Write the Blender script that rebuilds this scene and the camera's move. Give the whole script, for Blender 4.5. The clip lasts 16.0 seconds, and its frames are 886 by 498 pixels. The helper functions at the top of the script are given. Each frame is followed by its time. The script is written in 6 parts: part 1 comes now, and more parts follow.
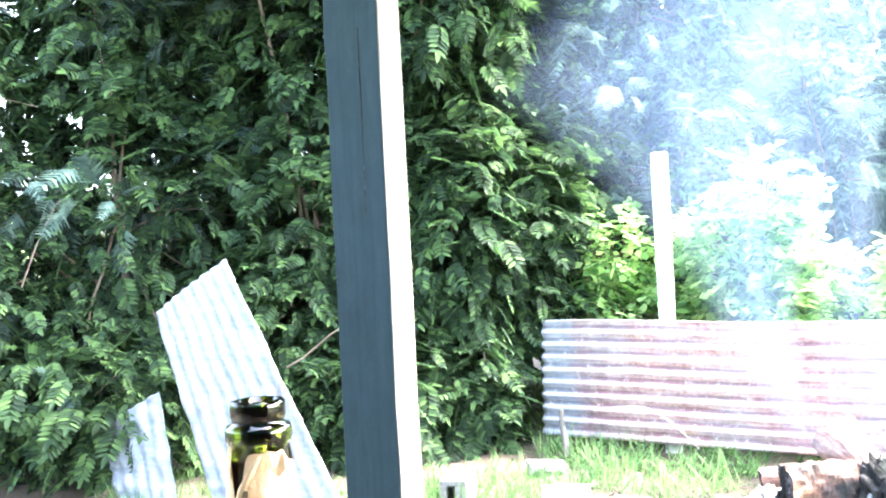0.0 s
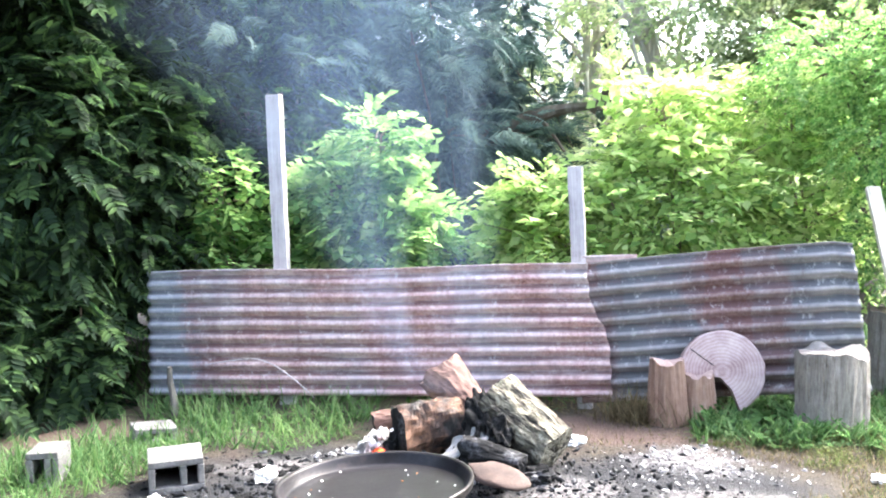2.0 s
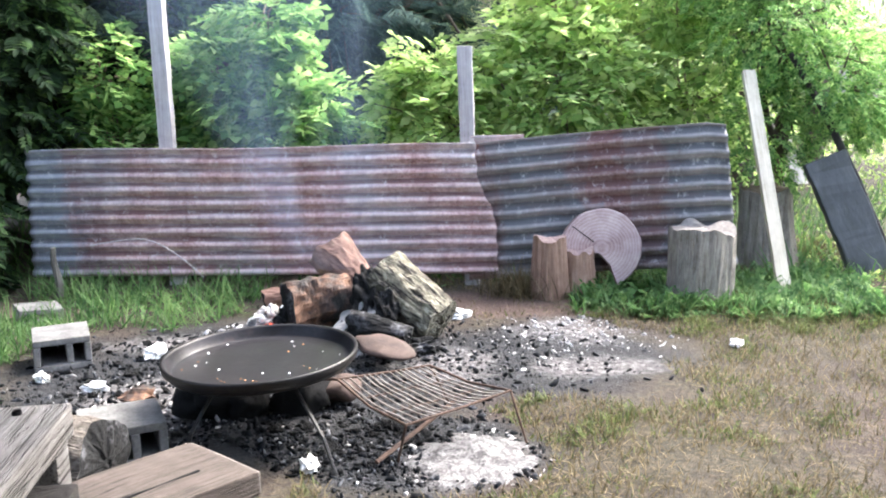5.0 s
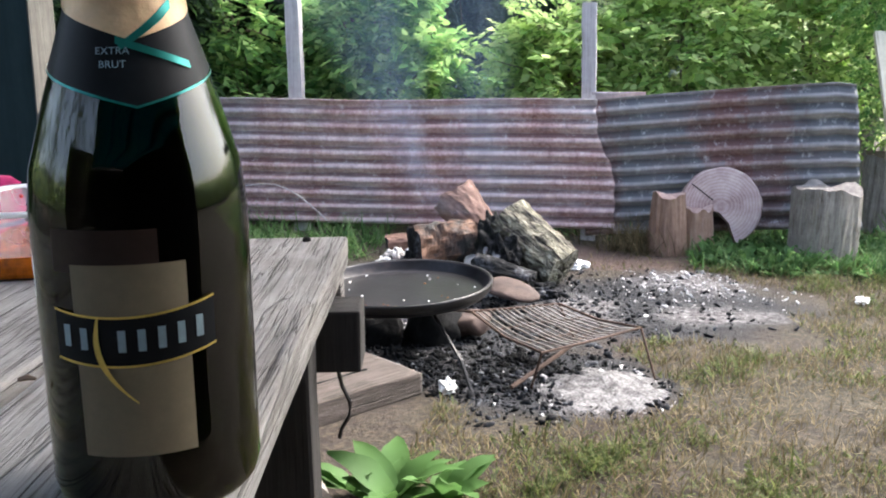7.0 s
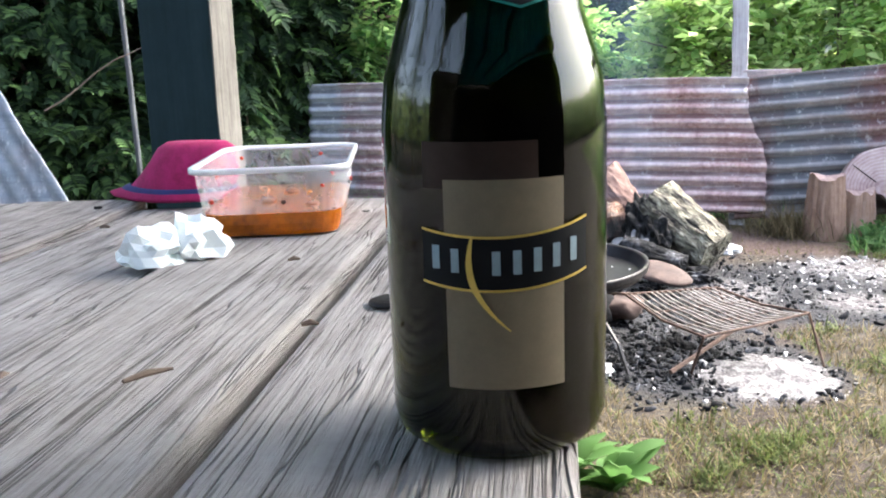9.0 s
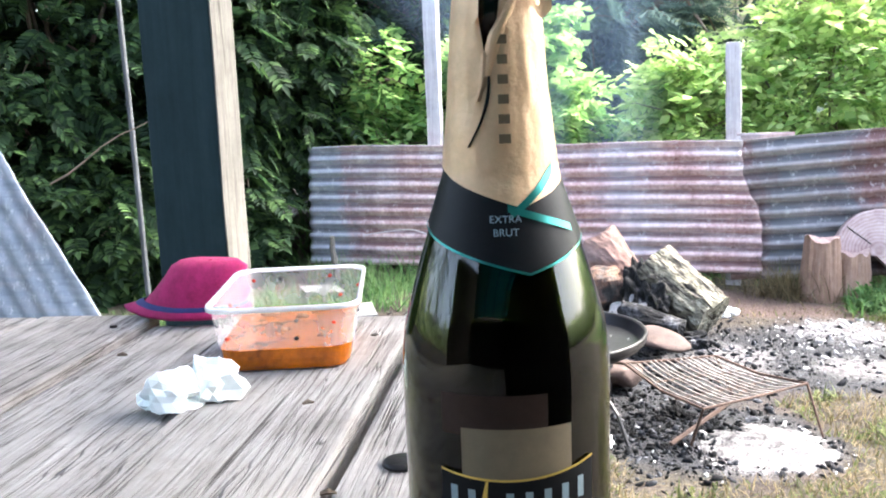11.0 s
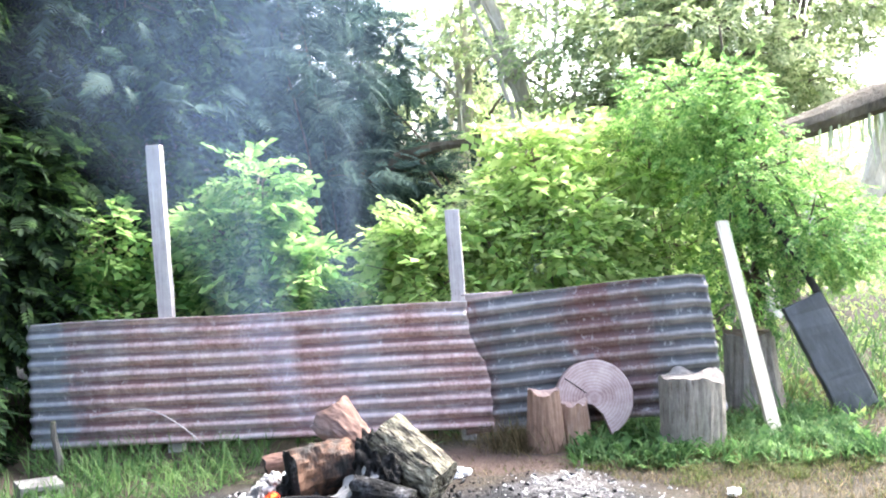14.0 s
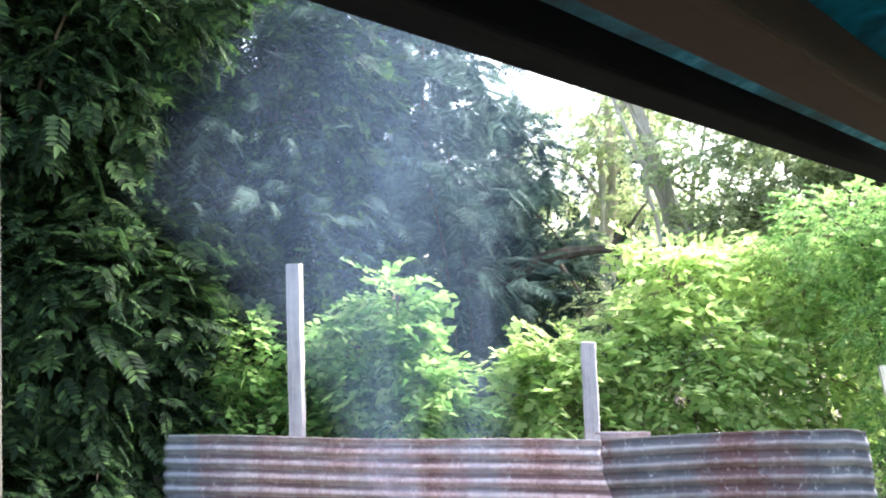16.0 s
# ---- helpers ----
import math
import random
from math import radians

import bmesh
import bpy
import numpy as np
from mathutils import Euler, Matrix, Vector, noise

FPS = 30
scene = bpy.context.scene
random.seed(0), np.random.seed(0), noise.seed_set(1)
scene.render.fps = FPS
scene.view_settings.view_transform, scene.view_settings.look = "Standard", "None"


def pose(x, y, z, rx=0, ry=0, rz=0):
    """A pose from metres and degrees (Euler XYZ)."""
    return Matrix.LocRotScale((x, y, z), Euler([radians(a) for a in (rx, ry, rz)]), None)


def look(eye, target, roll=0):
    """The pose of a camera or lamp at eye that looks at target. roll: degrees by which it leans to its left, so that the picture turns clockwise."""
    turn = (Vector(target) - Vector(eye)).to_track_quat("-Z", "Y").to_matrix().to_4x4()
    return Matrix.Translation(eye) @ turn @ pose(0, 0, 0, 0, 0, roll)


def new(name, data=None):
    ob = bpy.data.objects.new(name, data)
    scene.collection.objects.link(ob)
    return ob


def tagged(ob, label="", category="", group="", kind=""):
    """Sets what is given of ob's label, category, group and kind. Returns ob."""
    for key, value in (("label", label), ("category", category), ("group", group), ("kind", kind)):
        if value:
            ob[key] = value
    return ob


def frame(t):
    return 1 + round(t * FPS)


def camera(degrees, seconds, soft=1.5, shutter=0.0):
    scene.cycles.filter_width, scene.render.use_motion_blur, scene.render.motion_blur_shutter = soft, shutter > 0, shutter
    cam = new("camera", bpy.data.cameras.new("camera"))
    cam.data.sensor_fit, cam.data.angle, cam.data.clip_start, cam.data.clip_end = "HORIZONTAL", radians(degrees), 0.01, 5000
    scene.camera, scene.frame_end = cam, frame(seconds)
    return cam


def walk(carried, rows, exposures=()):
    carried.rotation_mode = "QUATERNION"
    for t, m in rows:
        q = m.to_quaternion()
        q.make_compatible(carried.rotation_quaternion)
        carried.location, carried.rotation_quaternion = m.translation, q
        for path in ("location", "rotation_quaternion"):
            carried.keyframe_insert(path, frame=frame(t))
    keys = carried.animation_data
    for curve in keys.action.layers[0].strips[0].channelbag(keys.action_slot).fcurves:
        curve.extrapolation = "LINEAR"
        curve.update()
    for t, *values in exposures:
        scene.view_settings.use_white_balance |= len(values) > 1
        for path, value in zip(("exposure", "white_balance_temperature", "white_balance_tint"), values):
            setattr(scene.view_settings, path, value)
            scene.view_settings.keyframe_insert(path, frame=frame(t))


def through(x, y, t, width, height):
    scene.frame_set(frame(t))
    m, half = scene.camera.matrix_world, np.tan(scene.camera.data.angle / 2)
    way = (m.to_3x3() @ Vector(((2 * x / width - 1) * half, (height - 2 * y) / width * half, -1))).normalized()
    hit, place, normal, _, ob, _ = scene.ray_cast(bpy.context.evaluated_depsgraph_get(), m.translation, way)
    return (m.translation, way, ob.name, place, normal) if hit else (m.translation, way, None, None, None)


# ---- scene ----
cam = camera(51.21, 16.0, 2.0)
PATH = [
    (0, (0.851, -0.076, 1.175), (-0.316, 1.548, 1.2), -2.9),
    (0.5, (0.867, -0.029, 1.197), (-0.02, 1.763, 1.145), -2.7),
    (1, (0.915, 0.072, 1.176), (0.224, 1.947, 1.09), -3.4),
    (1.5, (0.761, 0.036, 1.184), (0.287, 1.977, 1.089), -2.1),
    (2, (0.741, 0.13, 1.107), (0.322, 2.083, 1.005), -2.3),
    (2.5, (0.79, 0.181, 1.083), (0.566, 2.137, 0.732), -2),
    (3, (0.801, 0.172, 1.081), (0.548, 2.118, 0.696), -2.4),
    (3.5, (0.802, 0.168, 1.079), (0.543, 2.118, 0.717), -2.5),
    (3.7, (0.811, 0.144, 1.078), (0.561, 2.093, 0.707), -2.3),
    (5.8, (0.766, 0.035, 1.078), (0.561, 1.993, 0.733), -1.7),
    (6, (0.75, 0.006, 1.066), (0.465, 1.954, 0.713), -2.2),
    (6.5, (0.689, -0.042, 1.012), (0.33, 1.887, 0.622), -1.1),
    (7, (0.668, -0.073, 0.984), (0.269, 1.845, 0.58), -0.7),
    (7.5, (0.669, -0.067, 0.953), (0.296, 1.809, 0.367), 0),
    (8, (0.633, -0.059, 0.951), (0.164, 1.787, 0.34), -3.2),
    (8.5, (0.582, -0.071, 0.958), (-0.011, 1.76, 0.415), -2.1),
    (9, (0.567, -0.072, 0.954), (-0.086, 1.771, 0.532), -2),
    (9.2, (0.567, -0.071, 0.955), (-0.097, 1.77, 0.544), -2.5),
    (11.3, (0.569, -0.092, 1.045), (-0.079, 1.78, 0.772), -1.9),
    (11.5, (0.579, -0.082, 1.05), (-0.061, 1.798, 0.815), -1.5),
    (12, (0.587, -0.091, 1.071), (-0.034, 1.803, 0.908), -1.3),
    (12.5, (0.604, -0.08, 1.079), (0.028, 1.83, 0.934), -2),
    (13, (0.675, -0.08, 1.09), (0.24, 1.868, 0.959), -1.5),
    (13.5, (0.754, -0.065, 1.178), (0.551, 1.918, 1.012), -1.6),
    (14, (0.763, -0.061, 1.204), (0.602, 1.932, 1.143), -3.9),
    (14.5, (0.753, 0.034, 1.291), (0.498, 2.017, 1.247), -3.4),
    (15, (0.846, 0.094, 1.375), (0.507, 2.064, 1.444), -2.8),
    (15.5, (0.854, 0.093, 1.428), (0.44, 2.049, 1.365), -2.5),
    (15.7, (0.829, 0.079, 1.465), (0.323, 2.015, 1.458), -2.26),
    (16, (0.791, 0.057, 1.52), (0.34, 2.002, 1.624), -1.7),
]
walk(cam, [(t, look(e, g, r)) for t, e, g, r in PATH],
     exposures=[(0, 5.5), (0.5, 5.2), (1.0, 4.6), (1.5, 4.05), (2.0, 3.65), (2.5, 3.15), (3.5, 3.05), (6.0, 2.9),
                (7.0, 2.65), (8.0, 2.7), (9.0, 3.25), (11.5, 3.75), (12.5, 3.85), (13.5, 3.6), (14.5, 3.25), (15.0, 3.2), (16.0, 3.25)])

# daylight: bright overcast, the veiled sun high behind the trees on the right
SUN_EL, SUN_AZ = 48, 46
world = bpy.data.worlds.new("world")
scene.world = world
world.use_nodes = True
wn = world.node_tree.nodes
sky = wn.new("ShaderNodeTexSky")
sky.sky_type = "NISHITA"
sky.sun_disc = False
sky.sun_elevation = radians(SUN_EL)
sky.sun_rotation = radians(SUN_AZ)
sky.air_density, sky.dust_density, sky.ozone_density = 1.0, 4.0, 1.0
soften = wn.new("ShaderNodeHueSaturation")
soften.inputs["Saturation"].default_value = 0.8
world.node_tree.links.new(sky.outputs[0], soften.inputs["Color"])
world.node_tree.links.new(soften.outputs[0], wn["Background"].inputs[0])
wn["Background"].inputs[1].default_value = 0.15
sun = bpy.data.lights.new("sun", "SUN")
sun.energy, sun.angle, sun.color = 1.5, radians(24), (1.0, 0.97, 0.91)
sun_ob = new("sun", sun)
sun_ob.matrix_world = look((0, 0, 0), (-math.sin(radians(SUN_AZ)) * math.cos(radians(SUN_EL)),
                                       -math.cos(radians(SUN_AZ)) * math.cos(radians(SUN_EL)), -math.sin(radians(SUN_EL))))


# ---------------------------------------------------------------- materials
def ramp(nt, fac, stops):
    n = nt.nodes.new("ShaderNodeValToRGB")
    e = n.color_ramp.elements
    while len(e) < len(stops):
        e.new(0.5)
    for k, (p, c) in zip(e, stops):
        k.position, k.color = p, (*c, 1)
    nt.links.new(fac, n.inputs[0])
    return n.outputs[0]


def noisy(nt, vec, scale, detail=6.0, rough=0.6, stretch=(1, 1, 1), distort=0.0):
    m = nt.nodes.new("ShaderNodeMapping")
    m.inputs["Scale"].default_value = stretch
    nt.links.new(vec, m.inputs[0])
    n = nt.nodes.new("ShaderNodeTexNoise")
    n.inputs["Scale"].default_value, n.inputs["Detail"].default_value = scale, detail
    n.inputs["Roughness"].default_value, n.inputs["Distortion"].default_value = rough, distort
    nt.links.new(m.outputs[0], n.inputs["Vector"])
    return n.outputs["Fac"]


def blend(nt, fac, a, b, how="MIX"):
    n = nt.nodes.new("ShaderNodeMix")
    n.data_type, n.blend_type = "RGBA", how
    for key, val in ((0, fac), (6, a), (7, b)):
        if isinstance(val, (int, float)):
            n.inputs[key].default_value = val
        elif isinstance(val, tuple):
            n.inputs[key].default_value = (*val, 1)
        else:
            nt.links.new(val, n.inputs[key])
    return n.outputs[2]


def calc(nt, op, a, b=0.0, clamp=False):
    n = nt.nodes.new("ShaderNodeMath")
    n.operation, n.use_clamp = op, clamp
    for i, val in enumerate((a, b)):
        if isinstance(val, (int, float)):
            n.inputs[i].default_value = val
        else:
            nt.links.new(val, n.inputs[i])
    return n.outputs[0]


def relief(nt, bsdf, height, strength, dist=0.01):
    b = nt.nodes.new("ShaderNodeBump")
    b.inputs["Strength"].default_value, b.inputs["Distance"].default_value = strength, dist
    nt.links.new(height, b.inputs["Height"])
    nt.links.new(b.outputs[0], bsdf.inputs["Normal"])


def start(name):
    m = bpy.data.materials.new(name)
    m.use_nodes = True
    nt = m.node_tree
    bsdf = nt.nodes["Principled BSDF"]
    tc = nt.nodes.new("ShaderNodeTexCoord")
    return m, nt, bsdf, tc.outputs["Object"]


def island(nt):
    return nt.nodes.new("ShaderNodeNewGeometry").outputs["Random Per Island"]


def plain(name, stops, scale, roughness=0.8, metal=0.0, bump=0.3, bscale=None, stretch=(1, 1, 1), dist=0.004, by_island=0.0, fine=0.35):
    """A surface with colour variation at two scales and fine relief."""
    m, nt, bsdf, vec = start(name)
    big = noisy(nt, vec, scale, 5, 0.6, stretch)
    small = noisy(nt, vec, (bscale or scale * 7), 6, 0.65, stretch)
    fac = calc(nt, "ADD", calc(nt, "MULTIPLY", big, 1 - fine), calc(nt, "MULTIPLY", small, fine))
    if by_island:
        fac = calc(nt, "ADD", fac, calc(nt, "MULTIPLY", calc(nt, "SUBTRACT", island(nt), 0.5), by_island))
    nt.links.new(ramp(nt, fac, stops), bsdf.inputs["Base Color"])
    bsdf.inputs["Roughness"].default_value, bsdf.inputs["Metallic"].default_value = roughness, metal
    relief(nt, bsdf, small, bump, dist)
    return m


def leafy(name, dark, mid, light, gloss=0.5, through=0.45):
    """Thin leaves: gloss above, light that comes through from behind."""
    m, nt, bsdf, vec = start(name)
    fac = calc(nt, "ADD", calc(nt, "MULTIPLY", island(nt), 0.55), calc(nt, "MULTIPLY", noisy(nt, vec, 1.3, 3), 0.45))
    col = ramp(nt, fac, [(0.2, dark), (0.5, mid), (0.8, light)])
    nt.links.new(col, bsdf.inputs["Base Color"])
    bsdf.inputs["Roughness"].default_value, bsdf.inputs["Specular IOR Level"].default_value = gloss, 0.22
    tr = nt.nodes.new("ShaderNodeBsdfTranslucent")
    nt.links.new(blend(nt, 0.7, col, (1.0, 1.0, 0.95), "MULTIPLY"), tr.inputs["Color"])
    mix = nt.nodes.new("ShaderNodeMixShader")
    mix.inputs[0].default_value = through
    nt.links.new(bsdf.outputs[0], mix.inputs[1])
    nt.links.new(tr.outputs[0], mix.inputs[2])
    nt.links.new(mix.outputs[0], nt.nodes["Material Output"].inputs["Surface"])
    return m


def zinc(name, rust_amount, warm, stains=(), shade_washes=(), clean=0.58):
    """Old galvanised sheet: pale zinc, rust runs along the furrows, dark bands, white oxide."""
    m, nt, bsdf, vec = start(name)
    patch = noisy(nt, vec, 1.4, 4, 0.55, (1.3, 1, 0.8))
    runs = noisy(nt, vec, 5.0, 6, 0.7, (0.45, 1, 5.0))
    spots = noisy(nt, vec, 55.0, 6, 0.75)
    drip = noisy(nt, vec, 16.0, 6, 0.75, (1, 1, 0.35))
    metal = ramp(nt, calc(nt, "ADD", calc(nt, "MULTIPLY", runs, 0.6), calc(nt, "MULTIPLY", drip, 0.4)), [(0.30, (0.22, 0.25, 0.29)), (0.48, (0.52, 0.54, 0.57)), (0.66, (0.82, 0.82, 0.83))])
    rust = ramp(nt, calc(nt, "ADD", calc(nt, "MULTIPLY", spots, 0.5), calc(nt, "MULTIPLY", drip, 0.5)), [(0.32, (0.17, 0.075, 0.065)), (0.5, (0.50, 0.34, 0.325)), (0.66, (0.77, 0.65, 0.63))])
    fac = calc(nt, "ADD", calc(nt, "MULTIPLY", patch, 0.75), calc(nt, "MULTIPLY", runs, 0.45))
    sep = nt.nodes.new("ShaderNodeSeparateXYZ")
    nt.links.new(vec, sep.inputs[0])
    wander = calc(nt, "ADD", sep.outputs[0], calc(nt, "ADD", calc(nt, "MULTIPLY", calc(nt, "SUBTRACT", drip, 0.5), 0.20), calc(nt, "MULTIPLY", calc(nt, "SUBTRACT", noisy(nt, vec, 3.0, 4, 0.6), 0.5), 0.45)))
    for x0, x1, amount in stains:
        inside = calc(nt, "MULTIPLY", calc(nt, "MULTIPLY", calc(nt, "SUBTRACT", wander, x0), 14.0, True), calc(nt, "MULTIPLY", calc(nt, "SUBTRACT", x1, wander), 14.0, True))
        fac = calc(nt, "ADD", fac, calc(nt, "MULTIPLY", inside, amount))
    fac = calc(nt, "MULTIPLY", calc(nt, "SUBTRACT", fac, 0.68 - rust_amount), 3.5, True)
    col = blend(nt, fac, metal, rust)
    col = blend(nt, 1.0, col, warm, "MULTIPLY")
    # each wash mixes the zinc's bluish tone with shade put into the colour
    for x0, x1, tint in shade_washes:
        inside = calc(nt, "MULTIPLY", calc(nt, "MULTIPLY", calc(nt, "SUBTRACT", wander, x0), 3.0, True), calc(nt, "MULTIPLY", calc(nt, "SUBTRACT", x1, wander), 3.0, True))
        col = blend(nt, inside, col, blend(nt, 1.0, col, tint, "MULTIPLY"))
    # darker tone along the furrows, redder where the sheet is rusty
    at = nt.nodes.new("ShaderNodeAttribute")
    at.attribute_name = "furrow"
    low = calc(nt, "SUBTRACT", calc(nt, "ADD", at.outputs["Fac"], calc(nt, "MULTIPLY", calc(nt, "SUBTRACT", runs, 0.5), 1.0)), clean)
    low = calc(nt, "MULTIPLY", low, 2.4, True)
    furrow_dark = blend(nt, fac, (0.05, 0.055, 0.065), (0.085, 0.03, 0.03))
    col = blend(nt, calc(nt, "MULTIPLY", low, 0.88), col, furrow_dark)
    pale = calc(nt, "MULTIPLY", calc(nt, "SUBTRACT", noisy(nt, vec, 26.0, 7, 0.8, (1, 1, 0.6)), 0.55), 6.0, True)
    col = blend(nt, calc(nt, "MULTIPLY", pale, 0.5), col, (0.82, 0.80, 0.81))
    black = calc(nt, "MULTIPLY", calc(nt, "SUBTRACT", noisy(nt, vec, 9.0, 6, 0.7), 0.66), 6.0, True)
    col = blend(nt, calc(nt, "MULTIPLY", black, 0.7), col, (0.05, 0.045, 0.05))
    nt.links.new(col, bsdf.inputs["Base Color"])
    bsdf.inputs["Roughness"].default_value, bsdf.inputs["Metallic"].default_value = 0.6, 0.1
    relief(nt, bsdf, spots, 0.3, 0.002)
    return m


def weathered(name, stops, across=38.0, along=1.6, bump=0.7, rough=0.85, dist=0.003, axis=1, stripe=0.25, furrows=0.0):
    """Bare old timber with the grain along one local axis: fine grain, wide figure, stains and dark drying cracks."""
    m, nt, bsdf, vec = start(name)
    oi = nt.nodes.new("ShaderNodeObjectInfo")
    off = nt.nodes.new("ShaderNodeVectorMath")
    off.operation = "ADD"
    nt.links.new(vec, off.inputs[0])
    mv = nt.nodes.new("ShaderNodeCombineXYZ")
    for k in range(3):
        nt.links.new(calc(nt, "MULTIPLY", oi.outputs["Random"], 7.0 + 3 * k), mv.inputs[k])
    nt.links.new(mv.outputs[0], off.inputs[1])
    vec = off.outputs[0]

    def along_grain(k, f):
        st = [across * k] * 3
        st[axis] = along * f
        return tuple(st)

    grain = noisy(nt, vec, 1.0, 6, 0.65, along_grain(1.0, 1.0), 0.8)
    wide = noisy(nt, vec, 1.0, 4, 0.6, along_grain(0.28, 0.7), 1.2)
    fine = noisy(nt, vec, 1.0, 4, 0.7, along_grain(3.0, 4.0))
    blot = noisy(nt, vec, 14.0, 7, 0.75)
    fac = calc(nt, "ADD", calc(nt, "MULTIPLY", grain, 0.36), calc(nt, "ADD", calc(nt, "MULTIPLY", fine, 0.16), calc(nt, "ADD", calc(nt, "MULTIPLY", wide, 0.16), calc(nt, "MULTIPLY", blot, 0.32))))
    thin = calc(nt, "MULTIPLY", calc(nt, "SUBTRACT", 0.45, noisy(nt, vec, 1.0, 2, 0.5, along_grain(2.2, 1.6), 0.3)), 9.0, True)
    fac = calc(nt, "SUBTRACT", fac, calc(nt, "MULTIPLY", thin, 0.22 * stripe))
    crack = calc(nt, "MULTIPLY", calc(nt, "SUBTRACT", 0.385, noisy(nt, vec, 1.0, 3, 0.55, along_grain(0.8, 0.9), 0.5)), 12.0, True)
    fac = calc(nt, "SUBTRACT", fac, calc(nt, "MULTIPLY", crack, 0.30 * stripe))
    fac = calc(nt, "ADD", fac, calc(nt, "MULTIPLY", calc(nt, "SUBTRACT", oi.outputs["Random"], 0.5), 0.06))
    col = ramp(nt, fac, stops)
    depth = calc(nt, "MULTIPLY", crack, 1.5 * stripe)
    if furrows:
        lines = noisy(nt, vec, 1.0, 3, 0.55, along_grain(0.34, 0.55), 0.5)
        cut = calc(nt, "SUBTRACT", 1.0, calc(nt, "MULTIPLY", calc(nt, "ABSOLUTE", calc(nt, "SUBTRACT", lines, 0.5)), 55.0), True)
        cut = calc(nt, "MULTIPLY", cut, calc(nt, "MULTIPLY", calc(nt, "SUBTRACT", noisy(nt, vec, 1.0, 4, 0.6, along_grain(0.15, 1.6)), 0.36), 5.0, True))
        damp = calc(nt, "MULTIPLY", calc(nt, "SUBTRACT", noisy(nt, vec, 5.5, 6, 0.7), 0.47), 4.5, True)
        warm = calc(nt, "MULTIPLY", calc(nt, "SUBTRACT", noisy(nt, vec, 3.1, 4, 0.6), 0.46), 4.0, True)
        col = blend(nt, calc(nt, "MULTIPLY", warm, 0.6), col, blend(nt, 1.0, col, (0.96, 0.90, 0.84), "MULTIPLY"))
        col = blend(nt, calc(nt, "MULTIPLY", damp, 0.75), col, blend(nt, 1.0, col, (0.50, 0.47, 0.46), "MULTIPLY"))
        col = blend(nt, calc(nt, "MULTIPLY", cut, furrows), col, (0.035, 0.030, 0.028))
        depth = calc(nt, "ADD", depth, calc(nt, "MULTIPLY", cut, 1.6))
    nt.links.new(col, bsdf.inputs["Base Color"])
    bsdf.inputs["Roughness"].default_value = rough
    relief(nt, bsdf, calc(nt, "SUBTRACT", calc(nt, "ADD", grain, calc(nt, "MULTIPLY", fine, 0.4)), depth), bump, dist)
    return m


GREY_WOOD = weathered("grey_wood", [(0.20, (0.02094, 0.01795, 0.01676)), (0.31, (0.08976, 0.08078, 0.0766)), (0.41, (0.2035, 0.1915, 0.1855)), (0.54, (0.2992, 0.2872, 0.2812)), (0.72, (0.3949, 0.383, 0.377))], 170, 5.0, 1.0, 0.85, 0.004, stripe=0.7, furrows=0.6)
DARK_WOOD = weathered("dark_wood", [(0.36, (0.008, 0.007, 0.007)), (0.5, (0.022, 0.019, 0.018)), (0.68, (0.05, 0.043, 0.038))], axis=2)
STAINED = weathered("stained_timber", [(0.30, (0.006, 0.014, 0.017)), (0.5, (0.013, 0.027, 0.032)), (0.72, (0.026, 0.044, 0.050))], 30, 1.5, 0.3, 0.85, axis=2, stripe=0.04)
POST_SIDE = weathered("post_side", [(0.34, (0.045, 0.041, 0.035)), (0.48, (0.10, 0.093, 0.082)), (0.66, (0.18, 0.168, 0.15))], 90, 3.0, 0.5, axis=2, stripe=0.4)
PALE_WOOD = weathered("pale_wood", [(0.33, (0.32, 0.27, 0.20)), (0.5, (0.52, 0.47, 0.38)), (0.7, (0.68, 0.63, 0.54))], 60, 2.0, 0.4, axis=2)
SILVER_WOOD = weathered("silver_wood", [(0.34, (0.13, 0.115, 0.12)), (0.46, (0.32, 0.295, 0.305)), (0.66, (0.52, 0.49, 0.50))], 55, 1.8, 0.6, axis=2)
BENCH_WOOD = weathered("bench_wood", [(0.30, (0.0135, 0.009562, 0.007875)), (0.42, (0.04219, 0.03094, 0.02588)), (0.54, (0.07875, 0.06075, 0.05287)), (0.68, (0.1406, 0.1181, 0.1069))], 120, 5.0, 1.0, dist=0.006, stripe=0.5)
LOG_BARK = weathered("log_bark", [(0.30, (0.0187, 0.0153, 0.0136)), (0.42, (0.07225, 0.0595, 0.051)), (0.54, (0.1445, 0.1258, 0.1088)), (0.68, (0.2465, 0.2253, 0.204))], 60, 4.0, 1.0, 0.9, 0.012, stripe=0.5)
TILE = plain("sooty_tile", [(0.3, (0.021, 0.0144, 0.0126)), (0.55, (0.066, 0.0408, 0.0336)), (0.75, (0.132, 0.09, 0.075))], 9, 0.85, 0, 0.5, 50)
SLATE = plain("dark_slab", [(0.3, (0.02, 0.022, 0.025)), (0.55, (0.055, 0.06, 0.068)), (0.75, (0.16, 0.165, 0.175))], 7, 0.6, 0, 0.6, 45, (1, 1, 0.3))
STUMP_BARK = weathered("stump_bark", [(0.30, (0.035, 0.028, 0.022)), (0.40, (0.15, 0.125, 0.105)), (0.52, (0.27, 0.24, 0.21)), (0.68, (0.42, 0.385, 0.35))], 55, 7.0, 1.0, 0.9, 0.01, axis=2, stripe=0.2)
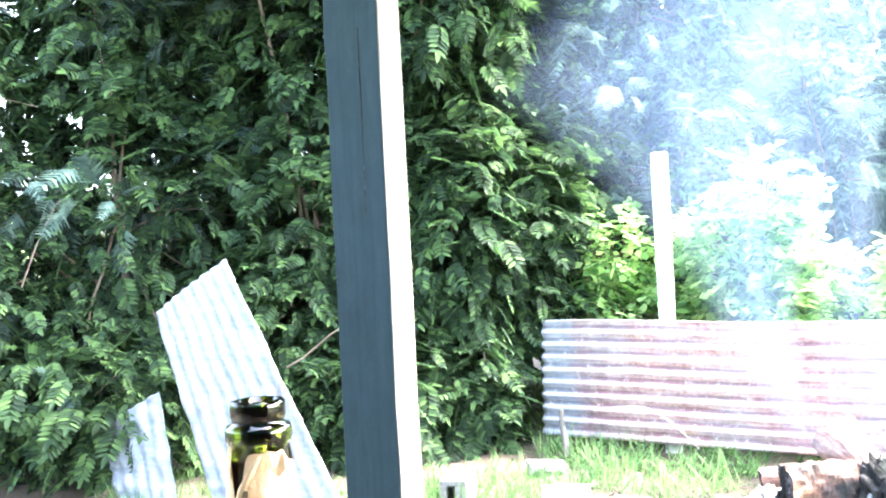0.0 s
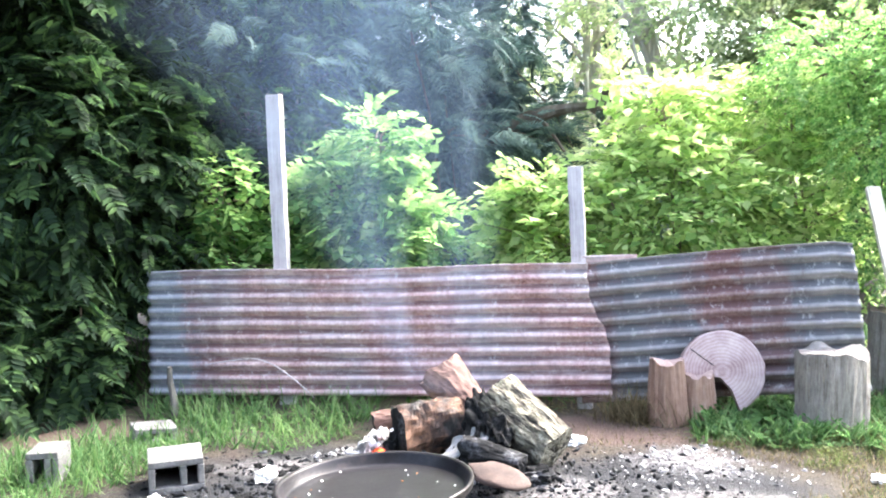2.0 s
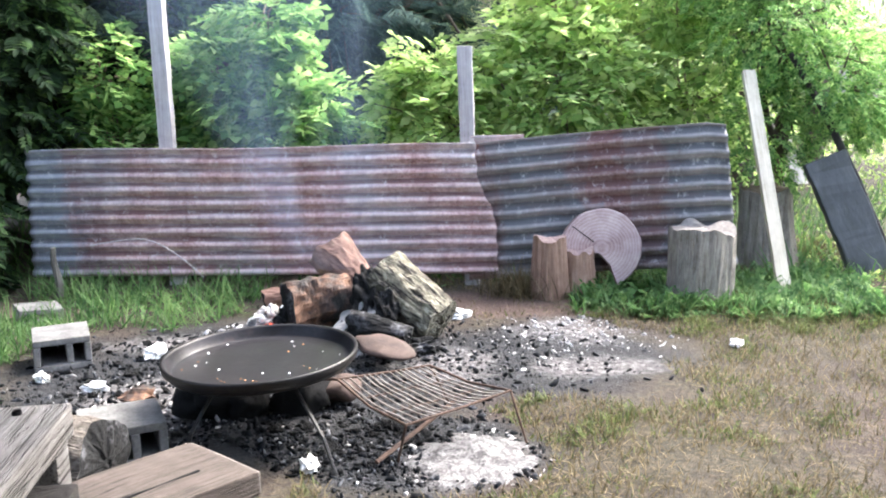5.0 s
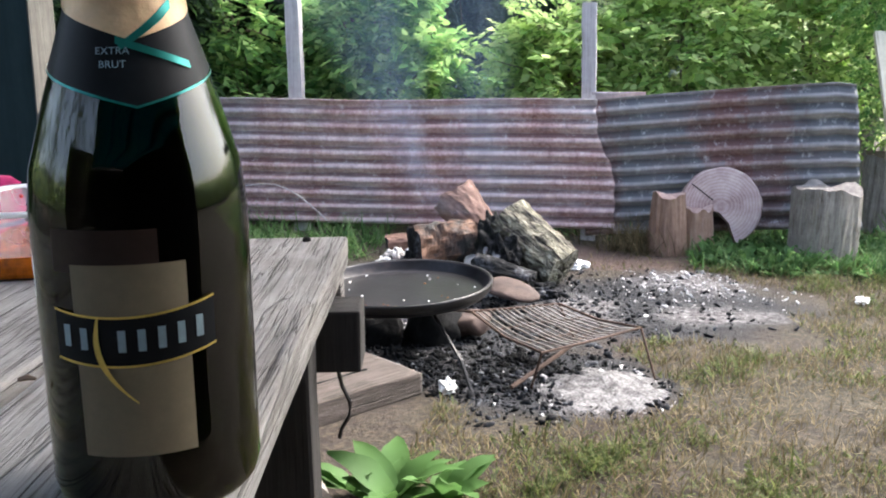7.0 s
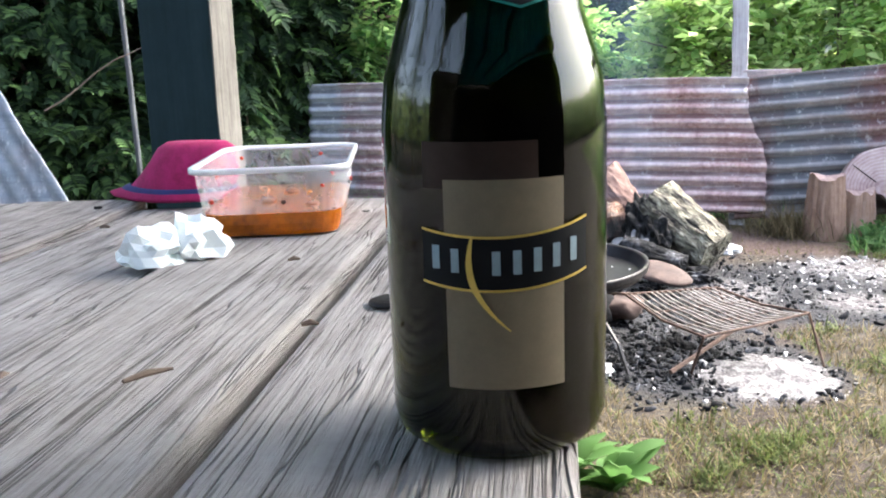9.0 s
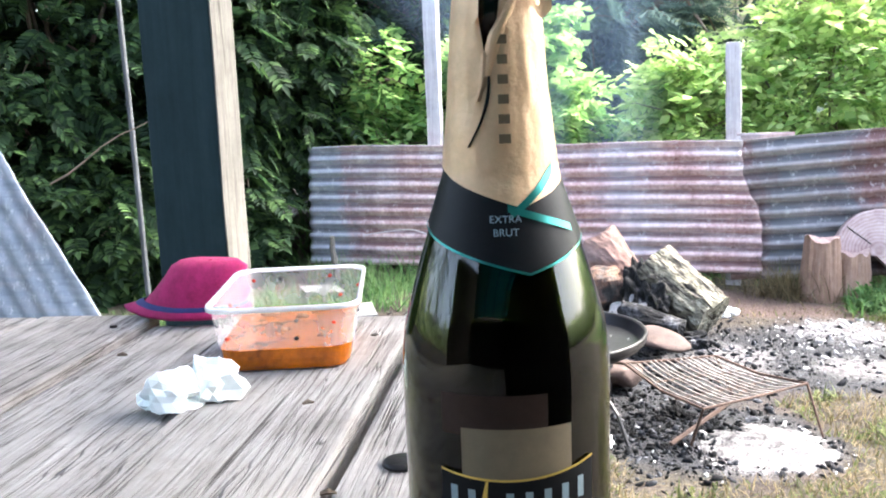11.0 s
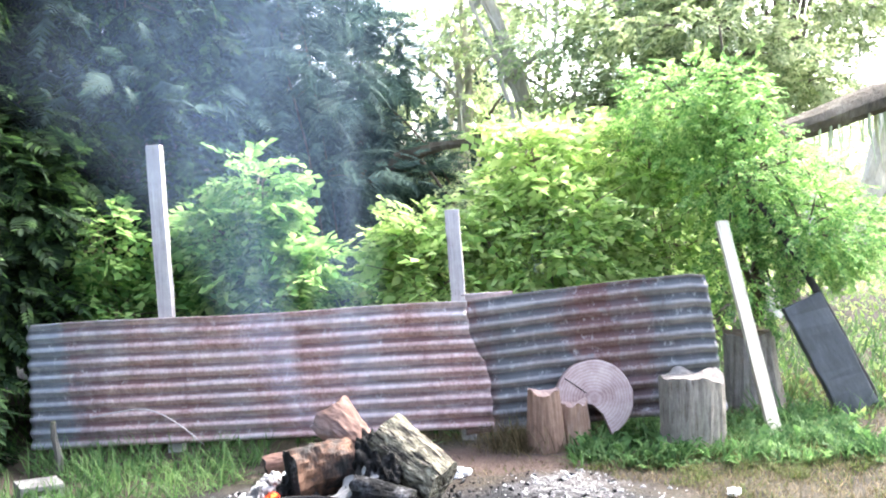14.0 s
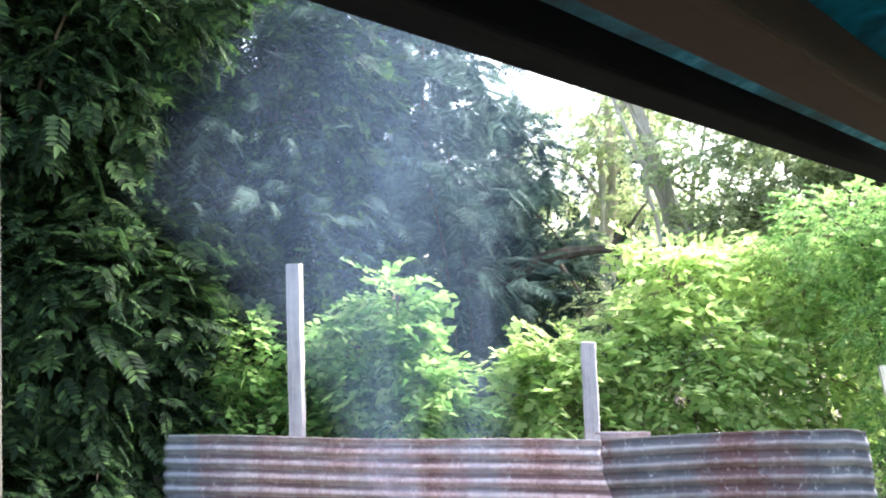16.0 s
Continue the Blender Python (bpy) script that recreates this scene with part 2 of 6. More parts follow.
ROTTEN = weathered("rotten_wood", [(0.32, (0.04, 0.026, 0.019)), (0.46, (0.15, 0.10, 0.075)), (0.60, (0.28, 0.20, 0.15)), (0.72, (0.42, 0.34, 0.28))], 25, 6.0, 1.0, 0.9, 0.02, axis=2, stripe=0.3)
SPLIT_WOOD = weathered("split_wood", [(0.30, (0.10, 0.058, 0.042)), (0.46, (0.23, 0.14, 0.10)), (0.66, (0.38, 0.275, 0.22))], 30, 5.0, 0.6, 0.85, 0.006, axis=2, stripe=0.06)
CUT_WOOD = plain("cut_wood", [(0.3, (0.16, 0.10, 0.09)), (0.55, (0.32, 0.23, 0.21)), (0.75, (0.46, 0.37, 0.345))], 9, 0.85, 0, 0.4, 60)
CUT_GREY = plain("cut_grey", [(0.3, (0.056, 0.0464, 0.0416)), (0.5, (0.176, 0.156, 0.144)), (0.72, (0.336, 0.312, 0.296))], 12, 0.85, 0, 0.4, 60)
MOSS_BARK = weathered("moss_bark", [(0.36, (0.0119, 0.0102, 0.00935)), (0.45, (0.0595, 0.0493, 0.03825)), (0.53, (0.17, 0.1573, 0.1148)), (0.62, (0.391, 0.374, 0.306))], 34, 7.0, 1.0, 0.9, 0.02, stripe=0.6)
SOOT = plain("soot", [(0.3, (0.004, 0.004, 0.0045)), (0.6, (0.011, 0.011, 0.012)), (0.8, (0.03, 0.029, 0.03))], 9, 0.95, 0, 0.9, 50, dist=0.008)
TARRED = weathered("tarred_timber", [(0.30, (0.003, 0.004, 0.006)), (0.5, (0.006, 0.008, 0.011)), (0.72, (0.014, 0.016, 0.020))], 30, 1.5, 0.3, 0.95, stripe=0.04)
BURNT = plain("burnt_wood", [(0.35, (0.006, 0.006, 0.006)), (0.54, (0.018, 0.018, 0.019)), (0.62, (0.10, 0.10, 0.11)), (0.74, (0.36, 0.36, 0.38))], 9, 0.9, 0, 1.0, 50, dist=0.01)
SCORCHED = plain("scorched_wood", [(0.42, (0.008, 0.0072, 0.0072)), (0.50, (0.048, 0.024, 0.016)), (0.59, (0.16, 0.08, 0.0464)), (0.76, (0.256, 0.148, 0.096))], 5, 0.8, 0, 0.7, 35, dist=0.008)
IRON = plain("black_iron", [(0.3, (0.0084, 0.0077, 0.0084)), (0.6, (0.021, 0.0196, 0.021)), (0.8, (0.063, 0.042, 0.035))], 14, 0.42, 0.5, 0.25, 90)
PAN_SKIN = plain("pan_skin", [(0.3, (0.0126, 0.0105, 0.0112)), (0.55, (0.0238, 0.0231, 0.0266)), (0.8, (0.063, 0.049, 0.0455))], 9, 0.34, 0.2, 0.15, 60)
RUSTY = plain("rusty_wire", [(0.3, (0.03, 0.018, 0.014)), (0.6, (0.10, 0.06, 0.045)), (0.8, (0.30, 0.26, 0.24))], 20, 0.6, 0.5, 0.3, 120)
WIRE = plain("bleached_wire", [(0.3, (0.07, 0.05, 0.043)), (0.5, (0.22, 0.195, 0.18)), (0.75, (0.48, 0.47, 0.46))], 22, 0.55, 0.5, 0.3, 120)
CONCRETE = plain("concrete", [(0.32, (0.054, 0.054, 0.0558)), (0.52, (0.135, 0.1332, 0.1323)), (0.74, (0.27, 0.261, 0.2565))], 11, 0.92, 0, 0.8, 90, dist=0.004)
BRICKISH = plain("fired_stone", [(0.3, (0.056, 0.032, 0.0264)), (0.6, (0.192, 0.108, 0.084)), (0.8, (0.288, 0.192, 0.16))], 7, 0.9, 0, 0.5, 50)
STONE_GREY = plain("stone_grey", [(0.3, (0.16, 0.14, 0.12)), (0.55, (0.34, 0.30, 0.26)), (0.75, (0.5, 0.46, 0.42))], 6, 0.85, 0, 0.6, 45, dist=0.006)
CHALK = plain("white_stone", [(0.3, (0.62, 0.62, 0.62)), (0.7, (0.86, 0.85, 0.84))], 12, 0.8, 0, 0.3, 70)
COALS = plain("coals", [(0.30, (0.0036, 0.0039, 0.0048)), (0.64, (0.0102, 0.0114, 0.0144)), (0.82, (0.06, 0.063, 0.072)), (0.97, (0.276, 0.279, 0.3))], 30, 0.9, 0, 0.6, 150, by_island=0.7)
ASH_BITS = plain("ash_flakes", [(0.25, (0.26, 0.25, 0.25)), (0.6, (0.52, 0.50, 0.50)), (0.9, (0.78, 0.77, 0.77))], 30, 0.95, 0, 0.4, 150, by_island=0.6)
BARK = plain("tree_bark", [(0.3, (0.03, 0.024, 0.018)), (0.55, (0.10, 0.08, 0.06)), (0.8, (0.24, 0.22, 0.18))], 5, 0.9, 0, 1.0, 30, (1, 1, 0.25), 0.02)
PALE_BARK = plain("pale_bark", [(0.3, (0.24, 0.21, 0.18)), (0.55, (0.50, 0.46, 0.41)), (0.8, (0.70, 0.67, 0.63))], 4, 0.9, 0, 0.8, 30, (1, 1, 0.35), 0.015)
TWIG = plain("twig_bark", [(0.3, (0.07, 0.05, 0.04)), (0.7, (0.22, 0.17, 0.13))], 14, 0.9, 0, 0.5, 60)
LICHEN = plain("hanging_lichen", [(0.3, (0.30, 0.34, 0.22)), (0.7, (0.55, 0.58, 0.42))], 12, 0.95, 0, 0.3, 60)
LEAF_DARK = leafy("leaf_elder", (0.007, 0.018, 0.009), (0.022, 0.051, 0.022), (0.074, 0.138, 0.044), 0.75, 0.45)
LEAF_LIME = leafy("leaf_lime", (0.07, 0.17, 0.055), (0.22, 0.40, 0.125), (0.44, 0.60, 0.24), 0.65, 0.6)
# lighter copy of the lime leaves, sunlight put into the colour
LEAF_SUN = leafy("leaf_lime_sunlit", (0.15, 0.27, 0.08), (0.42, 0.58, 0.21), (0.70, 0.80, 0.40), 0.65, 0.66)
LEAF_FIR = leafy("leaf_fir", (0.022, 0.046, 0.040), (0.056, 0.098, 0.084), (0.115, 0.175, 0.14), 0.8, 0.4)
LEAF_RIGHT = leafy("leaf_beech", (0.16, 0.24, 0.12), (0.43, 0.52, 0.29), (0.60, 0.68, 0.38), 0.55, 0.64)
LEAF_OLIVE = leafy("leaf_olive", (0.09, 0.135, 0.06), (0.27, 0.34, 0.165), (0.54, 0.59, 0.36), 0.55, 0.6)
MEADOW_GREEN = leafy("meadow_green", (0.16, 0.26, 0.07), (0.30, 0.42, 0.13), (0.46, 0.55, 0.22), 0.55, 0.5)
GRASS_GREEN = leafy("grass_green", (0.034, 0.083, 0.028), (0.078, 0.165, 0.053), (0.18, 0.28, 0.11), 0.65, 0.45)
DOCK_GREEN = leafy("dock_green", (0.06, 0.14, 0.04), (0.105, 0.21, 0.062), (0.19, 0.32, 0.12), 0.6, 0.42)
LAWN_GREEN = leafy("lawn_green", (0.038, 0.056, 0.018), (0.082, 0.106, 0.033), (0.165, 0.19, 0.072), 0.7, 0.4)
GRASS_DRY = leafy("grass_dry", (0.045, 0.039, 0.019), (0.115, 0.092, 0.050), (0.27, 0.22, 0.135), 0.75, 0.4)
# left end: bluish zinc, darkened further to stand in for the trees' shade
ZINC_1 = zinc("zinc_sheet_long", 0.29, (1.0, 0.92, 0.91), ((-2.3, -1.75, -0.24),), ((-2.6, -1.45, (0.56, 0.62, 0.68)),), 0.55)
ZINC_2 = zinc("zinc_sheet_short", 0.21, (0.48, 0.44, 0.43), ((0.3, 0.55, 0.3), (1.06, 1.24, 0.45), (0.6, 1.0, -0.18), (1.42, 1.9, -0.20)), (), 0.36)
ZINC_3 = zinc("zinc_sheet_grey", 0.06, (0.36, 0.39, 0.44))


# ---------------------------------------------------------------- building helpers
rng = np.random.default_rng(7)


def raw_mesh(name, verts, faces, material, smooth=False, furrow=None):
    """A mesh from numpy arrays: verts (n, 3), faces (m, 3) or (m, 4)."""
    me = bpy.data.meshes.new(name)
    verts, faces = np.asarray(verts, np.float32), np.asarray(faces, np.int32)
    me.vertices.add(len(verts))
    me.vertices.foreach_set("co", verts.ravel())
    k = faces.shape[1]
    me.loops.add(faces.size)
    me.loops.foreach_set("vertex_index", faces.ravel())
    me.polygons.add(len(faces))
    me.polygons.foreach_set("loop_start", np.arange(0, faces.size, k, dtype=np.int32))
    if smooth:
        me.polygons.foreach_set("use_smooth", np.ones(len(faces), bool))
    me.update(calc_edges=True)
    if furrow is not None:
        me.attributes.new("furrow", "FLOAT", "POINT").data.foreach_set("value", np.asarray(furrow, np.float32))
    me.materials.append(material)
    return me


def part(name, bm, material, parent=None, label="", smooth=False):
    """Links a bmesh (or a ready mesh) as one mesh object."""
    if isinstance(bm, bpy.types.Mesh):
        me = bm
    else:
        bmesh.ops.recalc_face_normals(bm, faces=bm.faces)
        me = bpy.data.meshes.new(name)
        bm.to_mesh(me)
        bm.free()
        me.materials.append(material)
        if smooth:
            me.polygons.foreach_set("use_smooth", np.ones(len(me.polygons), bool))
    ob = new(name, me)
    ob.parent = parent
    if label:
        tagged(ob, label)
    return ob


def thing(name, label, category, m=None, group="", kind=""):
    ob = new(name)
    ob.empty_display_size = 0.05
    if m is not None:
        ob.matrix_world = m
    return tagged(ob, label, category, group, kind)


def rough_up(bm, amount, scale, seed=0.0):
    for v in bm.verts:
        n = noise.noise_vector(v.co * scale + Vector((seed, seed * 1.7, -seed)))
        v.co += n * amount


def block(x0, y0, z0, x1, y1, z1, bevel=0.004, cuts=0, wobble=0.0, seed=0.0, segments=2):
    bm = bmesh.new()
    bmesh.ops.create_cube(bm, size=1, matrix=Matrix.Translation(((x0 + x1) / 2, (y0 + y1) / 2, (z0 + z1) / 2)) @ Matrix.Diagonal((x1 - x0, y1 - y0, z1 - z0, 1)))
    if bevel:
        bmesh.ops.bevel(bm, geom=bm.edges[:], offset=bevel, segments=segments, affect="EDGES", profile=0.6)
    if cuts:
        length = max(x1 - x0, y1 - y0, z1 - z0)
        long_edges = [e for e in bm.edges if e.calc_length() > 0.5 * length]
        bmesh.ops.subdivide_edges(bm, edges=long_edges, cuts=cuts, use_grid_fill=True)
    if wobble:
        rough_up(bm, wobble, 9.0, seed)
    return bm


def tube(points, radii, sides=8, closed_ends=True, wobble=0.0, seed=0.0):
    """A bent, tapering tube through the points."""
    bm = bmesh.new()
    rings = []
    pts = [Vector(p) for p in points]
    for i, p in enumerate(pts):
        d = (pts[min(i + 1, len(pts) - 1)] - pts[max(i - 1, 0)]).normalized()
        q = d.to_track_quat("Z", "Y")
        r = radii[i] if isinstance(radii, (list, tuple)) else radii
        ring = []
        for k in range(sides):
            a = 2 * math.pi * k / sides
            rr = r * (1 + wobble * noise.noise(Vector((math.cos(a) * 1.3 + seed, math.sin(a) * 1.3, i * 0.35 + seed))))
            ring.append(bm.verts.new(p + q @ Vector((rr * math.cos(a), rr * math.sin(a), 0))))
        rings.append(ring)
    for a, b in zip(rings, rings[1:]):
        for k in range(sides):
            bm.faces.new((a[k], a[(k + 1) % sides], b[(k + 1) % sides], b[k]))
    if closed_ends:
        bm.faces.new(rings[0][::-1])
        bm.faces.new(rings[-1])
    return bm


def lathe(profile, sides=48):
    """A turned body from (radius, height) pairs."""
    bm = bmesh.new()
    rings = []
    for r, z in profile:
        if r < 1e-6:
            rings.append([bm.verts.new((0, 0, z))])
        else:
            rings.append([bm.verts.new((r * math.cos(2 * math.pi * k / sides), r * math.sin(2 * math.pi * k / sides), z)) for k in range(sides)])
    for a, b in zip(rings, rings[1:]):
        for k in range(sides):
            j = (k + 1) % sides
            if len(a) == 1 and len(b) > 1:
                bm.faces.new((a[0], b[j], b[k]))
            elif len(b) == 1 and len(a) > 1:
                bm.faces.new((a[k], a[j], b[0]))
            elif len(a) > 1:
                bm.faces.new((a[k], a[j], b[j], b[k]))
    return bm


def boulder(rx, ry, rz, amount=0.18, scale=2.2, seed=0.0, subdiv=3):
    bm = bmesh.new()
    bmesh.ops.create_icosphere(bm, subdivisions=subdiv, radius=1)
    for v in bm.verts:
        n = noise.noise(v.co * scale + Vector((seed, seed, seed)))
        v.co *= 1 + amount * n * 2
        v.co = Vector((v.co.x * rx, v.co.y * ry, v.co.z * rz))
    return bm


def turns(yaw, pitch, roll):
    """Rotation matrices (n, 3, 3) from arrays of angles."""
    cy, sy, cp, sp, cr, sr = np.cos(yaw), np.sin(yaw), np.cos(pitch), np.sin(pitch), np.cos(roll), np.sin(roll)
    o, z = np.ones_like(cy), np.zeros_like(cy)
    rz = np.stack([np.stack([cy, -sy, z], -1), np.stack([sy, cy, z], -1), np.stack([z, z, o], -1)], -2)
    rx = np.stack([np.stack([o, z, z], -1), np.stack([z, cp, -sp], -1), np.stack([z, sp, cp], -1)], -2)
    ry = np.stack([np.stack([cr, z, sr], -1), np.stack([z, o, z], -1), np.stack([-sr, z, cr], -1)], -2)
    return rz @ rx @ ry


def scatter(tv, tf, places, yaw, pitch, roll, size):
    """Many copies of one small template as arrays; size (n,) or (n, 3)."""
    size = np.asarray(size)
    s = size[:, None, None] if size.ndim == 1 else size[:, None, :]
    v = (tv[None] * s) @ np.swapaxes(turns(yaw, pitch, roll), 1, 2) + places[:, None, :]
    f = tf[None] + (np.arange(len(places)) * len(tv))[:, None, None]
    return v.reshape(-1, 3), f.reshape(-1, tf.shape[1])


def pinnate(pairs=6, fold=0.25, width=0.072, reach=0.36):
    """A feathered leaf along +y, one long: folded leaflets on a bent rib."""
    v, f = [], []

    def leaflet(base, direction, length, w):
        d = np.array(direction) / np.linalg.norm(direction)
        s = np.array([d[1], -d[0], 0.0])
        b = len(v)
        for a, c, h in ((0, 0, 0), (0.3, w, fold * w), (0.7, 0.75 * w, fold * w * 0.5), (1.0, 0, -0.10 * length), (0.7, -0.75 * w, fold * w * 0.5), (0.3, -w, fold * w)):
            v.append(np.array(base) + d * length * a + s * c + np.array([0, 0, h]))
        f.append((b, b + 1, b + 2, b + 3))
        f.append((b, b + 3, b + 4, b + 5))

    for i in range(pairs):
        y = 0.18 + 0.62 * i / max(1, pairs - 1)
        z = -0.25 * y * y
        ln = reach * (1 - 0.35 * abs(i / max(1, pairs - 1) - 0.35))
        for sx in (-1, 1):
            leaflet((0, y, z), (sx, 0.55, -0.1), ln, width * ln * 3.0)
    leaflet((0, 0.8, -0.16), (0, 1, -0.2), reach, width * reach * 3.0)
    b = len(v)
    v.extend([np.array((-0.008, 0, 0)), np.array((0.008, 0, 0)), np.array((0.006, 0.8, -0.16)), np.array((-0.006, 0.8, -0.16))])
    f.append((b, b + 1, b + 2, b + 3))
    return np.array(v, float), np.array(f)


def twiglet(n=9, seed=1, leaf=0.26, w=0.11):
    """A small twig along +y with simple leaves set alternately."""
    g = np.random.default_rng(seed)
    v, f = [], []
    for i in range(n):
        y = 0.1 + 0.9 * i / n
        side = (-1) ** i
        d = np.array([side * g.uniform(0.5, 1), g.uniform(0.3, 0.9), g.uniform(-0.35, 0.25)])
        d /= np.linalg.norm(d)
        s = np.cross(d, [0, 0, 1])
        s /= np.linalg.norm(s)
        ln, b = leaf * g.uniform(0.7, 1.2), len(v)
        base = np.array([0, y, -0.18 * y * y])
        for a, c, h in ((0, 0, 0), (0.5, w, 0.03), (1, 0, -0.03), (0.5, -w, 0.03)):
            v.append(base + d * ln * a + s * c * ln / leaf + np.array([0, 0, h]))
        f.append((b, b + 1, b + 2, b + 3))
    return np.array(v), np.array(f)


def fir_spray(n=8):
    """A flat drooping conifer spray along +y with narrow side shoots."""
    v, f = [], []
    for i in range(n):
        y = 0.06 + 0.9 * i / n
        for sx in (-1, 1):
            ln = 0.42 * (1 - 0.75 * y) + 0.06
            d = np.array([sx * 0.8, 0.6, -0.22])
            d /= np.linalg.norm(d)
            s = np.array([d[1], -d[0], 0]) * 0.05
            b0, b = np.array([0, y, -0.3 * y * y]), len(v)
            for p in (b0 - s, b0 + s, b0 + d * ln + s * 0.2, b0 + d * ln - s * 0.2):
                v.append(p)
            f.append((b, b + 1, b + 2, b + 3))
    b = len(v)
    v.extend([np.array(p) for p in ((-0.02, 0, 0), (0.02, 0, 0), (0.005, 1, -0.3), (-0.005, 1, -0.3))])
    f.append((b, b + 1, b + 2, b + 3))
    return np.array(v), np.array(f)


PINNATE, TWIGLET, BROADLEAF, FIR = pinnate(), twiglet(13, 1, 0.20, 0.075), twiglet(8, 4, 0.34, 0.125), fir_spray()


def crown_mesh(name, template, centres, radii, count, size, material, droop=0.35, shell=0.55, flat=1.0, seed=1, keep=None):
    """Leaves set thickly towards the outside of several uneven masses."""
    g = np.random.default_rng(seed)
    centres, radii = np.array(centres, float), np.array(radii, float)
    w = radii.prod(axis=1) ** 0.67
    which = g.choice(len(centres), count, p=w / w.sum())
    d = g.normal(size=(count, 3))
    d /= np.linalg.norm(d, axis=1)[:, None]
    lump = np.array([noise.noise(Vector(x * 2.3 + k * 5.1)) for x, k in zip(d, which)])
    r = (shell + (1 - shell) * g.random(count) ** 0.6) * (1 + 0.35 * lump)
    p = centres[which] + d * r[:, None] * radii[which]
    if keep is not None:
        ok = keep(p)
        p, d = p[ok], d[ok]
    n = len(p)
    yaw = np.arctan2(-d[:, 0], d[:, 1]) + g.normal(0, 0.7, n)
    pitch = d[:, 2] * 0.5 - droop + g.normal(0, 0.35, n)
    roll = g.normal(0, 0.45, n)
    s = size * g.uniform(0.6, 1.35, n)
    v, f = scatter(*template, p, yaw, pitch, roll, np.stack([s, s, s * flat], 1))
    return raw_mesh(name, v, f, material)


def limb(a, b, r0, r1, sag=0.15, n=7, seed=0, sides=7, wobble=0.35):
    """Points and radii of one crooked limb."""
    a, b = Vector(a), Vector(b)
    length = (b - a).length
    pts = []
    for i in range(n):
        t = i / (n - 1)
        off = noise.noise_vector(Vector((seed * 3.1, t * 2.2, seed))) * length * 0.07 * math.sin(math.pi * t)
        pts.append(a.lerp(b, t) + off + Vector((0, 0, sag * length * math.sin(math.pi * t) * 0.5)))
    return tube(pts, [r0 + (r1 - r0) * i / (n - 1) for i in range(n)], sides, True, wobble, seed)


def join(target, other, m=None):
    """Adds one bmesh into another."""
    me = bpy.data.meshes.new("tmp")
    if m is not None:
        other.transform(m)
    other.to_mesh(me)
    other.free()
    target.from_mesh(me)
    bpy.data.meshes.remove(me)
    return target


def terrain(x, y):
    """Height of the ground."""
    far = max(0.0, min(1.0, (math.hypot(x, y - 3) - 5) / 8))
    h = 0.018 * noise.noise(Vector((x * 1.1, y * 1.1, 3.0))) + 0.010 * noise.noise(Vector((x * 4.3, y * 4.3, 8.0)))
    h += far * 0.10 * noise.noise(Vector((x * 0.25, y * 0.25, 1.0)))
    return h


# ---------------------------------------------------------------- ground
def blob(nt, sep, cx, cy, rx, ry, warp, soft=0.35, warp_amount=0.9):
    """An uneven patch, 1 inside and 0 outside."""
    dx = calc(nt, "DIVIDE", calc(nt, "SUBTRACT", sep.outputs[0], cx), rx)
    dy = calc(nt, "DIVIDE", calc(nt, "SUBTRACT", sep.outputs[1], cy), ry)
    d = calc(nt, "SQRT", calc(nt, "ADD", calc(nt, "MULTIPLY", dx, dx), calc(nt, "MULTIPLY", dy, dy)))
    d = calc(nt, "ADD", d, calc(nt, "MULTIPLY", calc(nt, "SUBTRACT", warp, 0.5), warp_amount))
    return calc(nt, "DIVIDE", calc(nt, "SUBTRACT", 1.0, d), soft, True)


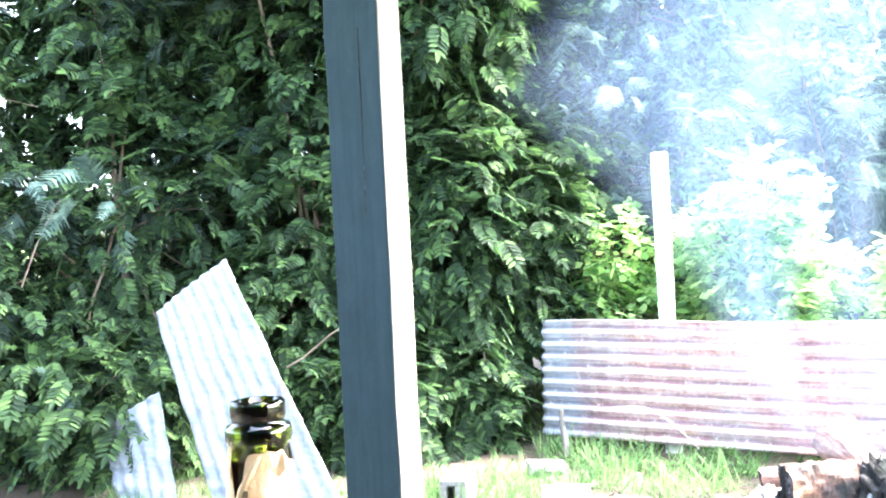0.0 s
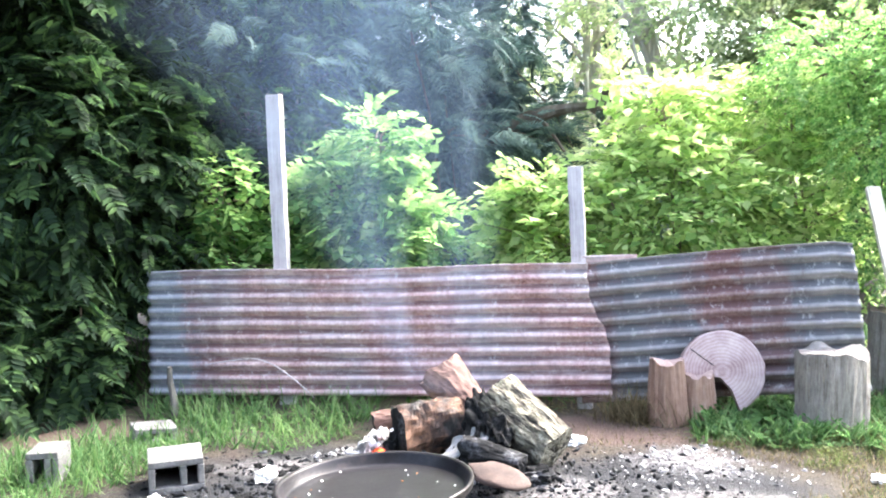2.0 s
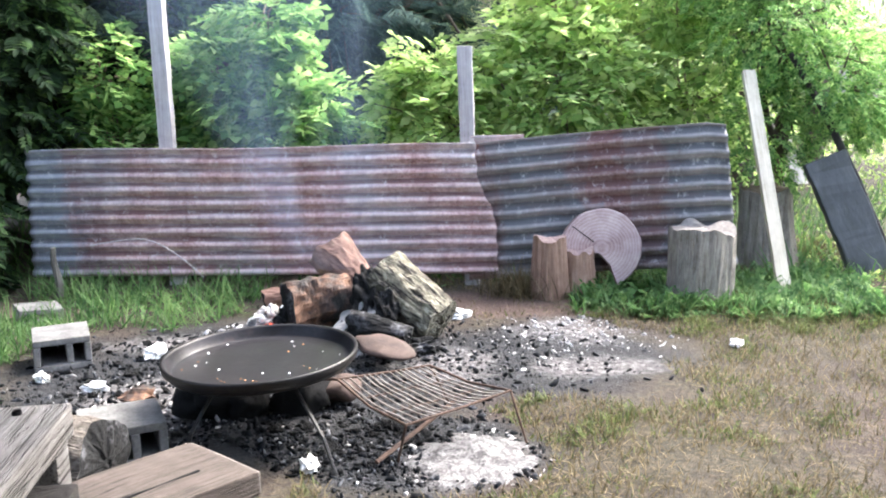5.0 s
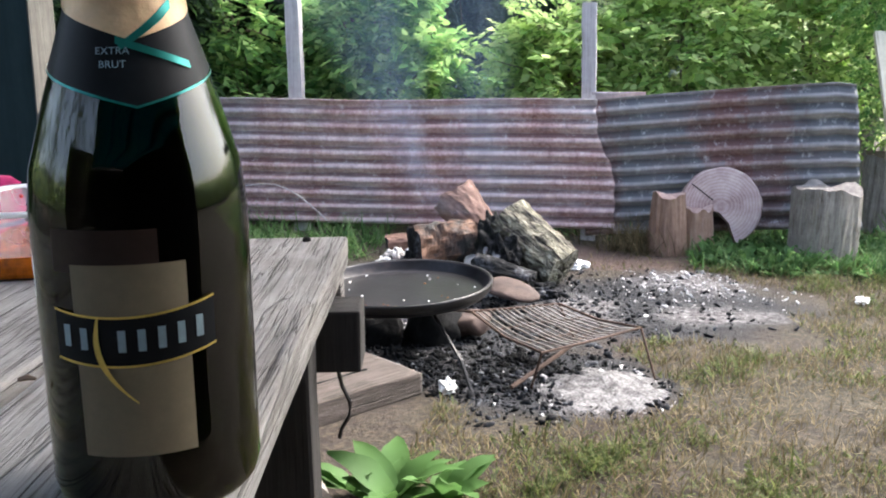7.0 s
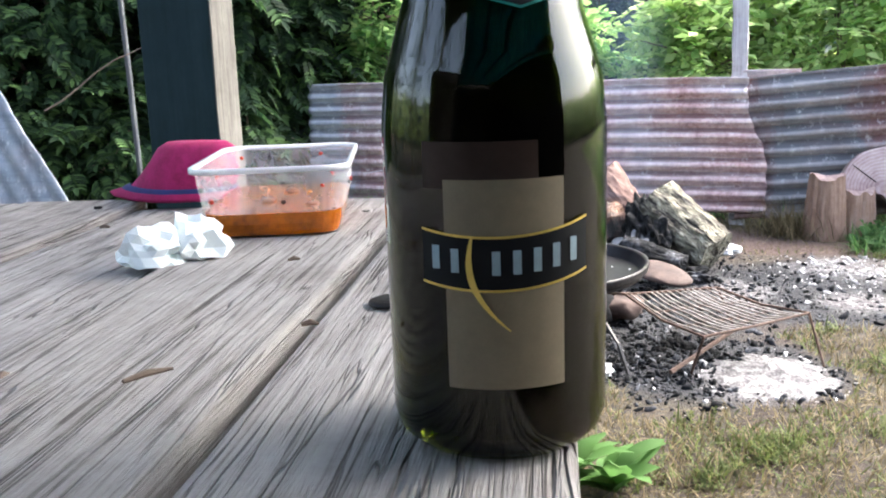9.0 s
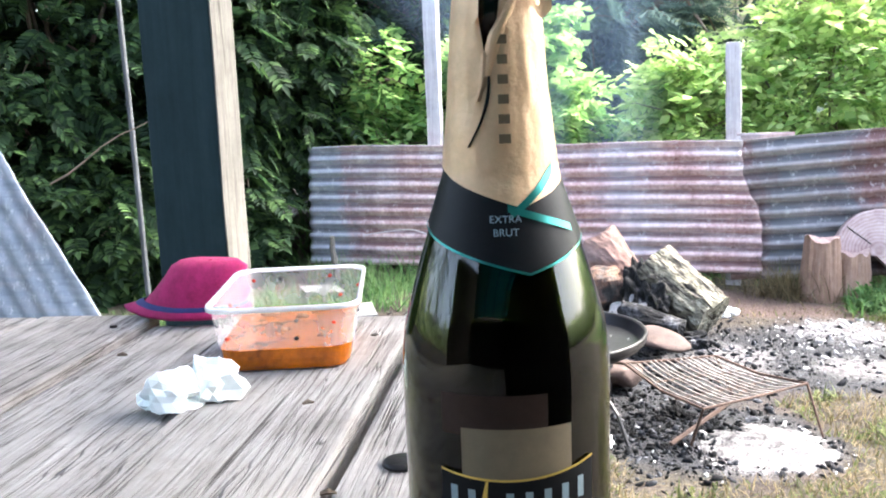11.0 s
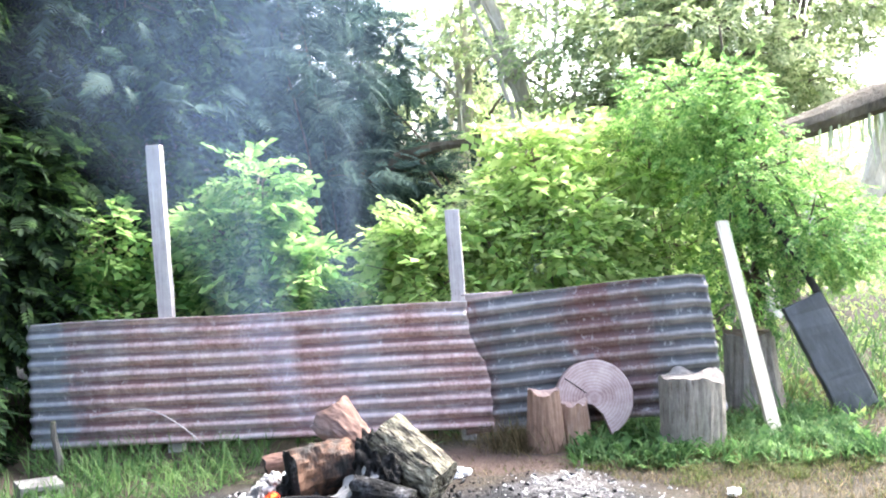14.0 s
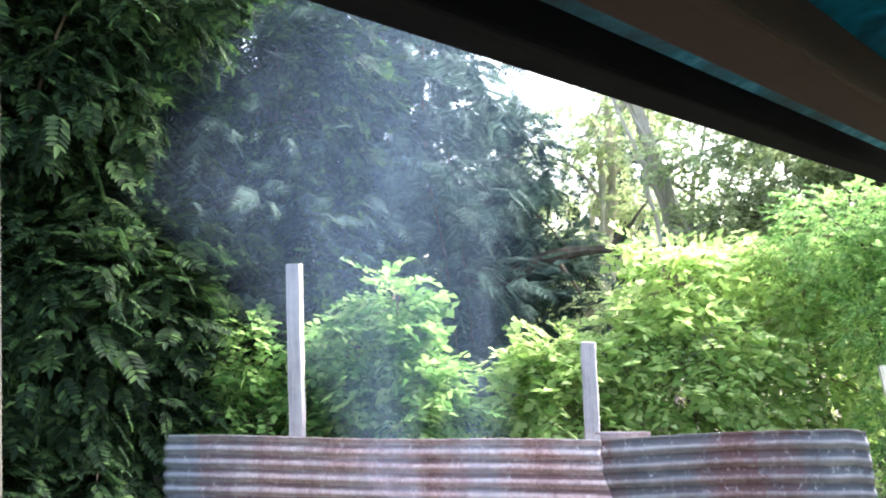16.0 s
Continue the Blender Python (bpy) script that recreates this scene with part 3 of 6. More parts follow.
def ground_material():
    m, nt, bsdf, vec = start("ground_earth")
    sep = nt.nodes.new("ShaderNodeSeparateXYZ")
    nt.links.new(vec, sep.inputs[0])
    big, mid, fine = noisy(nt, vec, 1.2, 5), noisy(nt, vec, 6.0, 6, 0.65), noisy(nt, vec, 55.0, 6, 0.7)
    soil = ramp(nt, calc(nt, "ADD", calc(nt, "MULTIPLY", mid, 0.5), calc(nt, "MULTIPLY", fine, 0.5)), [(0.38, (0.014, 0.009, 0.007)), (0.5, (0.038, 0.024, 0.019)), (0.62, (0.088, 0.062, 0.048))])
    turf = ramp(nt, fine, [(0.38, (0.025, 0.021, 0.012)), (0.5, (0.036, 0.029, 0.017)), (0.64, (0.095, 0.073, 0.045))])
    cover = calc(nt, "MULTIPLY", calc(nt, "SUBTRACT", calc(nt, "ADD", big, calc(nt, "MULTIPLY", mid, 0.6)), 0.66), 4.0, True)
    col = blend(nt, cover, soil, turf)
    warp = noisy(nt, vec, 3.2, 6, 0.7)
    bare = blob(nt, sep, 0.75, 4.55, 0.75, 0.38, warp)
    bare2 = blob(nt, sep, -2.2, 4.3, 0.7, 0.4, warp)
    redsoil = ramp(nt, fine, [(0.34, (0.045, 0.027, 0.021)), (0.66, (0.13, 0.085, 0.068))])
    col = blend(nt, calc(nt, "MAXIMUM", bare, bare2), col, redsoil)
    pit = calc(nt, "MAXIMUM", blob(nt, sep, -0.35, 3.36, 1.10, 1.03, warp), blob(nt, sep, 0.78, 3.62, 0.68, 0.56, warp))
    pit = calc(nt, "MAXIMUM", pit, blob(nt, sep, 0.38, 2.68, 0.52, 0.38, warp))
    char = ramp(nt, calc(nt, "ADD", calc(nt, "MULTIPLY", noisy(nt, vec, 20.0, 7, 0.78), 0.6), calc(nt, "MULTIPLY", noisy(nt, vec, 110.0, 5, 0.7), 0.4)), [(0.44, (0.005, 0.0055, 0.007)), (0.56, (0.014, 0.015, 0.020)), (0.62, (0.065, 0.068, 0.080)), (0.70, (0.38, 0.39, 0.43))])
    col = blend(nt, pit, col, char)
    pale = ramp(nt, noisy(nt, vec, 30.0, 7, 0.8), [(0.40, (0.045, 0.040, 0.041)), (0.51, (0.17, 0.155, 0.156)), (0.64, (0.50, 0.485, 0.49))])
    ash = calc(nt, "MAXIMUM", blob(nt, sep, 0.59, 2.61, 0.21, 0.24, warp, 0.4, 1.3), blob(nt, sep, 0.95, 4.0, 0.30, 0.26, warp, 0.6, 2.2))
    ash = calc(nt, "MAXIMUM", ash, blob(nt, sep, 1.0, 3.5, 0.34, 0.16, warp, 0.6, 1.8))
    ash = calc(nt, "MAXIMUM", ash, blob(nt, sep, -0.58, 3.10, 0.36, 0.31, warp, 0.6, 2.9))
    ash = calc(nt, "MAXIMUM", ash, blob(nt, sep, -0.80, 3.75, 0.27, 0.18, warp, 0.6, 2.9))
    ash = calc(nt, "MAXIMUM", ash, blob(nt, sep, 0.45, 3.55, 0.25, 0.25, warp, 0.6, 2.8))
    ash = calc(nt, "MAXIMUM", ash, blob(nt, sep, -0.42, 4.1, 0.22, 0.2, warp, 0.5, 1.4))
    col = blend(nt, calc(nt, "MULTIPLY", ash, 0.55), col, pale)
    nt.links.new(col, bsdf.inputs["Base Color"])
    bsdf.inputs["Roughness"].default_value = 0.95
    relief(nt, bsdf, calc(nt, "ADD", mid, fine), 0.9, 0.02)
    return m


def build_ground():
    xs = np.concatenate([[-400, -120, -40, -18, -10, -6.5], np.arange(-4.5, 5.0, 0.07), [5.6, 7, 10, 18, 40, 120, 400]])
    ys = np.concatenate([[-400, -120, -30, -8, -3], np.arange(-1.0, 7.2, 0.07), [8, 10, 13, 18, 30, 60, 120, 400]])
    v = np.array([(x, y, terrain(x, y)) for y in ys for x in xs])
    nx = len(xs)
    i = np.arange(len(ys) - 1)[:, None] * nx + np.arange(nx - 1)[None]
    f = np.stack([i, i + 1, i + 1 + nx, i + nx], -1).reshape(-1, 4)
    ob = part("ground", raw_mesh("ground", v, f, ground_material(), True), None)
    tagged(ob, "worn yard of patchy dry grass, brown soil and ash", "ground", kind="structure")


build_ground()


def in_pit(x, y):
    w = 0.45 * noise.noise(Vector((x * 3, y * 3, 0)))
    return min(math.hypot((x + 0.33) / 1.07, (y - 3.37) / 1.02), math.hypot((x - 0.78) / 0.65, (y - 3.62) / 0.55), math.hypot((x - 0.4) / 0.52, (y - 2.68) / 0.40)) + w < 0.95


def bare_soil(x, y):
    w = 0.4 * noise.noise(Vector((x * 3, y * 3, 5)))
    return min(math.hypot((x - 0.75) / 0.75, (y - 4.55) / 0.38), math.hypot((x + 2.2) / 0.7, (y - 4.3) / 0.4)) + w < 0.9


BLADE = (np.array([(-0.5, 0, 0), (0.5, 0, 0), (0.36, 0.10, 0.5), (-0.36, 0.10, 0.5), (0.03, 0.35, 1.0), (-0.03, 0.35, 1.0)], float),
         np.array([(0, 1, 2, 3), (3, 2, 4, 5)]))


def blades(name, label, places, height, width, material, lean=0.5, seed=3):
    g = np.random.default_rng(seed)
    p = np.array([(x, y, terrain(x, y)) for x, y in places])
    n = len(p)
    h = height * g.uniform(0.45, 1.4, n)
    v, f = scatter(*BLADE, p, g.uniform(0, 6.28, n), -np.abs(g.normal(0, lean, n)), g.normal(0, 0.2, n), np.stack([np.full(n, width) * g.uniform(0.6, 1.4, n), h, h], 1))
    ob = part(name, raw_mesh(name, v, f, material), None)
    return tagged(ob, label, "grass", kind="stuff")


def lawn_places(count, seed, thick, soft=0.22):
    """Patchy places over the yard, thickest where the camera passes near."""
    g = np.random.default_rng(seed)
    out = []
    while len(out) < count:
        x, y = g.uniform(-0.3, 4.2), 1.3 + 5.0 * g.random() ** 1.4
        if x > 1.0 + 0.62 * y or x < 0.13 or in_pit(x, y) or (bare_soil(x, y) and g.random() < 0.85):
            continue
        c = 0.8 * noise.noise(Vector((x * 1.3, y * 1.3, 4))) + 0.6 * noise.noise(Vector((x * 4.5, y * 4.5, 9))) + 0.4 * noise.noise(Vector((x * 11, y * 11, 2)))
        if c < thick + g.normal(0, soft):
            continue
        out.append((x, y))
    return out


blades("lawn_grass", "short patchy green lawn grass round the fire pit", lawn_places(42000, 1, 0.14, 0.24), 0.024, 0.0042, LAWN_GREEN, 0.95, 3)
blades("lawn_grass", "longer green tufts standing in the lawn", lawn_places(9000, 6, 0.36, 0.08), 0.045, 0.0055, LAWN_GREEN, 0.8, 13)
blades("dry_grass", "trampled straw-coloured dry grass on the soil", lawn_places(95000, 2, -0.3, 0.3), 0.036, 0.0032, GRASS_DRY, 1.4, 4)


def tall_places():
    g = np.random.default_rng(5)
    out = []
    while len(out) < 1700:
        x, y = g.uniform(-1.95, -0.62), g.uniform(3.35, 4.86)
        edge = 4.95 + (-0.62 - x) * -0.75
        if in_pit(x, y) or y < edge - 0.75 or (bare_soil(x, y) and g.random() < 0.9):
            continue
        if noise.noise(Vector((x * 3, y * 3, 2))) < -0.15:
            continue
        out.append((x, y))
    return out


blades("tall_grass", "long bright green grass in front of the fence", tall_places(), 0.16, 0.0065, GRASS_GREEN, 0.85, 6)
g_right = np.random.default_rng(8)
weeds = [(x, y) for x, y in zip(g_right.uniform(0.95, 2.4, 9000), g_right.uniform(4.15, 5.1, 9000)) if y > 4.35 - 0.1 * x + 0.12 * noise.noise(Vector((x * 4, y * 4, 1))) and math.hypot(x - 1.64, y - 4.9) > 0.2]
blades("weed_grass", "lush green grass blades round the stumps", [p for p in weeds[::2] if noise.noise(Vector((p[0] * 5, p[1] * 5, 8))) > -0.15], 0.10, 0.011, GRASS_GREEN, 0.85, 9)


def herbs(name, label, places, size, material, seed):
    g = np.random.default_rng(seed)
    p = np.array([(x, y, terrain(x, y) + 0.01) for x, y in places])
    n = len(p)
    v, f = scatter(*TWIGLET, p, g.uniform(0, 6.28, n), g.uniform(0.1, 1.1, n), g.normal(0, 0.4, n), size * g.uniform(0.6, 1.4, n))
    return tagged(part(name, raw_mesh(name, v, f, material), None), label, "weeds", kind="stuff")


herbs("weeds", "leafy low green weeds round the stumps", [p for p in weeds[::6] if noise.noise(Vector((p[0] * 5, p[1] * 5, 8))) > -0.05], 0.10, GRASS_GREEN, 14)
herbs("weeds", "small leafy weeds dotted through the lawn", lawn_places(2600, 33, 0.3, 0.1), 0.038, LAWN_GREEN, 15)
herbs("weeds", "leafy weeds among the long grass by the fence", tall_places()[::14], 0.09, GRASS_GREEN, 16)
hay = [(x, y) for x, y in zip(g_right.normal(0.72, 0.10, 900), g_right.normal(4.72, 0.08, 900))]
blades("straw_tuft", "dry straw tuft beside the split stump", hay, 0.16, 0.004, GRASS_DRY, 0.5, 10)
back = [(x, y) for x, y in zip(g_right.uniform(-3.4, 6.0, 9000), g_right.uniform(4.95, 8.5, 9000))]
edge = [(x, y) for x, y in zip(g_right.uniform(-3.6, -1.05, 9000), g_right.uniform(2.75, 4.25, 9000)) if not in_pit(x, y) and noise.noise(Vector((x * 2.2, y * 2.2, 6))) + 0.5 * noise.noise(Vector((x * 7, y * 7, 3))) > -0.08 and not bare_soil(x, y)]
blades("rough_grass", "ragged green grass between ashes and shrubs", edge, 0.11, 0.0065, GRASS_GREEN, 0.9, 17)
blades("rough_grass", "rough green undergrowth behind the fence", back, 0.16, 0.012, GRASS_GREEN, 0.7, 11)
far = [(x, y) for x, y in zip(g_right.uniform(2.2, 12.0, 26000), g_right.uniform(4.5, 20.0, 26000))]
blades("meadow_grass", "sunlit green meadow beyond the yard", far, 0.055, 0.03, MEADOW_GREEN, 0.9, 12)


# ---------------------------------------------------------------- fence of old corrugated sheets
def corrugated(corner, u_end, waves, amp, nu, per_wave, normal, dent=0.004, seed=0.0):
    """Grid over corner(u, v), u and v from 0 to 1; the waves run across v."""
    nv = int(waves * per_wave) + 1
    v = np.zeros(((nu + 1) * nv, 3))
    tone = np.zeros((nu + 1) * nv)
    for i in range(nu + 1):
        for j in range(nv):
            uu, vv = i / nu, j / (nv - 1)
            p = Vector(corner(uu, vv))
            wave = math.sin(2 * math.pi * waves * vv)
            bend = noise.noise(Vector((uu * 5 * u_end, vv * 3, seed))) * dent * 2 + noise.noise(Vector((uu * 17 * u_end, vv * 9, seed + 4))) * dent * 0.6
            # strength of the dark furrow tone across each wave
            tone[i * nv + j] = 0.5 - 0.5 * math.sin(2 * math.pi * waves * vv + 0.7)
            v[i * nv + j] = p + Vector(normal) * (amp * wave + bend)
    i = np.arange(nu)[:, None] * nv + np.arange(nv - 1)[None]
    f = np.stack([i, i + nv, i + nv + 1, i + 1], -1).reshape(-1, 4)
    return v, f, tone


def sheet(name, label, corner, u_end, waves, amp, material, normal, nu=60, dent=0.004, seed=0.0):
    v, f, tone = corrugated(corner, u_end, waves, amp, nu, 10, normal, dent, seed)
    ob = part(name, raw_mesh(name, v, f, material, True, tone), None)
    sol = ob.modifiers.new("thickness", "SOLIDIFY")
    sol.thickness, sol.offset = 0.0014, -1
    return tagged(ob, label, "metal sheet", "corrugated fence sheets")


def long_sheet(u, v):
    edge = 0.468 + 0.105 * (1 / (1 + math.exp(-14 * ((1 - v) - 0.42)))) + 0.004 * math.sin(40 * v)
    x0 = -2.0 - 0.03 * (1 - v)
    x = x0 + (edge - x0) * u
    top = 0.778 + 0.006 * math.sin(u * 9) - 0.014 * u
    return x, 4.9, 0.072 + (top - 0.072) * v


def short_sheet(u, v):
    x = 0.42 + 1.28 * u + 0.075 * (1 - v) * u
    top = 0.752 + 0.104 * u ** 0.8 - 0.03 * max(0, u - 0.93) * 8
    low = 0.03 + 0.115 * u
    return x, 4.925 - 0.22 * u ** 1.5 + 0.035 * max(0, u - 0.8) * 5 * math.sin(v * 5 + 1) * (0.5 + noise.noise(Vector((u * 9, v * 4, 2)))), low + (top - low) * v


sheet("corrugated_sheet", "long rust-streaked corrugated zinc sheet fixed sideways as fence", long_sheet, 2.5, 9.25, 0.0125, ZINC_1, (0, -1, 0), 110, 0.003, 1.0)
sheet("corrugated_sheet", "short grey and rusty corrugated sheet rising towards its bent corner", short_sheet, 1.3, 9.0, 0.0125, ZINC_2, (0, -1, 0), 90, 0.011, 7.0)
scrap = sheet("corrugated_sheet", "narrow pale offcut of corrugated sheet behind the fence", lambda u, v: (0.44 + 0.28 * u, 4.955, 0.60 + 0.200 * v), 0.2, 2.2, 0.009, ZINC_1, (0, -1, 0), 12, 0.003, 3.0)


def fence_post(x, w, top, lean, label, seed):
    ob = part("fence_post", block(-w / 2, -0.025, -0.25, w / 2, 0.035, top, 0.005, 14, 0.004, seed), SILVER_WOOD, None)
    ob.matrix_world = pose(x, 4.975, 0, 0, lean, 0)
    return tagged(ob, label, "post", "fence posts")


fence_post(-1.222, 0.082, 1.735, 0.0, "tall silvery weathered timber post behind the sheets", 2.0)
fence_post(0.43, 0.078, 1.262, -0.6, "shorter silvery weathered timber post at the sheet joint", 5.0)

stake = tube([(-1.725, 4.62, -0.06), (-1.728, 4.62, 0.10), (-1.745, 4.615, 0.20), (-1.738, 4.61, 0.285)], [0.021, 0.02, 0.017, 0.014], 8, True, 0.4, 2)
tagged(part("wooden_stake", stake, POST_SIDE), "short broken pale wooden stake standing in the grass", "stake")
arc = [(-1.52 + 0.60 * t, 4.58, 0.30 + 0.035 * math.sin(t * 3.0) - 0.21 * max(0, t - 0.45) ** 1.6 * 2.2) for t in [i / 12 for i in range(13)]]
tagged(part("bent_twig", tube(arc, [0.0032] * 12 + [0.0015], 6), SILVER_WOOD), "thin pale dry twig arching over the grass", "twig")
stick_bm = block(-0.034, -0.016, 0, 0.034, 0.016, 1.25, 0.003, 10, 0.003, 8.0)
stick_ob = tagged(part("leaning_board", stick_bm, PALE_WOOD), "freshly sawn pale board leaning back against the tree", "board")
stick_ob.matrix_world = Matrix.Translation((2.0, 4.69, 0.0)) @ Vector((-0.076, 0.593, 1.07)).to_track_quat("Z", "Y").to_matrix().to_4x4()


# ---------------------------------------------------------------- stumps and the cut disc
def stump(name, label, x, y, r0, r1, h, side, top_mat, seed, lean=(0, 0)):
    ob = thing(name, label, "stump", pose(x, y, terrain(x, y) - 0.02, lean[0], lean[1], seed * 40))
    bm = bmesh.new()
    n, rings = 88, 9
    ring = []
    for j in range(rings):
        t = j / (rings - 1)
        row = []
        for k in range(n):
            a = 2 * math.pi * k / n
            w = 1 + 0.16 * noise.noise(Vector((math.cos(a) * 1.5, math.sin(a) * 1.5, seed))) + 0.07 * noise.noise(Vector((math.cos(a) * 6, math.sin(a) * 6, seed + t * 1.6))) + 0.03 * noise.noise(Vector((math.cos(a) * 15, math.sin(a) * 15, seed + t * 2.0))) + 0.05 * (1 - t) ** 3
            r = (r0 + (r1 - r0) * t) * w
            z = h * t + t * (0.05 * noise.noise(Vector((math.cos(a) * 1.3, math.sin(a) * 1.3, seed + 3))) + 0.006 * noise.noise(Vector((math.cos(a) * 7, math.sin(a) * 7, seed + 5))))
            row.append(bm.verts.new((r * math.cos(a), r * math.sin(a), z)))
        ring.append(row)
    for a, b in zip(ring, ring[1:]):
        for k in range(n):
            bm.faces.new((a[k], a[(k + 1) % n], b[(k + 1) % n], b[k]))
    rim = [tuple(v.co) for v in ring[-1]]
    part("bark", bm, side, ob)
    bm = bmesh.new()
    rows = []
    for s in (1.0, 0.8, 0.55, 0.3, 0.1):
        rows.append([bm.verts.new((p[0] * s, p[1] * s, p[2] * s + h * (1 - s) + 0.006 * noise.noise(Vector((p[0] * s * 30, p[1] * s * 30, seed))) + (0 if s == 1 else 0.002))) for p in rim])
    for a, b in zip(rows, rows[1:]):
        for k in range(n):
            bm.faces.new((a[k], a[(k + 1) % n], b[(k + 1) % n], b[k]))
    bm.faces.new(rows[-1])
    part("cut_face", bm, top_mat, ob, "cracked sawn end grain")
    return ob


stump("tree_stump", "thick grey sawn stump used as a seat in the weeds", 1.56, 4.55, 0.148, 0.156, 0.385, STUMP_BARK, CUT_GREY, 1.0, (0, 3))
stump("split_log", "short orange-brown split log standing on end", 0.845, 4.68, 0.10, 0.075, 0.325, SPLIT_WOOD, CUT_WOOD, 2.3, (0, -4))
stump("split_log", "low orange-brown split log standing behind another", 0.975, 4.74, 0.105, 0.09, 0.245, SPLIT_WOOD, CUT_WOOD, 3.1)
stump("rotten_stump", "low grey-brown rotten stump overgrown beside the tree", 2.10, 5.50, 0.17, 0.14, 0.46, STUMP_BARK, ROTTEN, 4.7, (1, 1))


def cut_disc():
    ob = thing("log_slice", "round pinkish log slice with a crack leaning on the fence", "log slice")
    ob.matrix_world = pose(1.105, 4.775, 0.226, 80, 0, 4)
    n, rad, th = 60, 0.203, 0.035

    def outline(shrink):
        """Rim from the lower right round to the lower left, then the broken-out wedge."""
        pts = []
        for k in range(n):
            a = math.radians(-68 + 272 * k / (n - 1))
            r = rad * shrink * (1 + 0.03 * noise.noise(Vector((math.cos(a) * 2, math.sin(a) * 2, 6))) + 0.012 * noise.noise(Vector((math.cos(a) * 9, math.sin(a) * 9, 2))))
            pts.append((r * math.cos(a), r * math.sin(a)))
        return pts + [(-0.096, -0.088), (-0.078, -0.055), (-0.060, -0.020), (-0.012, -0.028), (0.040, -0.085)]

    m = n + 5
    bm = bmesh.new()
    fr = [bm.verts.new((x, y, th)) for x, y in outline(1.0)]
    bk = [bm.verts.new((v.co.x, v.co.y, -th)) for v in fr]
    for k in range(m):
        bm.faces.new((fr[k], fr[(k + 1) % m], bk[(k + 1) % m], bk[k]))
    bm.faces.new(bk[::-1])
    part("bark", bm, CUT_WOOD, ob)
    bm = bmesh.new()
    lo = [bm.verts.new((x, y, th + 0.0005)) for x, y in outline(0.99)]
    hi = [bm.verts.new((x * 0.985, y * 0.985, th + 0.005)) for x, y in outline(0.97)]
    for k in range(m):
        bm.faces.new((lo[k], lo[(k + 1) % m], hi[(k + 1) % m], hi[k]))
    bm.faces.new(hi)
    part("sawn_face", bm, RING_WOOD, ob)
    crack = bmesh.new()
    join(crack, block(-0.0025, 0.05, th + 0.004, 0.0025, 0.185, th + 0.0065, 0.0), pose(0, 0, 0, 0, 0, 52))
    part("crack", crack, BURNT, ob)
    return ob


def ring_material():
    m, nt, bsdf, vec = start("ring_wood")
    ln = nt.nodes.new("ShaderNodeVectorMath")
    ln.operation = "LENGTH"
    nt.links.new(vec, ln.inputs[0])
    warp = noisy(nt, vec, 9, 4)
    rings = calc(nt, "SINE", calc(nt, "MULTIPLY", calc(nt, "ADD", ln.outputs["Value"], calc(nt, "MULTIPLY", warp, 0.03)), 420.0))
    stain = noisy(nt, vec, 7, 6, 0.7)
    fac = calc(nt, "ADD", calc(nt, "MULTIPLY", rings, 0.06), stain)
    nt.links.new(ramp(nt, fac, [(0.3, (0.22, 0.135, 0.13)), (0.5, (0.38, 0.275, 0.27)), (0.72, (0.52, 0.42, 0.41))]), bsdf.inputs["Base Color"])
    bsdf.inputs["Roughness"].default_value = 0.85
    relief(nt, bsdf, fac, 0.3, 0.003)
    return m


RING_WOOD = ring_material()
cut_disc()

# dark slab and pole leaning at the tree
slab = block(-0.118, -0.025, 0, 0.118, 0.025, 0.68, 0.008, 14, 0.010, 3.0)
slab_ob = tagged(part("bark_slab", slab, SLATE), "blackened timber slab leaning beside the tree", "slab")
up = Vector((-0.25, 0.10, 0.62)).normalized()
side = (Vector((1, 0.12, 0)) - up * up.dot(Vector((1, 0.12, 0)))).normalized()
slab_ob.matrix_world = Matrix.Translation((2.575, 5.15, 0)) @ Matrix((side, up.cross(side), up)).transposed().to_4x4()
tagged(part("leaning_pole", tube([(2.73, 5.27, 0), (2.50, 5.27, 0.5), (2.33, 5.34, 0.878), (2.17, 5.42, 1.18)], [0.024, 0.022, 0.02, 0.016], 8, True, 0.3, 4), DARK_WOOD), "thin dark pole leaning into the tree", "pole")


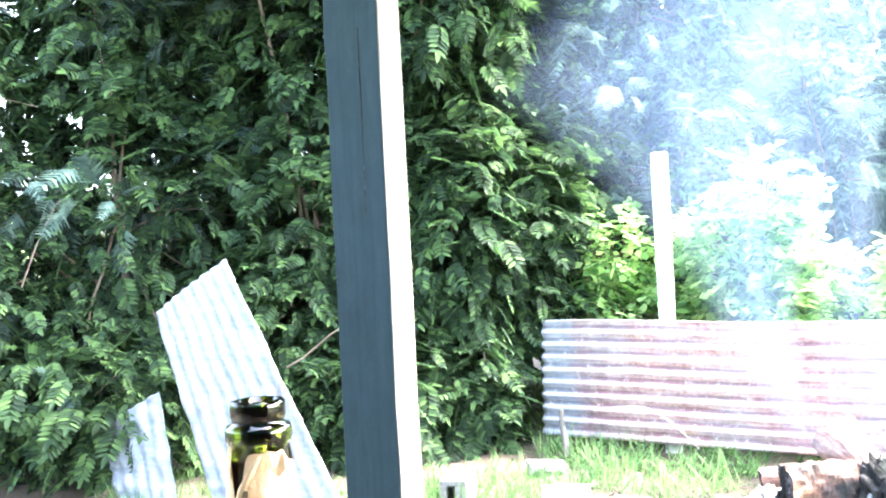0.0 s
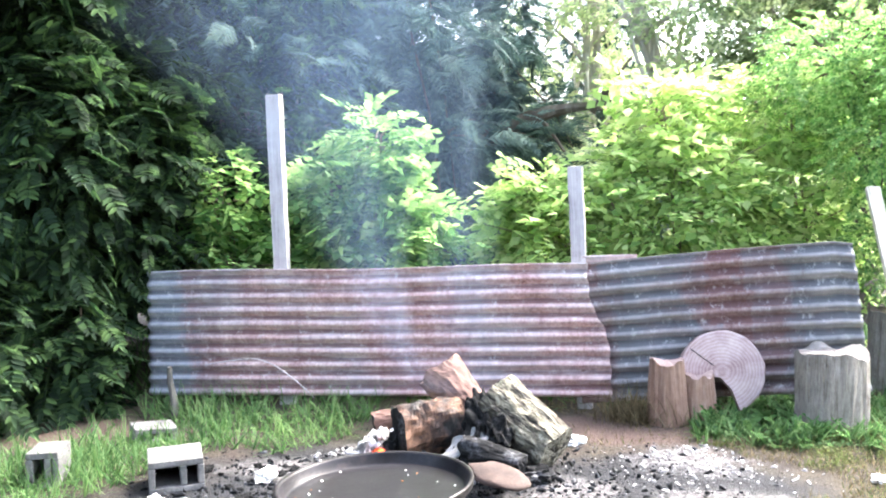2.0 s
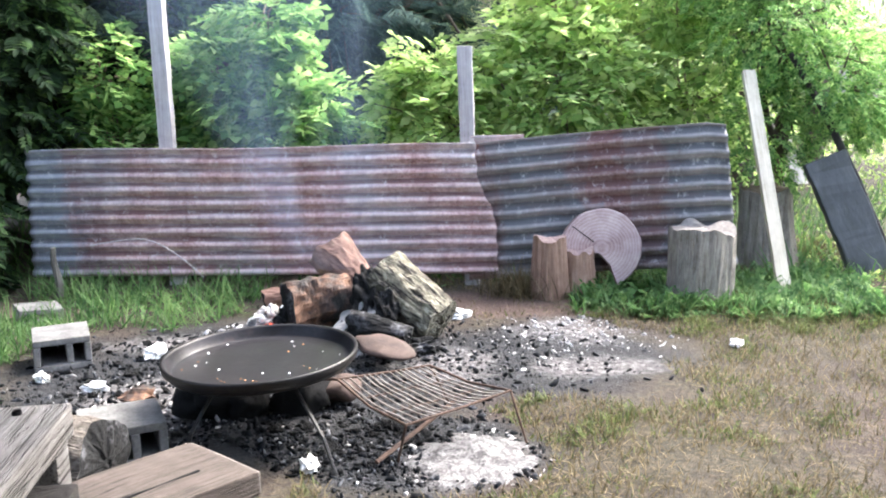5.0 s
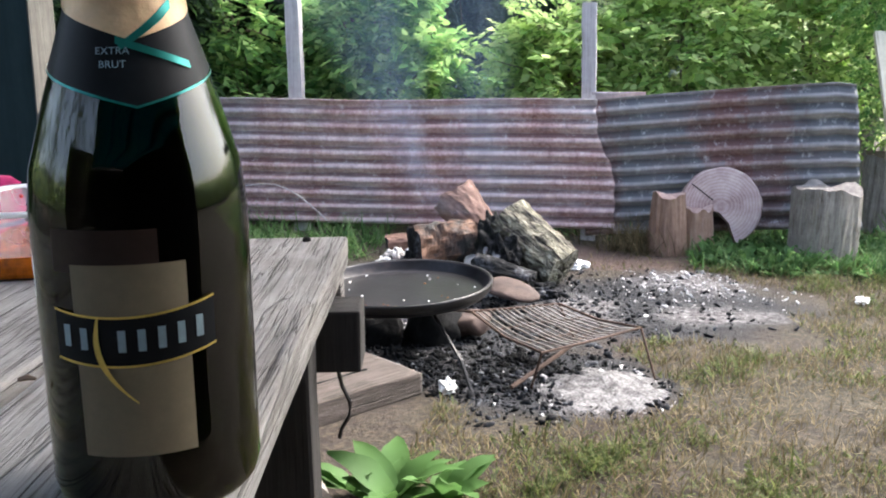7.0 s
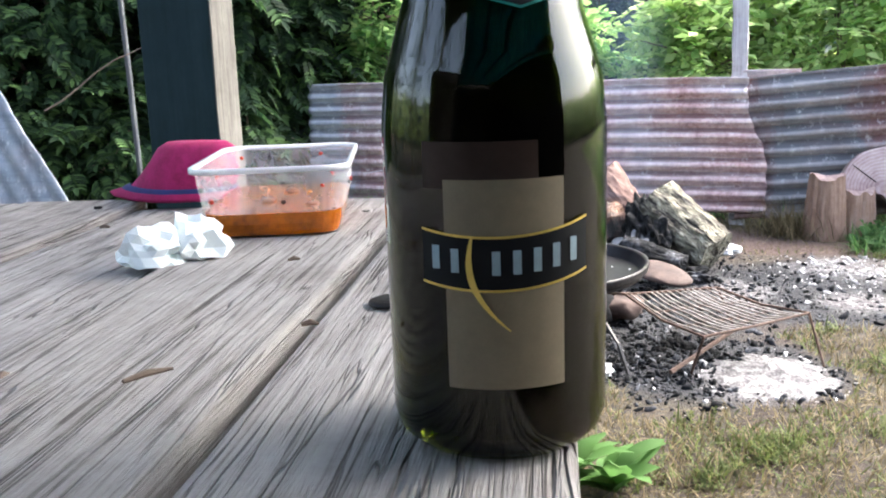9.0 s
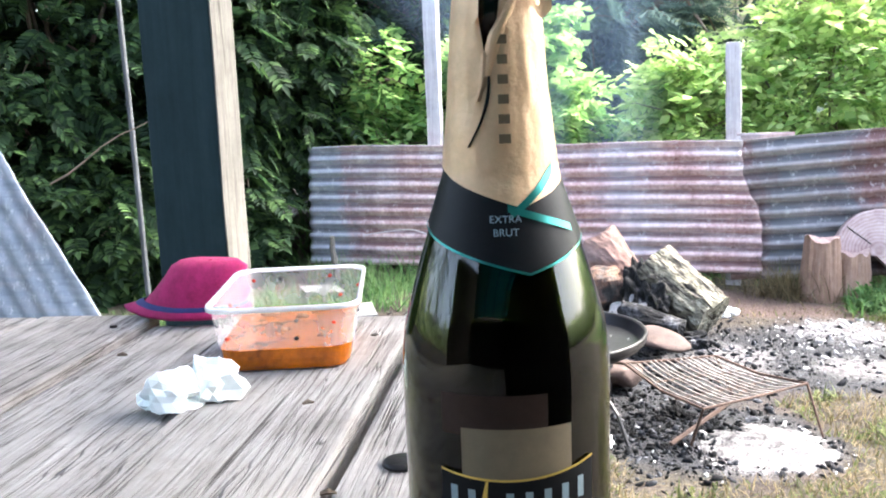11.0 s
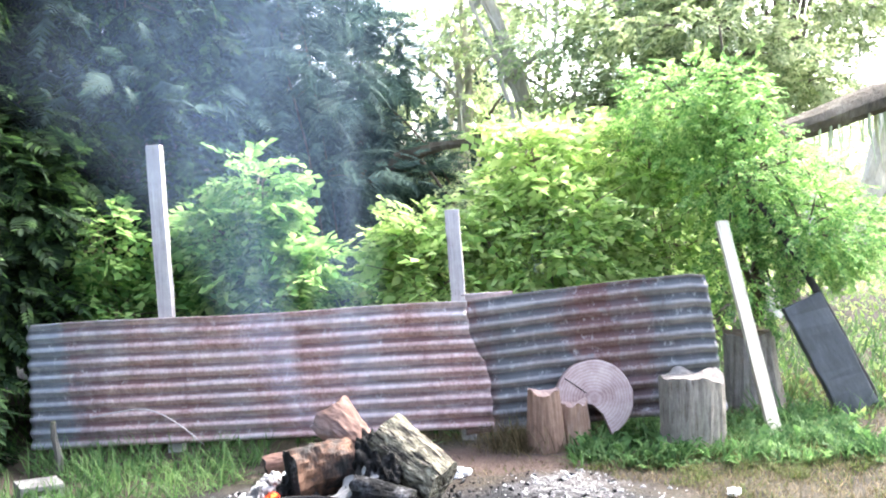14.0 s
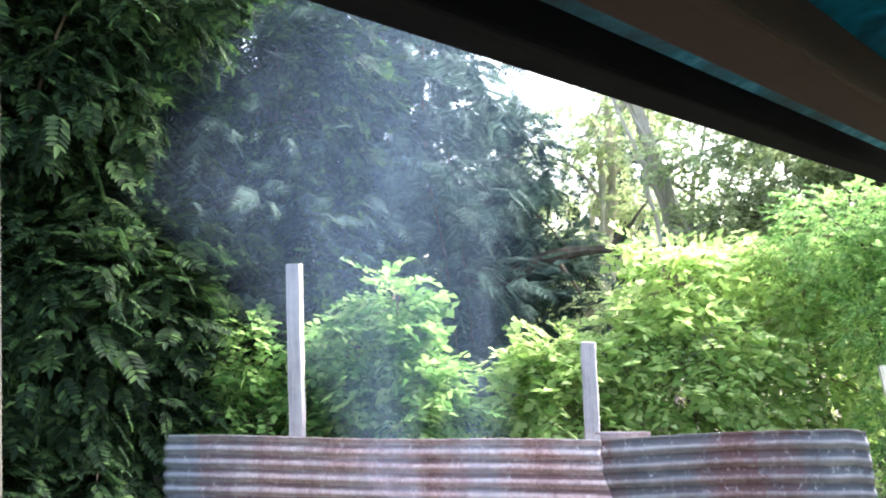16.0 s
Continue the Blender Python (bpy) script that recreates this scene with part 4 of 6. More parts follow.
# ---------------------------------------------------------------- fire pit
def log_body(length, r, seed, mat_side, mat_end, name, label, m, squash=1.0, taper=0.9, rough=0.35, mat_far=None):
    ob = thing(name, label, "log", m)
    n, k = 22, 44
    bm = bmesh.new()
    rings = []
    for i in range(n):
        t = i / (n - 1)
        row = []
        for j in range(k):
            a = 2 * math.pi * j / k
            rr = r * (1 + (taper - 1) * t) * (1 + rough * noise.noise(Vector((math.cos(a) * 1.1 + seed, math.sin(a) * 1.1, t * 1.6 + seed))) + 0.10 * noise.noise(Vector((math.cos(a) * 4, math.sin(a) * 4, t * 7 * length / 0.3 + seed))) + 0.05 * noise.noise(Vector((math.cos(a) * 11, math.sin(a) * 11, t * 10 + seed))))
            row.append(bm.verts.new((rr * math.cos(a), (t - 0.5) * length + 0.02 * noise.noise(Vector((math.cos(a) * 1.5, math.sin(a) * 1.5, seed + t))), rr * math.sin(a) * squash)))
        rings.append(row)
    for a, b in zip(rings, rings[1:]):
        for j in range(k):
            bm.faces.new((a[j], a[(j + 1) % k], b[(j + 1) % k], b[j]))
    loops = [[v.co.copy() for v in rings[0]], [v.co.copy() for v in rings[-1]]]
    part("trunk_side", bm, mat_side, ob)
    for loop, s, mat in ((loops[0], -1, mat_end), (loops[1], 1, mat_far or mat_end)):
        bm = bmesh.new()
        mid = sum(loop, Vector()) / k
        prev = [bm.verts.new(p) for p in loop]
        for sc in (0.72, 0.4, 0.12):
            cur = [bm.verts.new(mid + (p - mid) * sc + Vector((0, s * (0.012 * (1 - sc) + 0.010 * noise.noise(p * 30 + Vector((sc * 9, 0, seed)))), 0))) for p in loop]
            for j in range(k):
                bm.faces.new((prev[j], prev[(j + 1) % k], cur[(j + 1) % k], cur[j]))
            prev = cur
        bm.faces.new(prev)
        part("end_grain", bm, mat, ob)
    return ob


def aim(centre, direction, roll=0):
    """A pose whose y axis looks along the direction."""
    q = Vector(direction).to_track_quat("Y", "Z").to_matrix().to_4x4()
    return Matrix.Translation(centre) @ q @ pose(0, 0, 0, 0, roll, 0)


log_body(0.27, 0.125, 1.0, SCORCHED, BURNT, "burning_log", "thick scorched orange-brown log with a charred end in the fire", aim((-0.155, 3.90, 0.15), (0.80, 0.45, 0.10), 20), 1.05, 1.0, 0.3)
log_body(0.27, 0.105, 2.0, BRICKISH, SCORCHED, "burning_log", "reddish-brown split log wedged on top of the fire", aim((-0.055, 4.03, 0.275), (0.62, -0.30, -0.62), 40), 0.75, 0.72, 0.14)
log_body(0.34, 0.122, 3.0, MOSS_BARK, BURNT, "mossy_log", "big pale mossy-barked log with a burnt end in the fire", aim((0.245, 3.88, 0.175), (0.62, -0.30, -0.46)), 1.0, 0.95, 0.13, MOSS_BARK)
log_body(0.26, 0.06, 4.0, BURNT, BURNT, "charred_branch", "black charred branch with white ash across the logs", aim((0.15, 3.66, 0.10), (0.9, -0.30, -0.12)), 0.9, 0.8, 0.5)
log_body(0.30, 0.030, 5.0, ASH_BITS, ASH_BITS, "ash_branch", "thin branch burnt to pale grey ash", aim((-0.01, 3.68, 0.095), (0.80, 0.30, 0.30)), 0.9, 0.8, 0.5)

ROCKLET = bmesh.new()
bmesh.ops.create_icosphere(ROCKLET, subdivisions=1, radius=1)
for v in ROCKLET.verts:
    v.co *= 1 + 0.45 * math.sin(v.index * 7.3) + 0.25 * math.sin(v.index * 2.9)
ROCK_T = (np.array([v.co[:] for v in ROCKLET.verts]), np.array([[v.index for v in f.verts] for f in ROCKLET.faces]))
ROCKLET.free()


def heap(x, y, r, h, count, size, seed, label):
    """A small mound of flaky ash."""
    g = np.random.default_rng(seed)
    a, q = g.uniform(0, 6.28, count), np.sqrt(g.random(count))
    p = np.stack([x + r * q * np.cos(a), y + r * 0.8 * q * np.sin(a), h * (1 - q ** 1.3) * g.uniform(0.7, 1.1, count) + 0.004], 1)
    s = size * np.clip(np.exp(g.normal(0, 0.5, count)), 0.4, 2.5)
    v, f = scatter(*ROCK_T, p, g.uniform(0, 6.28, count), g.uniform(0, 3, count), g.uniform(0, 3, count), np.stack([s * g.uniform(0.8, 2.4, count), s, s * 0.5], 1))
    tagged(part("ash_heap", raw_mesh("ash_heap", v, f, ASH_BITS), None), label, "ash", kind="stuff")


char = tagged(part("burning_log", boulder(0.085, 0.075, 0.15, 0.32, 3.2, 6.0, 5), BURNT), "blackened ash-crusted log remains smoking in the middle of the fire", "log")
char.matrix_world = pose(0.085, 3.85, 0.155, -12, 8, 30)
for x, y, z, sx, sy, sz, sd in ((0.02, 3.74, 0.05, 0.10, 0.06, 0.05, 3), (-0.16, 3.76, 0.035, 0.09, 0.05, 0.045, 5), (0.16, 3.76, 0.16, 0.05, 0.05, 0.07, 8), (-0.30, 3.88, 0.06, 0.05, 0.05, 0.07, 9), (0.30, 3.66, 0.03, 0.08, 0.05, 0.035, 12)):
    lump = tagged(part("charred_chunk", boulder(sx, sy, sz, 0.34, 2.8, sd, 4), BURNT), "black charred chunk with ash crust in the fire", "charcoal", "charred chunks")
    lump.matrix_world = pose(x, y, z, 0, 0, sd * 31)
heap(0.0, 3.72, 0.16, 0.05, 320, 0.008, 5, "pale ash flakes under the logs")
log_body(0.20, 0.07, 11.0, ASH_BITS, BURNT, "burning_log", "ash-covered stub leaning in the fire", aim((0.03, 3.80, 0.10), (0.3, 0.6, 0.5)), 0.9, 0.9, 0.5)
log_body(0.22, 0.05, 7.0, BRICKISH, BURNT, "burning_log", "small reddish stub at the back of the fire", aim((-0.42, 4.36, 0.08), (0.95, 0.15, 0.1)), 0.9, 0.9, 0.3)
flat = boulder(0.125, 0.075, 0.018, 0.12, 1.6, 3.0)
f_ob = tagged(part("flat_stone", flat, TILE, None, "", True), "flat reddish-brown stone lying against the fire", "stone")
f_ob.matrix_world = pose(0.20, 3.50, 0.075, 14, 12, -24)
s_ob = tagged(part("flat_stone", boulder(0.085, 0.06, 0.045, 0.2, 2.0, 5.0), TILE, None, "", True), "reddish stone propping up the fire pan", "stone")
s_ob.matrix_world = pose(0.10, 3.08, 0.05, 0, 0, 20)
for px, py, sx, sz, sd in ((-0.30, 3.02, 0.15, 0.09, 1), (-0.02, 3.05, 0.12, 0.10, 2), (-0.20, 2.98, 0.08, 0.06, 4)):
    o = tagged(part("sooty_stone", boulder(sx, sx * 0.8, sz, 0.2, 2.0, sd), SOOT, None, "", True), "soot-black stone under the fire pan", "stone", "stones under the pan")
    o.matrix_world = pose(px, py, sz * 0.5, 0, 0, sd * 50)


def ember_material():
    m, nt, bsdf, vec = start("glowing_ember")
    n = noisy(nt, vec, 40, 4)
    nt.links.new(ramp(nt, n, [(0.4, (0.02, 0.01, 0.01)), (0.6, (0.5, 0.05, 0.02))]), bsdf.inputs["Base Color"])
    nt.links.new(ramp(nt, n, [(0.45, (0.0, 0.0, 0.0)), (0.62, (1.0, 0.09, 0.02))]), bsdf.inputs["Emission Color"])
    bsdf.inputs["Emission Strength"].default_value = 1.2
    return m


EMBER = ember_material()
for ex, ey, ez, er in ((-0.375, 3.87, 0.055, 0.028), (-0.335, 3.85, 0.045, 0.024), (-0.40, 3.86, 0.04, 0.018)):
    o = tagged(part("ember", boulder(er, er * 0.8, er * 0.7, 0.25, 2.0, er * 90, 2), EMBER), "small glowing red ember in white ash", "ember", "embers")
    o.location = (ex, ey, ez)

def lumps(name, label, places, size, material, seed, category):
    g = np.random.default_rng(seed)
    n = len(places)
    s = size * np.clip(np.exp(g.normal(-0.25, 0.75, n)), 0.25, 3.4)
    p = np.array([(x, y, terrain(x, y) + 0.3 * k) for (x, y), k in zip(places, s)])
    v, f = scatter(*ROCK_T, p, g.uniform(0, 6.28, n), g.uniform(0, 3, n), g.uniform(0, 3, n), np.stack([s * g.uniform(0.8, 2.2, n), s * 0.8, s * 0.6], 1))
    return tagged(part(name, raw_mesh(name, v, f, material), None), label, category, kind="stuff")


def pit_places(count, seed, cx, cy, rx, ry):
    g = np.random.default_rng(seed)
    out = []
    while len(out) < count:
        x, y = g.normal(cx, rx), g.normal(cy, ry)
        if in_pit(x, y):
            out.append((x, y))
    return out


lumps("charcoal", "black and grey charcoal crumbs over the fire pit", pit_places(8200, 21, -0.3, 3.35, 0.5, 0.5) + pit_places(900, 22, 0.5, 3.6, 0.35, 0.3) + pit_places(2600, 23, 0.33, 2.62, 0.3, 0.2), 0.0036, COALS, 31, "charcoal")
pieces = thing("charcoal_pieces", "larger black charcoal pieces strewn under the pan and round the fire", "charcoal")
kinds = []
for k in range(6):
    bm = boulder(1.0, 0.7 + 0.05 * k, 0.55, 0.42, 1.7, k * 4.7, 2)
    piece = bpy.data.meshes.new("charcoal_piece")
    bm.to_mesh(piece)
    bm.free()
    piece.materials.append(SOOT if k % 3 else BURNT)
    kinds.append(piece)
gp = random.Random(44)
for i, (x, y) in enumerate(pit_places(190, 41, -0.45, 3.2, 0.42, 0.42) + pit_places(60, 42, 0.25, 2.75, 0.22, 0.18)):
    bit = part("charcoal_piece", kinds[i % 6], None, pieces)
    size = 0.011 * math.exp(gp.gauss(0.1, 0.45))
    bit.matrix_local = pose(x, y, terrain(x, y) + size * 0.3, gp.uniform(-20, 20), gp.uniform(-20, 20), gp.uniform(0, 360)) @ Matrix.Scale(size, 4)


def mound(x, y, rx, ry, h, seed, label):
    """A low powdery heap with a crumbled outline."""
    n = 64
    u = np.linspace(-1.15, 1.15, n)
    v = []
    for b in u:
        for a in u:
            px, py = x + a * rx, y + b * ry
            q = math.hypot(a, b) + 0.30 * noise.noise(Vector((a * 2.2, b * 2.2, seed))) + 0.14 * noise.noise(Vector((a * 7, b * 7, seed)))
            z = h * max(0.0, 1 - q) ** 0.8 * (1 + 0.35 * noise.noise(Vector((a * 5, b * 5, seed + 2)))) + 0.10 * h * max(0, 1.05 - q) * abs(noise.noise(Vector((a * 16, b * 16, seed))))
            v.append((px, py, terrain(px, py) + z - (0.012 if q > 1.02 else -0.001)))
    i = np.arange(n - 1)[:, None] * n + np.arange(n - 1)[None]
    f = np.stack([i, i + 1, i + 1 + n, i + n], -1).reshape(-1, 4)
    tagged(part("ash_heap", raw_mesh("ash_heap", v, f, ASH_POWDER), None), label, "ash", kind="stuff")


ASH_POWDER = plain("ash_powder", [(0.38, (0.0216, 0.02016, 0.0216)), (0.47, (0.0864, 0.0828, 0.08496)), (0.56, (0.1872, 0.18, 0.1836)), (0.72, (0.3744, 0.3672, 0.3744))], 22, 0.95, 0, 1.0, 130, dist=0.006, fine=0.6)
heap(-0.40, 4.00, 0.13, 0.11, 260, 0.010, 1, "fluffy white ash flakes against the burning log")
mound(0.59, 2.61, 0.18, 0.20, 0.034, 2, "powdery white ash heap under the grill grate")
mound(-0.41, 3.99, 0.15, 0.13, 0.085, 7, "powdery white ash heaped against the burning log")
lumps("ash", "white ash flakes in heaps on the fire pit", pit_places(300, 24, 0.59, 2.61, 0.14, 0.14) + pit_places(500, 25, 0.95, 3.95, 0.22, 0.2) + pit_places(500, 26, -0.5, 3.0, 0.25, 0.2) + pit_places(500, 27, -0.42, 4.05, 0.14, 0.12), 0.0032, ASH_BITS, 32, "ash")
for px, py, sx, sy, sz, sd in ((0.425, 4.23, 0.055, 0.035, 0.03, 1), (1.585, 3.79, 0.05, 0.028, 0.018, 2), (0.138, 2.51, 0.045, 0.03, 0.028, 3), (-1.10, 3.29, 0.035, 0.025, 0.03, 4), (-0.84, 3.19, 0.055, 0.022, 0.025, 5), (-0.36, 4.12, 0.06, 0.04, 0.07, 6), (-0.78, 3.62, 0.06, 0.04, 0.04, 7), (-0.26, 2.62, 0.03, 0.022, 0.02, 8)):
    o = tagged(part("white_chip", boulder(sx * 0.85, sy * 0.85, sz * 0.8, 0.4, 2.4, sd * 3.3, 3), CHALK), "small white chip lying in the ashes or grass", "chip", "white chips")
    o.matrix_world = pose(px, py, terrain(px, py) + sz * 0.5, 0, 0, sd * 37)
o = tagged(part("orange_peel", boulder(0.055, 0.035, 0.03, 0.5, 2.6, 9.0, 2), SCORCHED), "crumpled orange-brown scrap in the ashes", "scrap")
o.matrix_world = pose(-0.60, 3.06, 0.03, 0, 0, 30)


FOOD = plain("cooked_crumbs", [(0.3, (0.12, 0.04, 0.015)), (0.7, (0.42, 0.19, 0.07))], 60, 0.6, 0, 0.3, 200)


def fire_pan():
    ob = thing("fire_pan", "shallow round black iron pan on a wire stand with food crumbs", "pan", pose(-0.065, 2.79, 0.0, 1.5, -1.0, 0) @ Matrix.Diagonal((1.06, 1.06, 0.96, 1.0)))
    r, z = 0.282, 0.278
    prof = [(0, z - 0.034), (0.10, z - 0.034), (0.20, z - 0.032), (0.252, z - 0.0312), (0.256, z - 0.0295), (0.2585, z - 0.027), (r - 0.0105, z - 0.001), (r - 0.0095, z + 0.002), (r - 0.007, z + 0.004)]
    floor_part = part("pan_floor", lathe(prof, 72), PAN_SKIN, ob, "dull worn dark cooking surface", True)
    prof = [(r - 0.007, z + 0.004), (r - 0.003, z + 0.007), (r + 0.003, z + 0.006), (r + 0.004, z), (r + 0.001, z - 0.018), (r - 0.016, z - 0.038), (0.2, z - 0.044), (0, z - 0.046)]
    part("rim", lathe(prof, 72), IRON, ob, "", True)
    ring = [(0.17 * math.cos(a), 0.17 * math.sin(a), z - 0.046) for a in [2 * math.pi * i / 24 for i in range(25)]]
    part("stand_ring", tube(ring, 0.005, 6), IRON, ob)
    for a, foot in ((-0.75, (0.272, -0.290)), (2.6, (-0.23, 0.17)), (4.1, (-0.17, -0.24))):
        top = (0.15 * math.cos(a), 0.15 * math.sin(a), z - 0.045)
        part("leg", tube([top, (foot[0] * 0.75 + top[0] * 0.25, foot[1] * 0.75 + top[1] * 0.25, 0.1), (*foot, 0.0)], 0.006, 6), IRON, ob)
    g = np.random.default_rng(4)
    for i in range(26):
        a, q = (g.uniform(0, 6.28), 0.24 * math.sqrt(g.random())) if i < 18 else (g.normal(4.4, 0.25), g.normal(0.17, 0.02))
        s = g.uniform(0.002, 0.0045)
        c = part("crumb", boulder(s, s, s * 0.7, 0.3, 2, i, 1), CHALK if i % 3 and i < 18 else FOOD, floor_part)
        c.location = (q * math.cos(a), q * math.sin(a), z - 0.0325 + 0.003 * (q / 0.25) ** 3)
    return ob


fire_pan()


def grill():
    ob = thing("grill_grate", "bent rusty wire grill grate standing over white ash", "grill")
    a, b, c, d = Vector((0.150, 2.865, 0.155)), Vector((0.430, 3.03, 0.15)), Vector((0.705, 2.78, 0.15)), Vector((0.42, 2.525, 0.135))

    def at(u, v):
        p = a.lerp(b, u).lerp(d.lerp(c, u), v)
        return p + Vector((0, 0, -0.018 * math.sin(math.pi * v) + 0.008 * noise.noise(Vector((u * 3, v * 3, 1)))))

    part("frame", tube([at(0, 0), at(0.5, 0), at(1, 0), at(1, 0.5), at(1, 1), at(0.5, 1), at(0, 1), at(0, 0.5), at(0, 0)], 0.0042, 6), RUSTY, ob)
    for i in range(1, 15):
        u = i / 15 + 0.012 * math.sin(i * 5)
        part("wire", tube([at(u, v / 6) for v in range(7)], 0.0034, 5), WIRE, ob, "pale heat-bleached wire")
    for v in (0.33, 0.68):
        part("cross_wire", tube([at(u / 6, v) + Vector((0, 0, -0.004)) for u in range(7)], 0.003, 5), RUSTY, ob)
    for p, q in ((at(0, 1), (0.38, 2.58)), (at(1, 1), (0.755, 2.74)), (at(1, 0), (0.49, 3.08))):
        part("leg", tube([p, (q[0], q[1], -0.01)], 0.004, 6), RUSTY, ob)
    part("handle", tube([at(0, 0), at(0, 0) + Vector((-0.10, -0.03, 0.012)), at(0, 0) + Vector((-0.2, -0.07, 0.012))], 0.005, 6), RUSTY, ob)
    return ob


grill()
tagged(part("iron_rod", tube([(0.33, 2.53, 0.02), (0.45, 2.70, 0.07), (0.53, 2.83, 0.10)], 0.007, 6), RUSTY), "rusty iron rod lying under the grate", "rod")


def cinder_block(x, y, yaw, label, w=0.20, h=0.115, d=0.26, tilt=0.0):
    ob = thing("cinder_block", label, "cinder block", pose(x, y, terrain(x, y) - 0.004, 0, tilt, yaw), "cinder blocks")
    t = 0.026
    for name, args in (("block_top", (0, 0, h - t, w, d, h)), ("block_base", (0, 0, 0, w, d, t)), ("block_web", (0, 0, t, t, d, h - t)), ("block_web", (w - t, 0, t, w, d, h - t)), ("block_web", (w * 0.56, 0, t, w * 0.56 + t, d, h - t))):
        bm = block(*args, 0.005, 0, 0.0025, args[0] * 9 + args[2] * 5)
        rough_up(bm, 0.002, 40, x)
        part(name, bm, CONCRETE, ob)
    # black plate at the back stands in for the shade inside the hollows
    part("hollow_shade", block(t, d - 0.03, t, w - t, d - 0.004, h - t, 0.002), BURNT, ob)
    return ob


cinder_block(-1.17, 3.37, 30, "weathered hollow concrete block at the edge of the ashes", 0.215, 0.13, 0.26)
cinder_block(-0.50, 2.44, 30, "hollow concrete block close to the pan in the ashes", 0.24, 0.125, 0.24)
cinder_block(-1.66, 4.10, 38, "low concrete block half hidden in the long grass", 0.20, 0.075, 0.2, 4)
cinder_block(-1.75, 3.42, 20, "grey concrete block standing at the foot of the shrubs", 0.13, 0.15, 0.2)


# ---------------------------------------------------------------- bench plank on logs, dock plant
bench_yaw = -36.9
bench = thing("plank_bench", "thick brown timber plank laid as a low bench", "bench", Matrix.Translation((0.125, 1.88, 0)) @ pose(0, 0, 0, 0, 0, bench_yaw))
part("plank", block(-0.125, -1.3, 0.258, 0.125, 0.0, 0.312, 0.006, 10, 0.006, 2.0), BENCH_WOOD, bench)
part("end_grain", block(-0.121, -0.001, 0.262, 0.121, 0.0045, 0.308, 0.0015, 6, 0.003, 4.0), CUT_GREY, bench, "darker sawn end of the plank")
part("drying_crack", block(0.030, -0.75, 0.310, 0.036, -0.08, 0.3155, 0.001, 14, 0.004, 5.0), BURNT, bench, "long dark drying crack")
l1 = log_body(0.36, 0.125, 8.0, STUMP_BARK, BENCH_WOOD, "support_log", "short brown log on its side under the bench", Matrix.Translation((-0.095, 1.55, 0.125)) @ pose(0, 0, 0, 0, 0, bench_yaw + 80), 1.0, 0.95, 0.15)
l2 = log_body(0.36, 0.125, 9.0, STUMP_BARK, BENCH_WOOD, "support_log", "short brown log on its side under the bench", Matrix.Translation((-0.55, 0.98, 0.125)) @ pose(0, 0, 0, 0, 0, bench_yaw + 95), 1.0, 0.95, 0.15)
log_body(0.46, 0.125, 10.0, LOG_BARK, BURNT, "grey_log", "grey weathered log with a sooty end lying beside the bench", aim((-0.57, 2.29, 0.115), (0.92, -0.12, 0.02)), 1.0, 0.95, 0.2)


def dock_plant(x, y, n, size, seed, label):
    ob = thing("dock_plant", label, "plant", pose(x, y, terrain(x, y)))
    g = random.Random(seed)
    for i in range(n):
        a, tilt, ln = g.uniform(0, 360), g.uniform(22, 62), size * g.uniform(0.6, 1.15)
        bm = bmesh.new()
        rows = []
        for j in range(8):
            t = j / 7
            w = ln * 0.18 * math.sin(math.pi * min(1, 0.10 + t * 0.92)) ** 0.8 + 0.002
            z, yy = ln * (0.55 * t - 0.55 * t * t * 0.9), ln * t
            wave = 0.05 * ln * math.sin(t * 14 + i)
            rows.append([bm.verts.new((-w, yy, z + 0.25 * w + wave * 0.4)), bm.verts.new((0, yy, z)), bm.verts.new((w, yy, z + 0.25 * w - wave * 0.4))])
        for p, q in zip(rows, rows[1:]):
            bm.faces.new((p[0], p[1], q[1], q[0]))
            bm.faces.new((p[1], p[2], q[2], q[1]))
        leaf = part("leaf", bm, DOCK_GREEN, ob, "", True)
        leaf.matrix_local = pose(0, 0, 0.01, tilt - 20, g.uniform(-20, 20), a)
    return ob


dock_plant(0.17, 1.76, 14, 0.175, 1, "broad-leaved green dock plant beside the bench")
dock_plant(0.28, 1.77, 12, 0.16, 2, "broad-leaved green dock plant beside the bench")
dock_plant(0.06, 1.81, 7, 0.15, 3, "broad-leaved green dock plant beside the bench")
for i, (px, py) in enumerate(((1.20, 4.52), (1.34, 4.45), (1.48, 4.36), (1.9, 4.48), (1.28, 4.62), (1.42, 4.58), (1.05, 4.5))):
    dock_plant(px, py, 9, 0.12, 20 + i, "low green weed rosette in front of the stumps")


# ---------------------------------------------------------------- table
TZ = 0.80
TABLE = pose(0.372, 0.852, 0, 0, 0, 12.4)


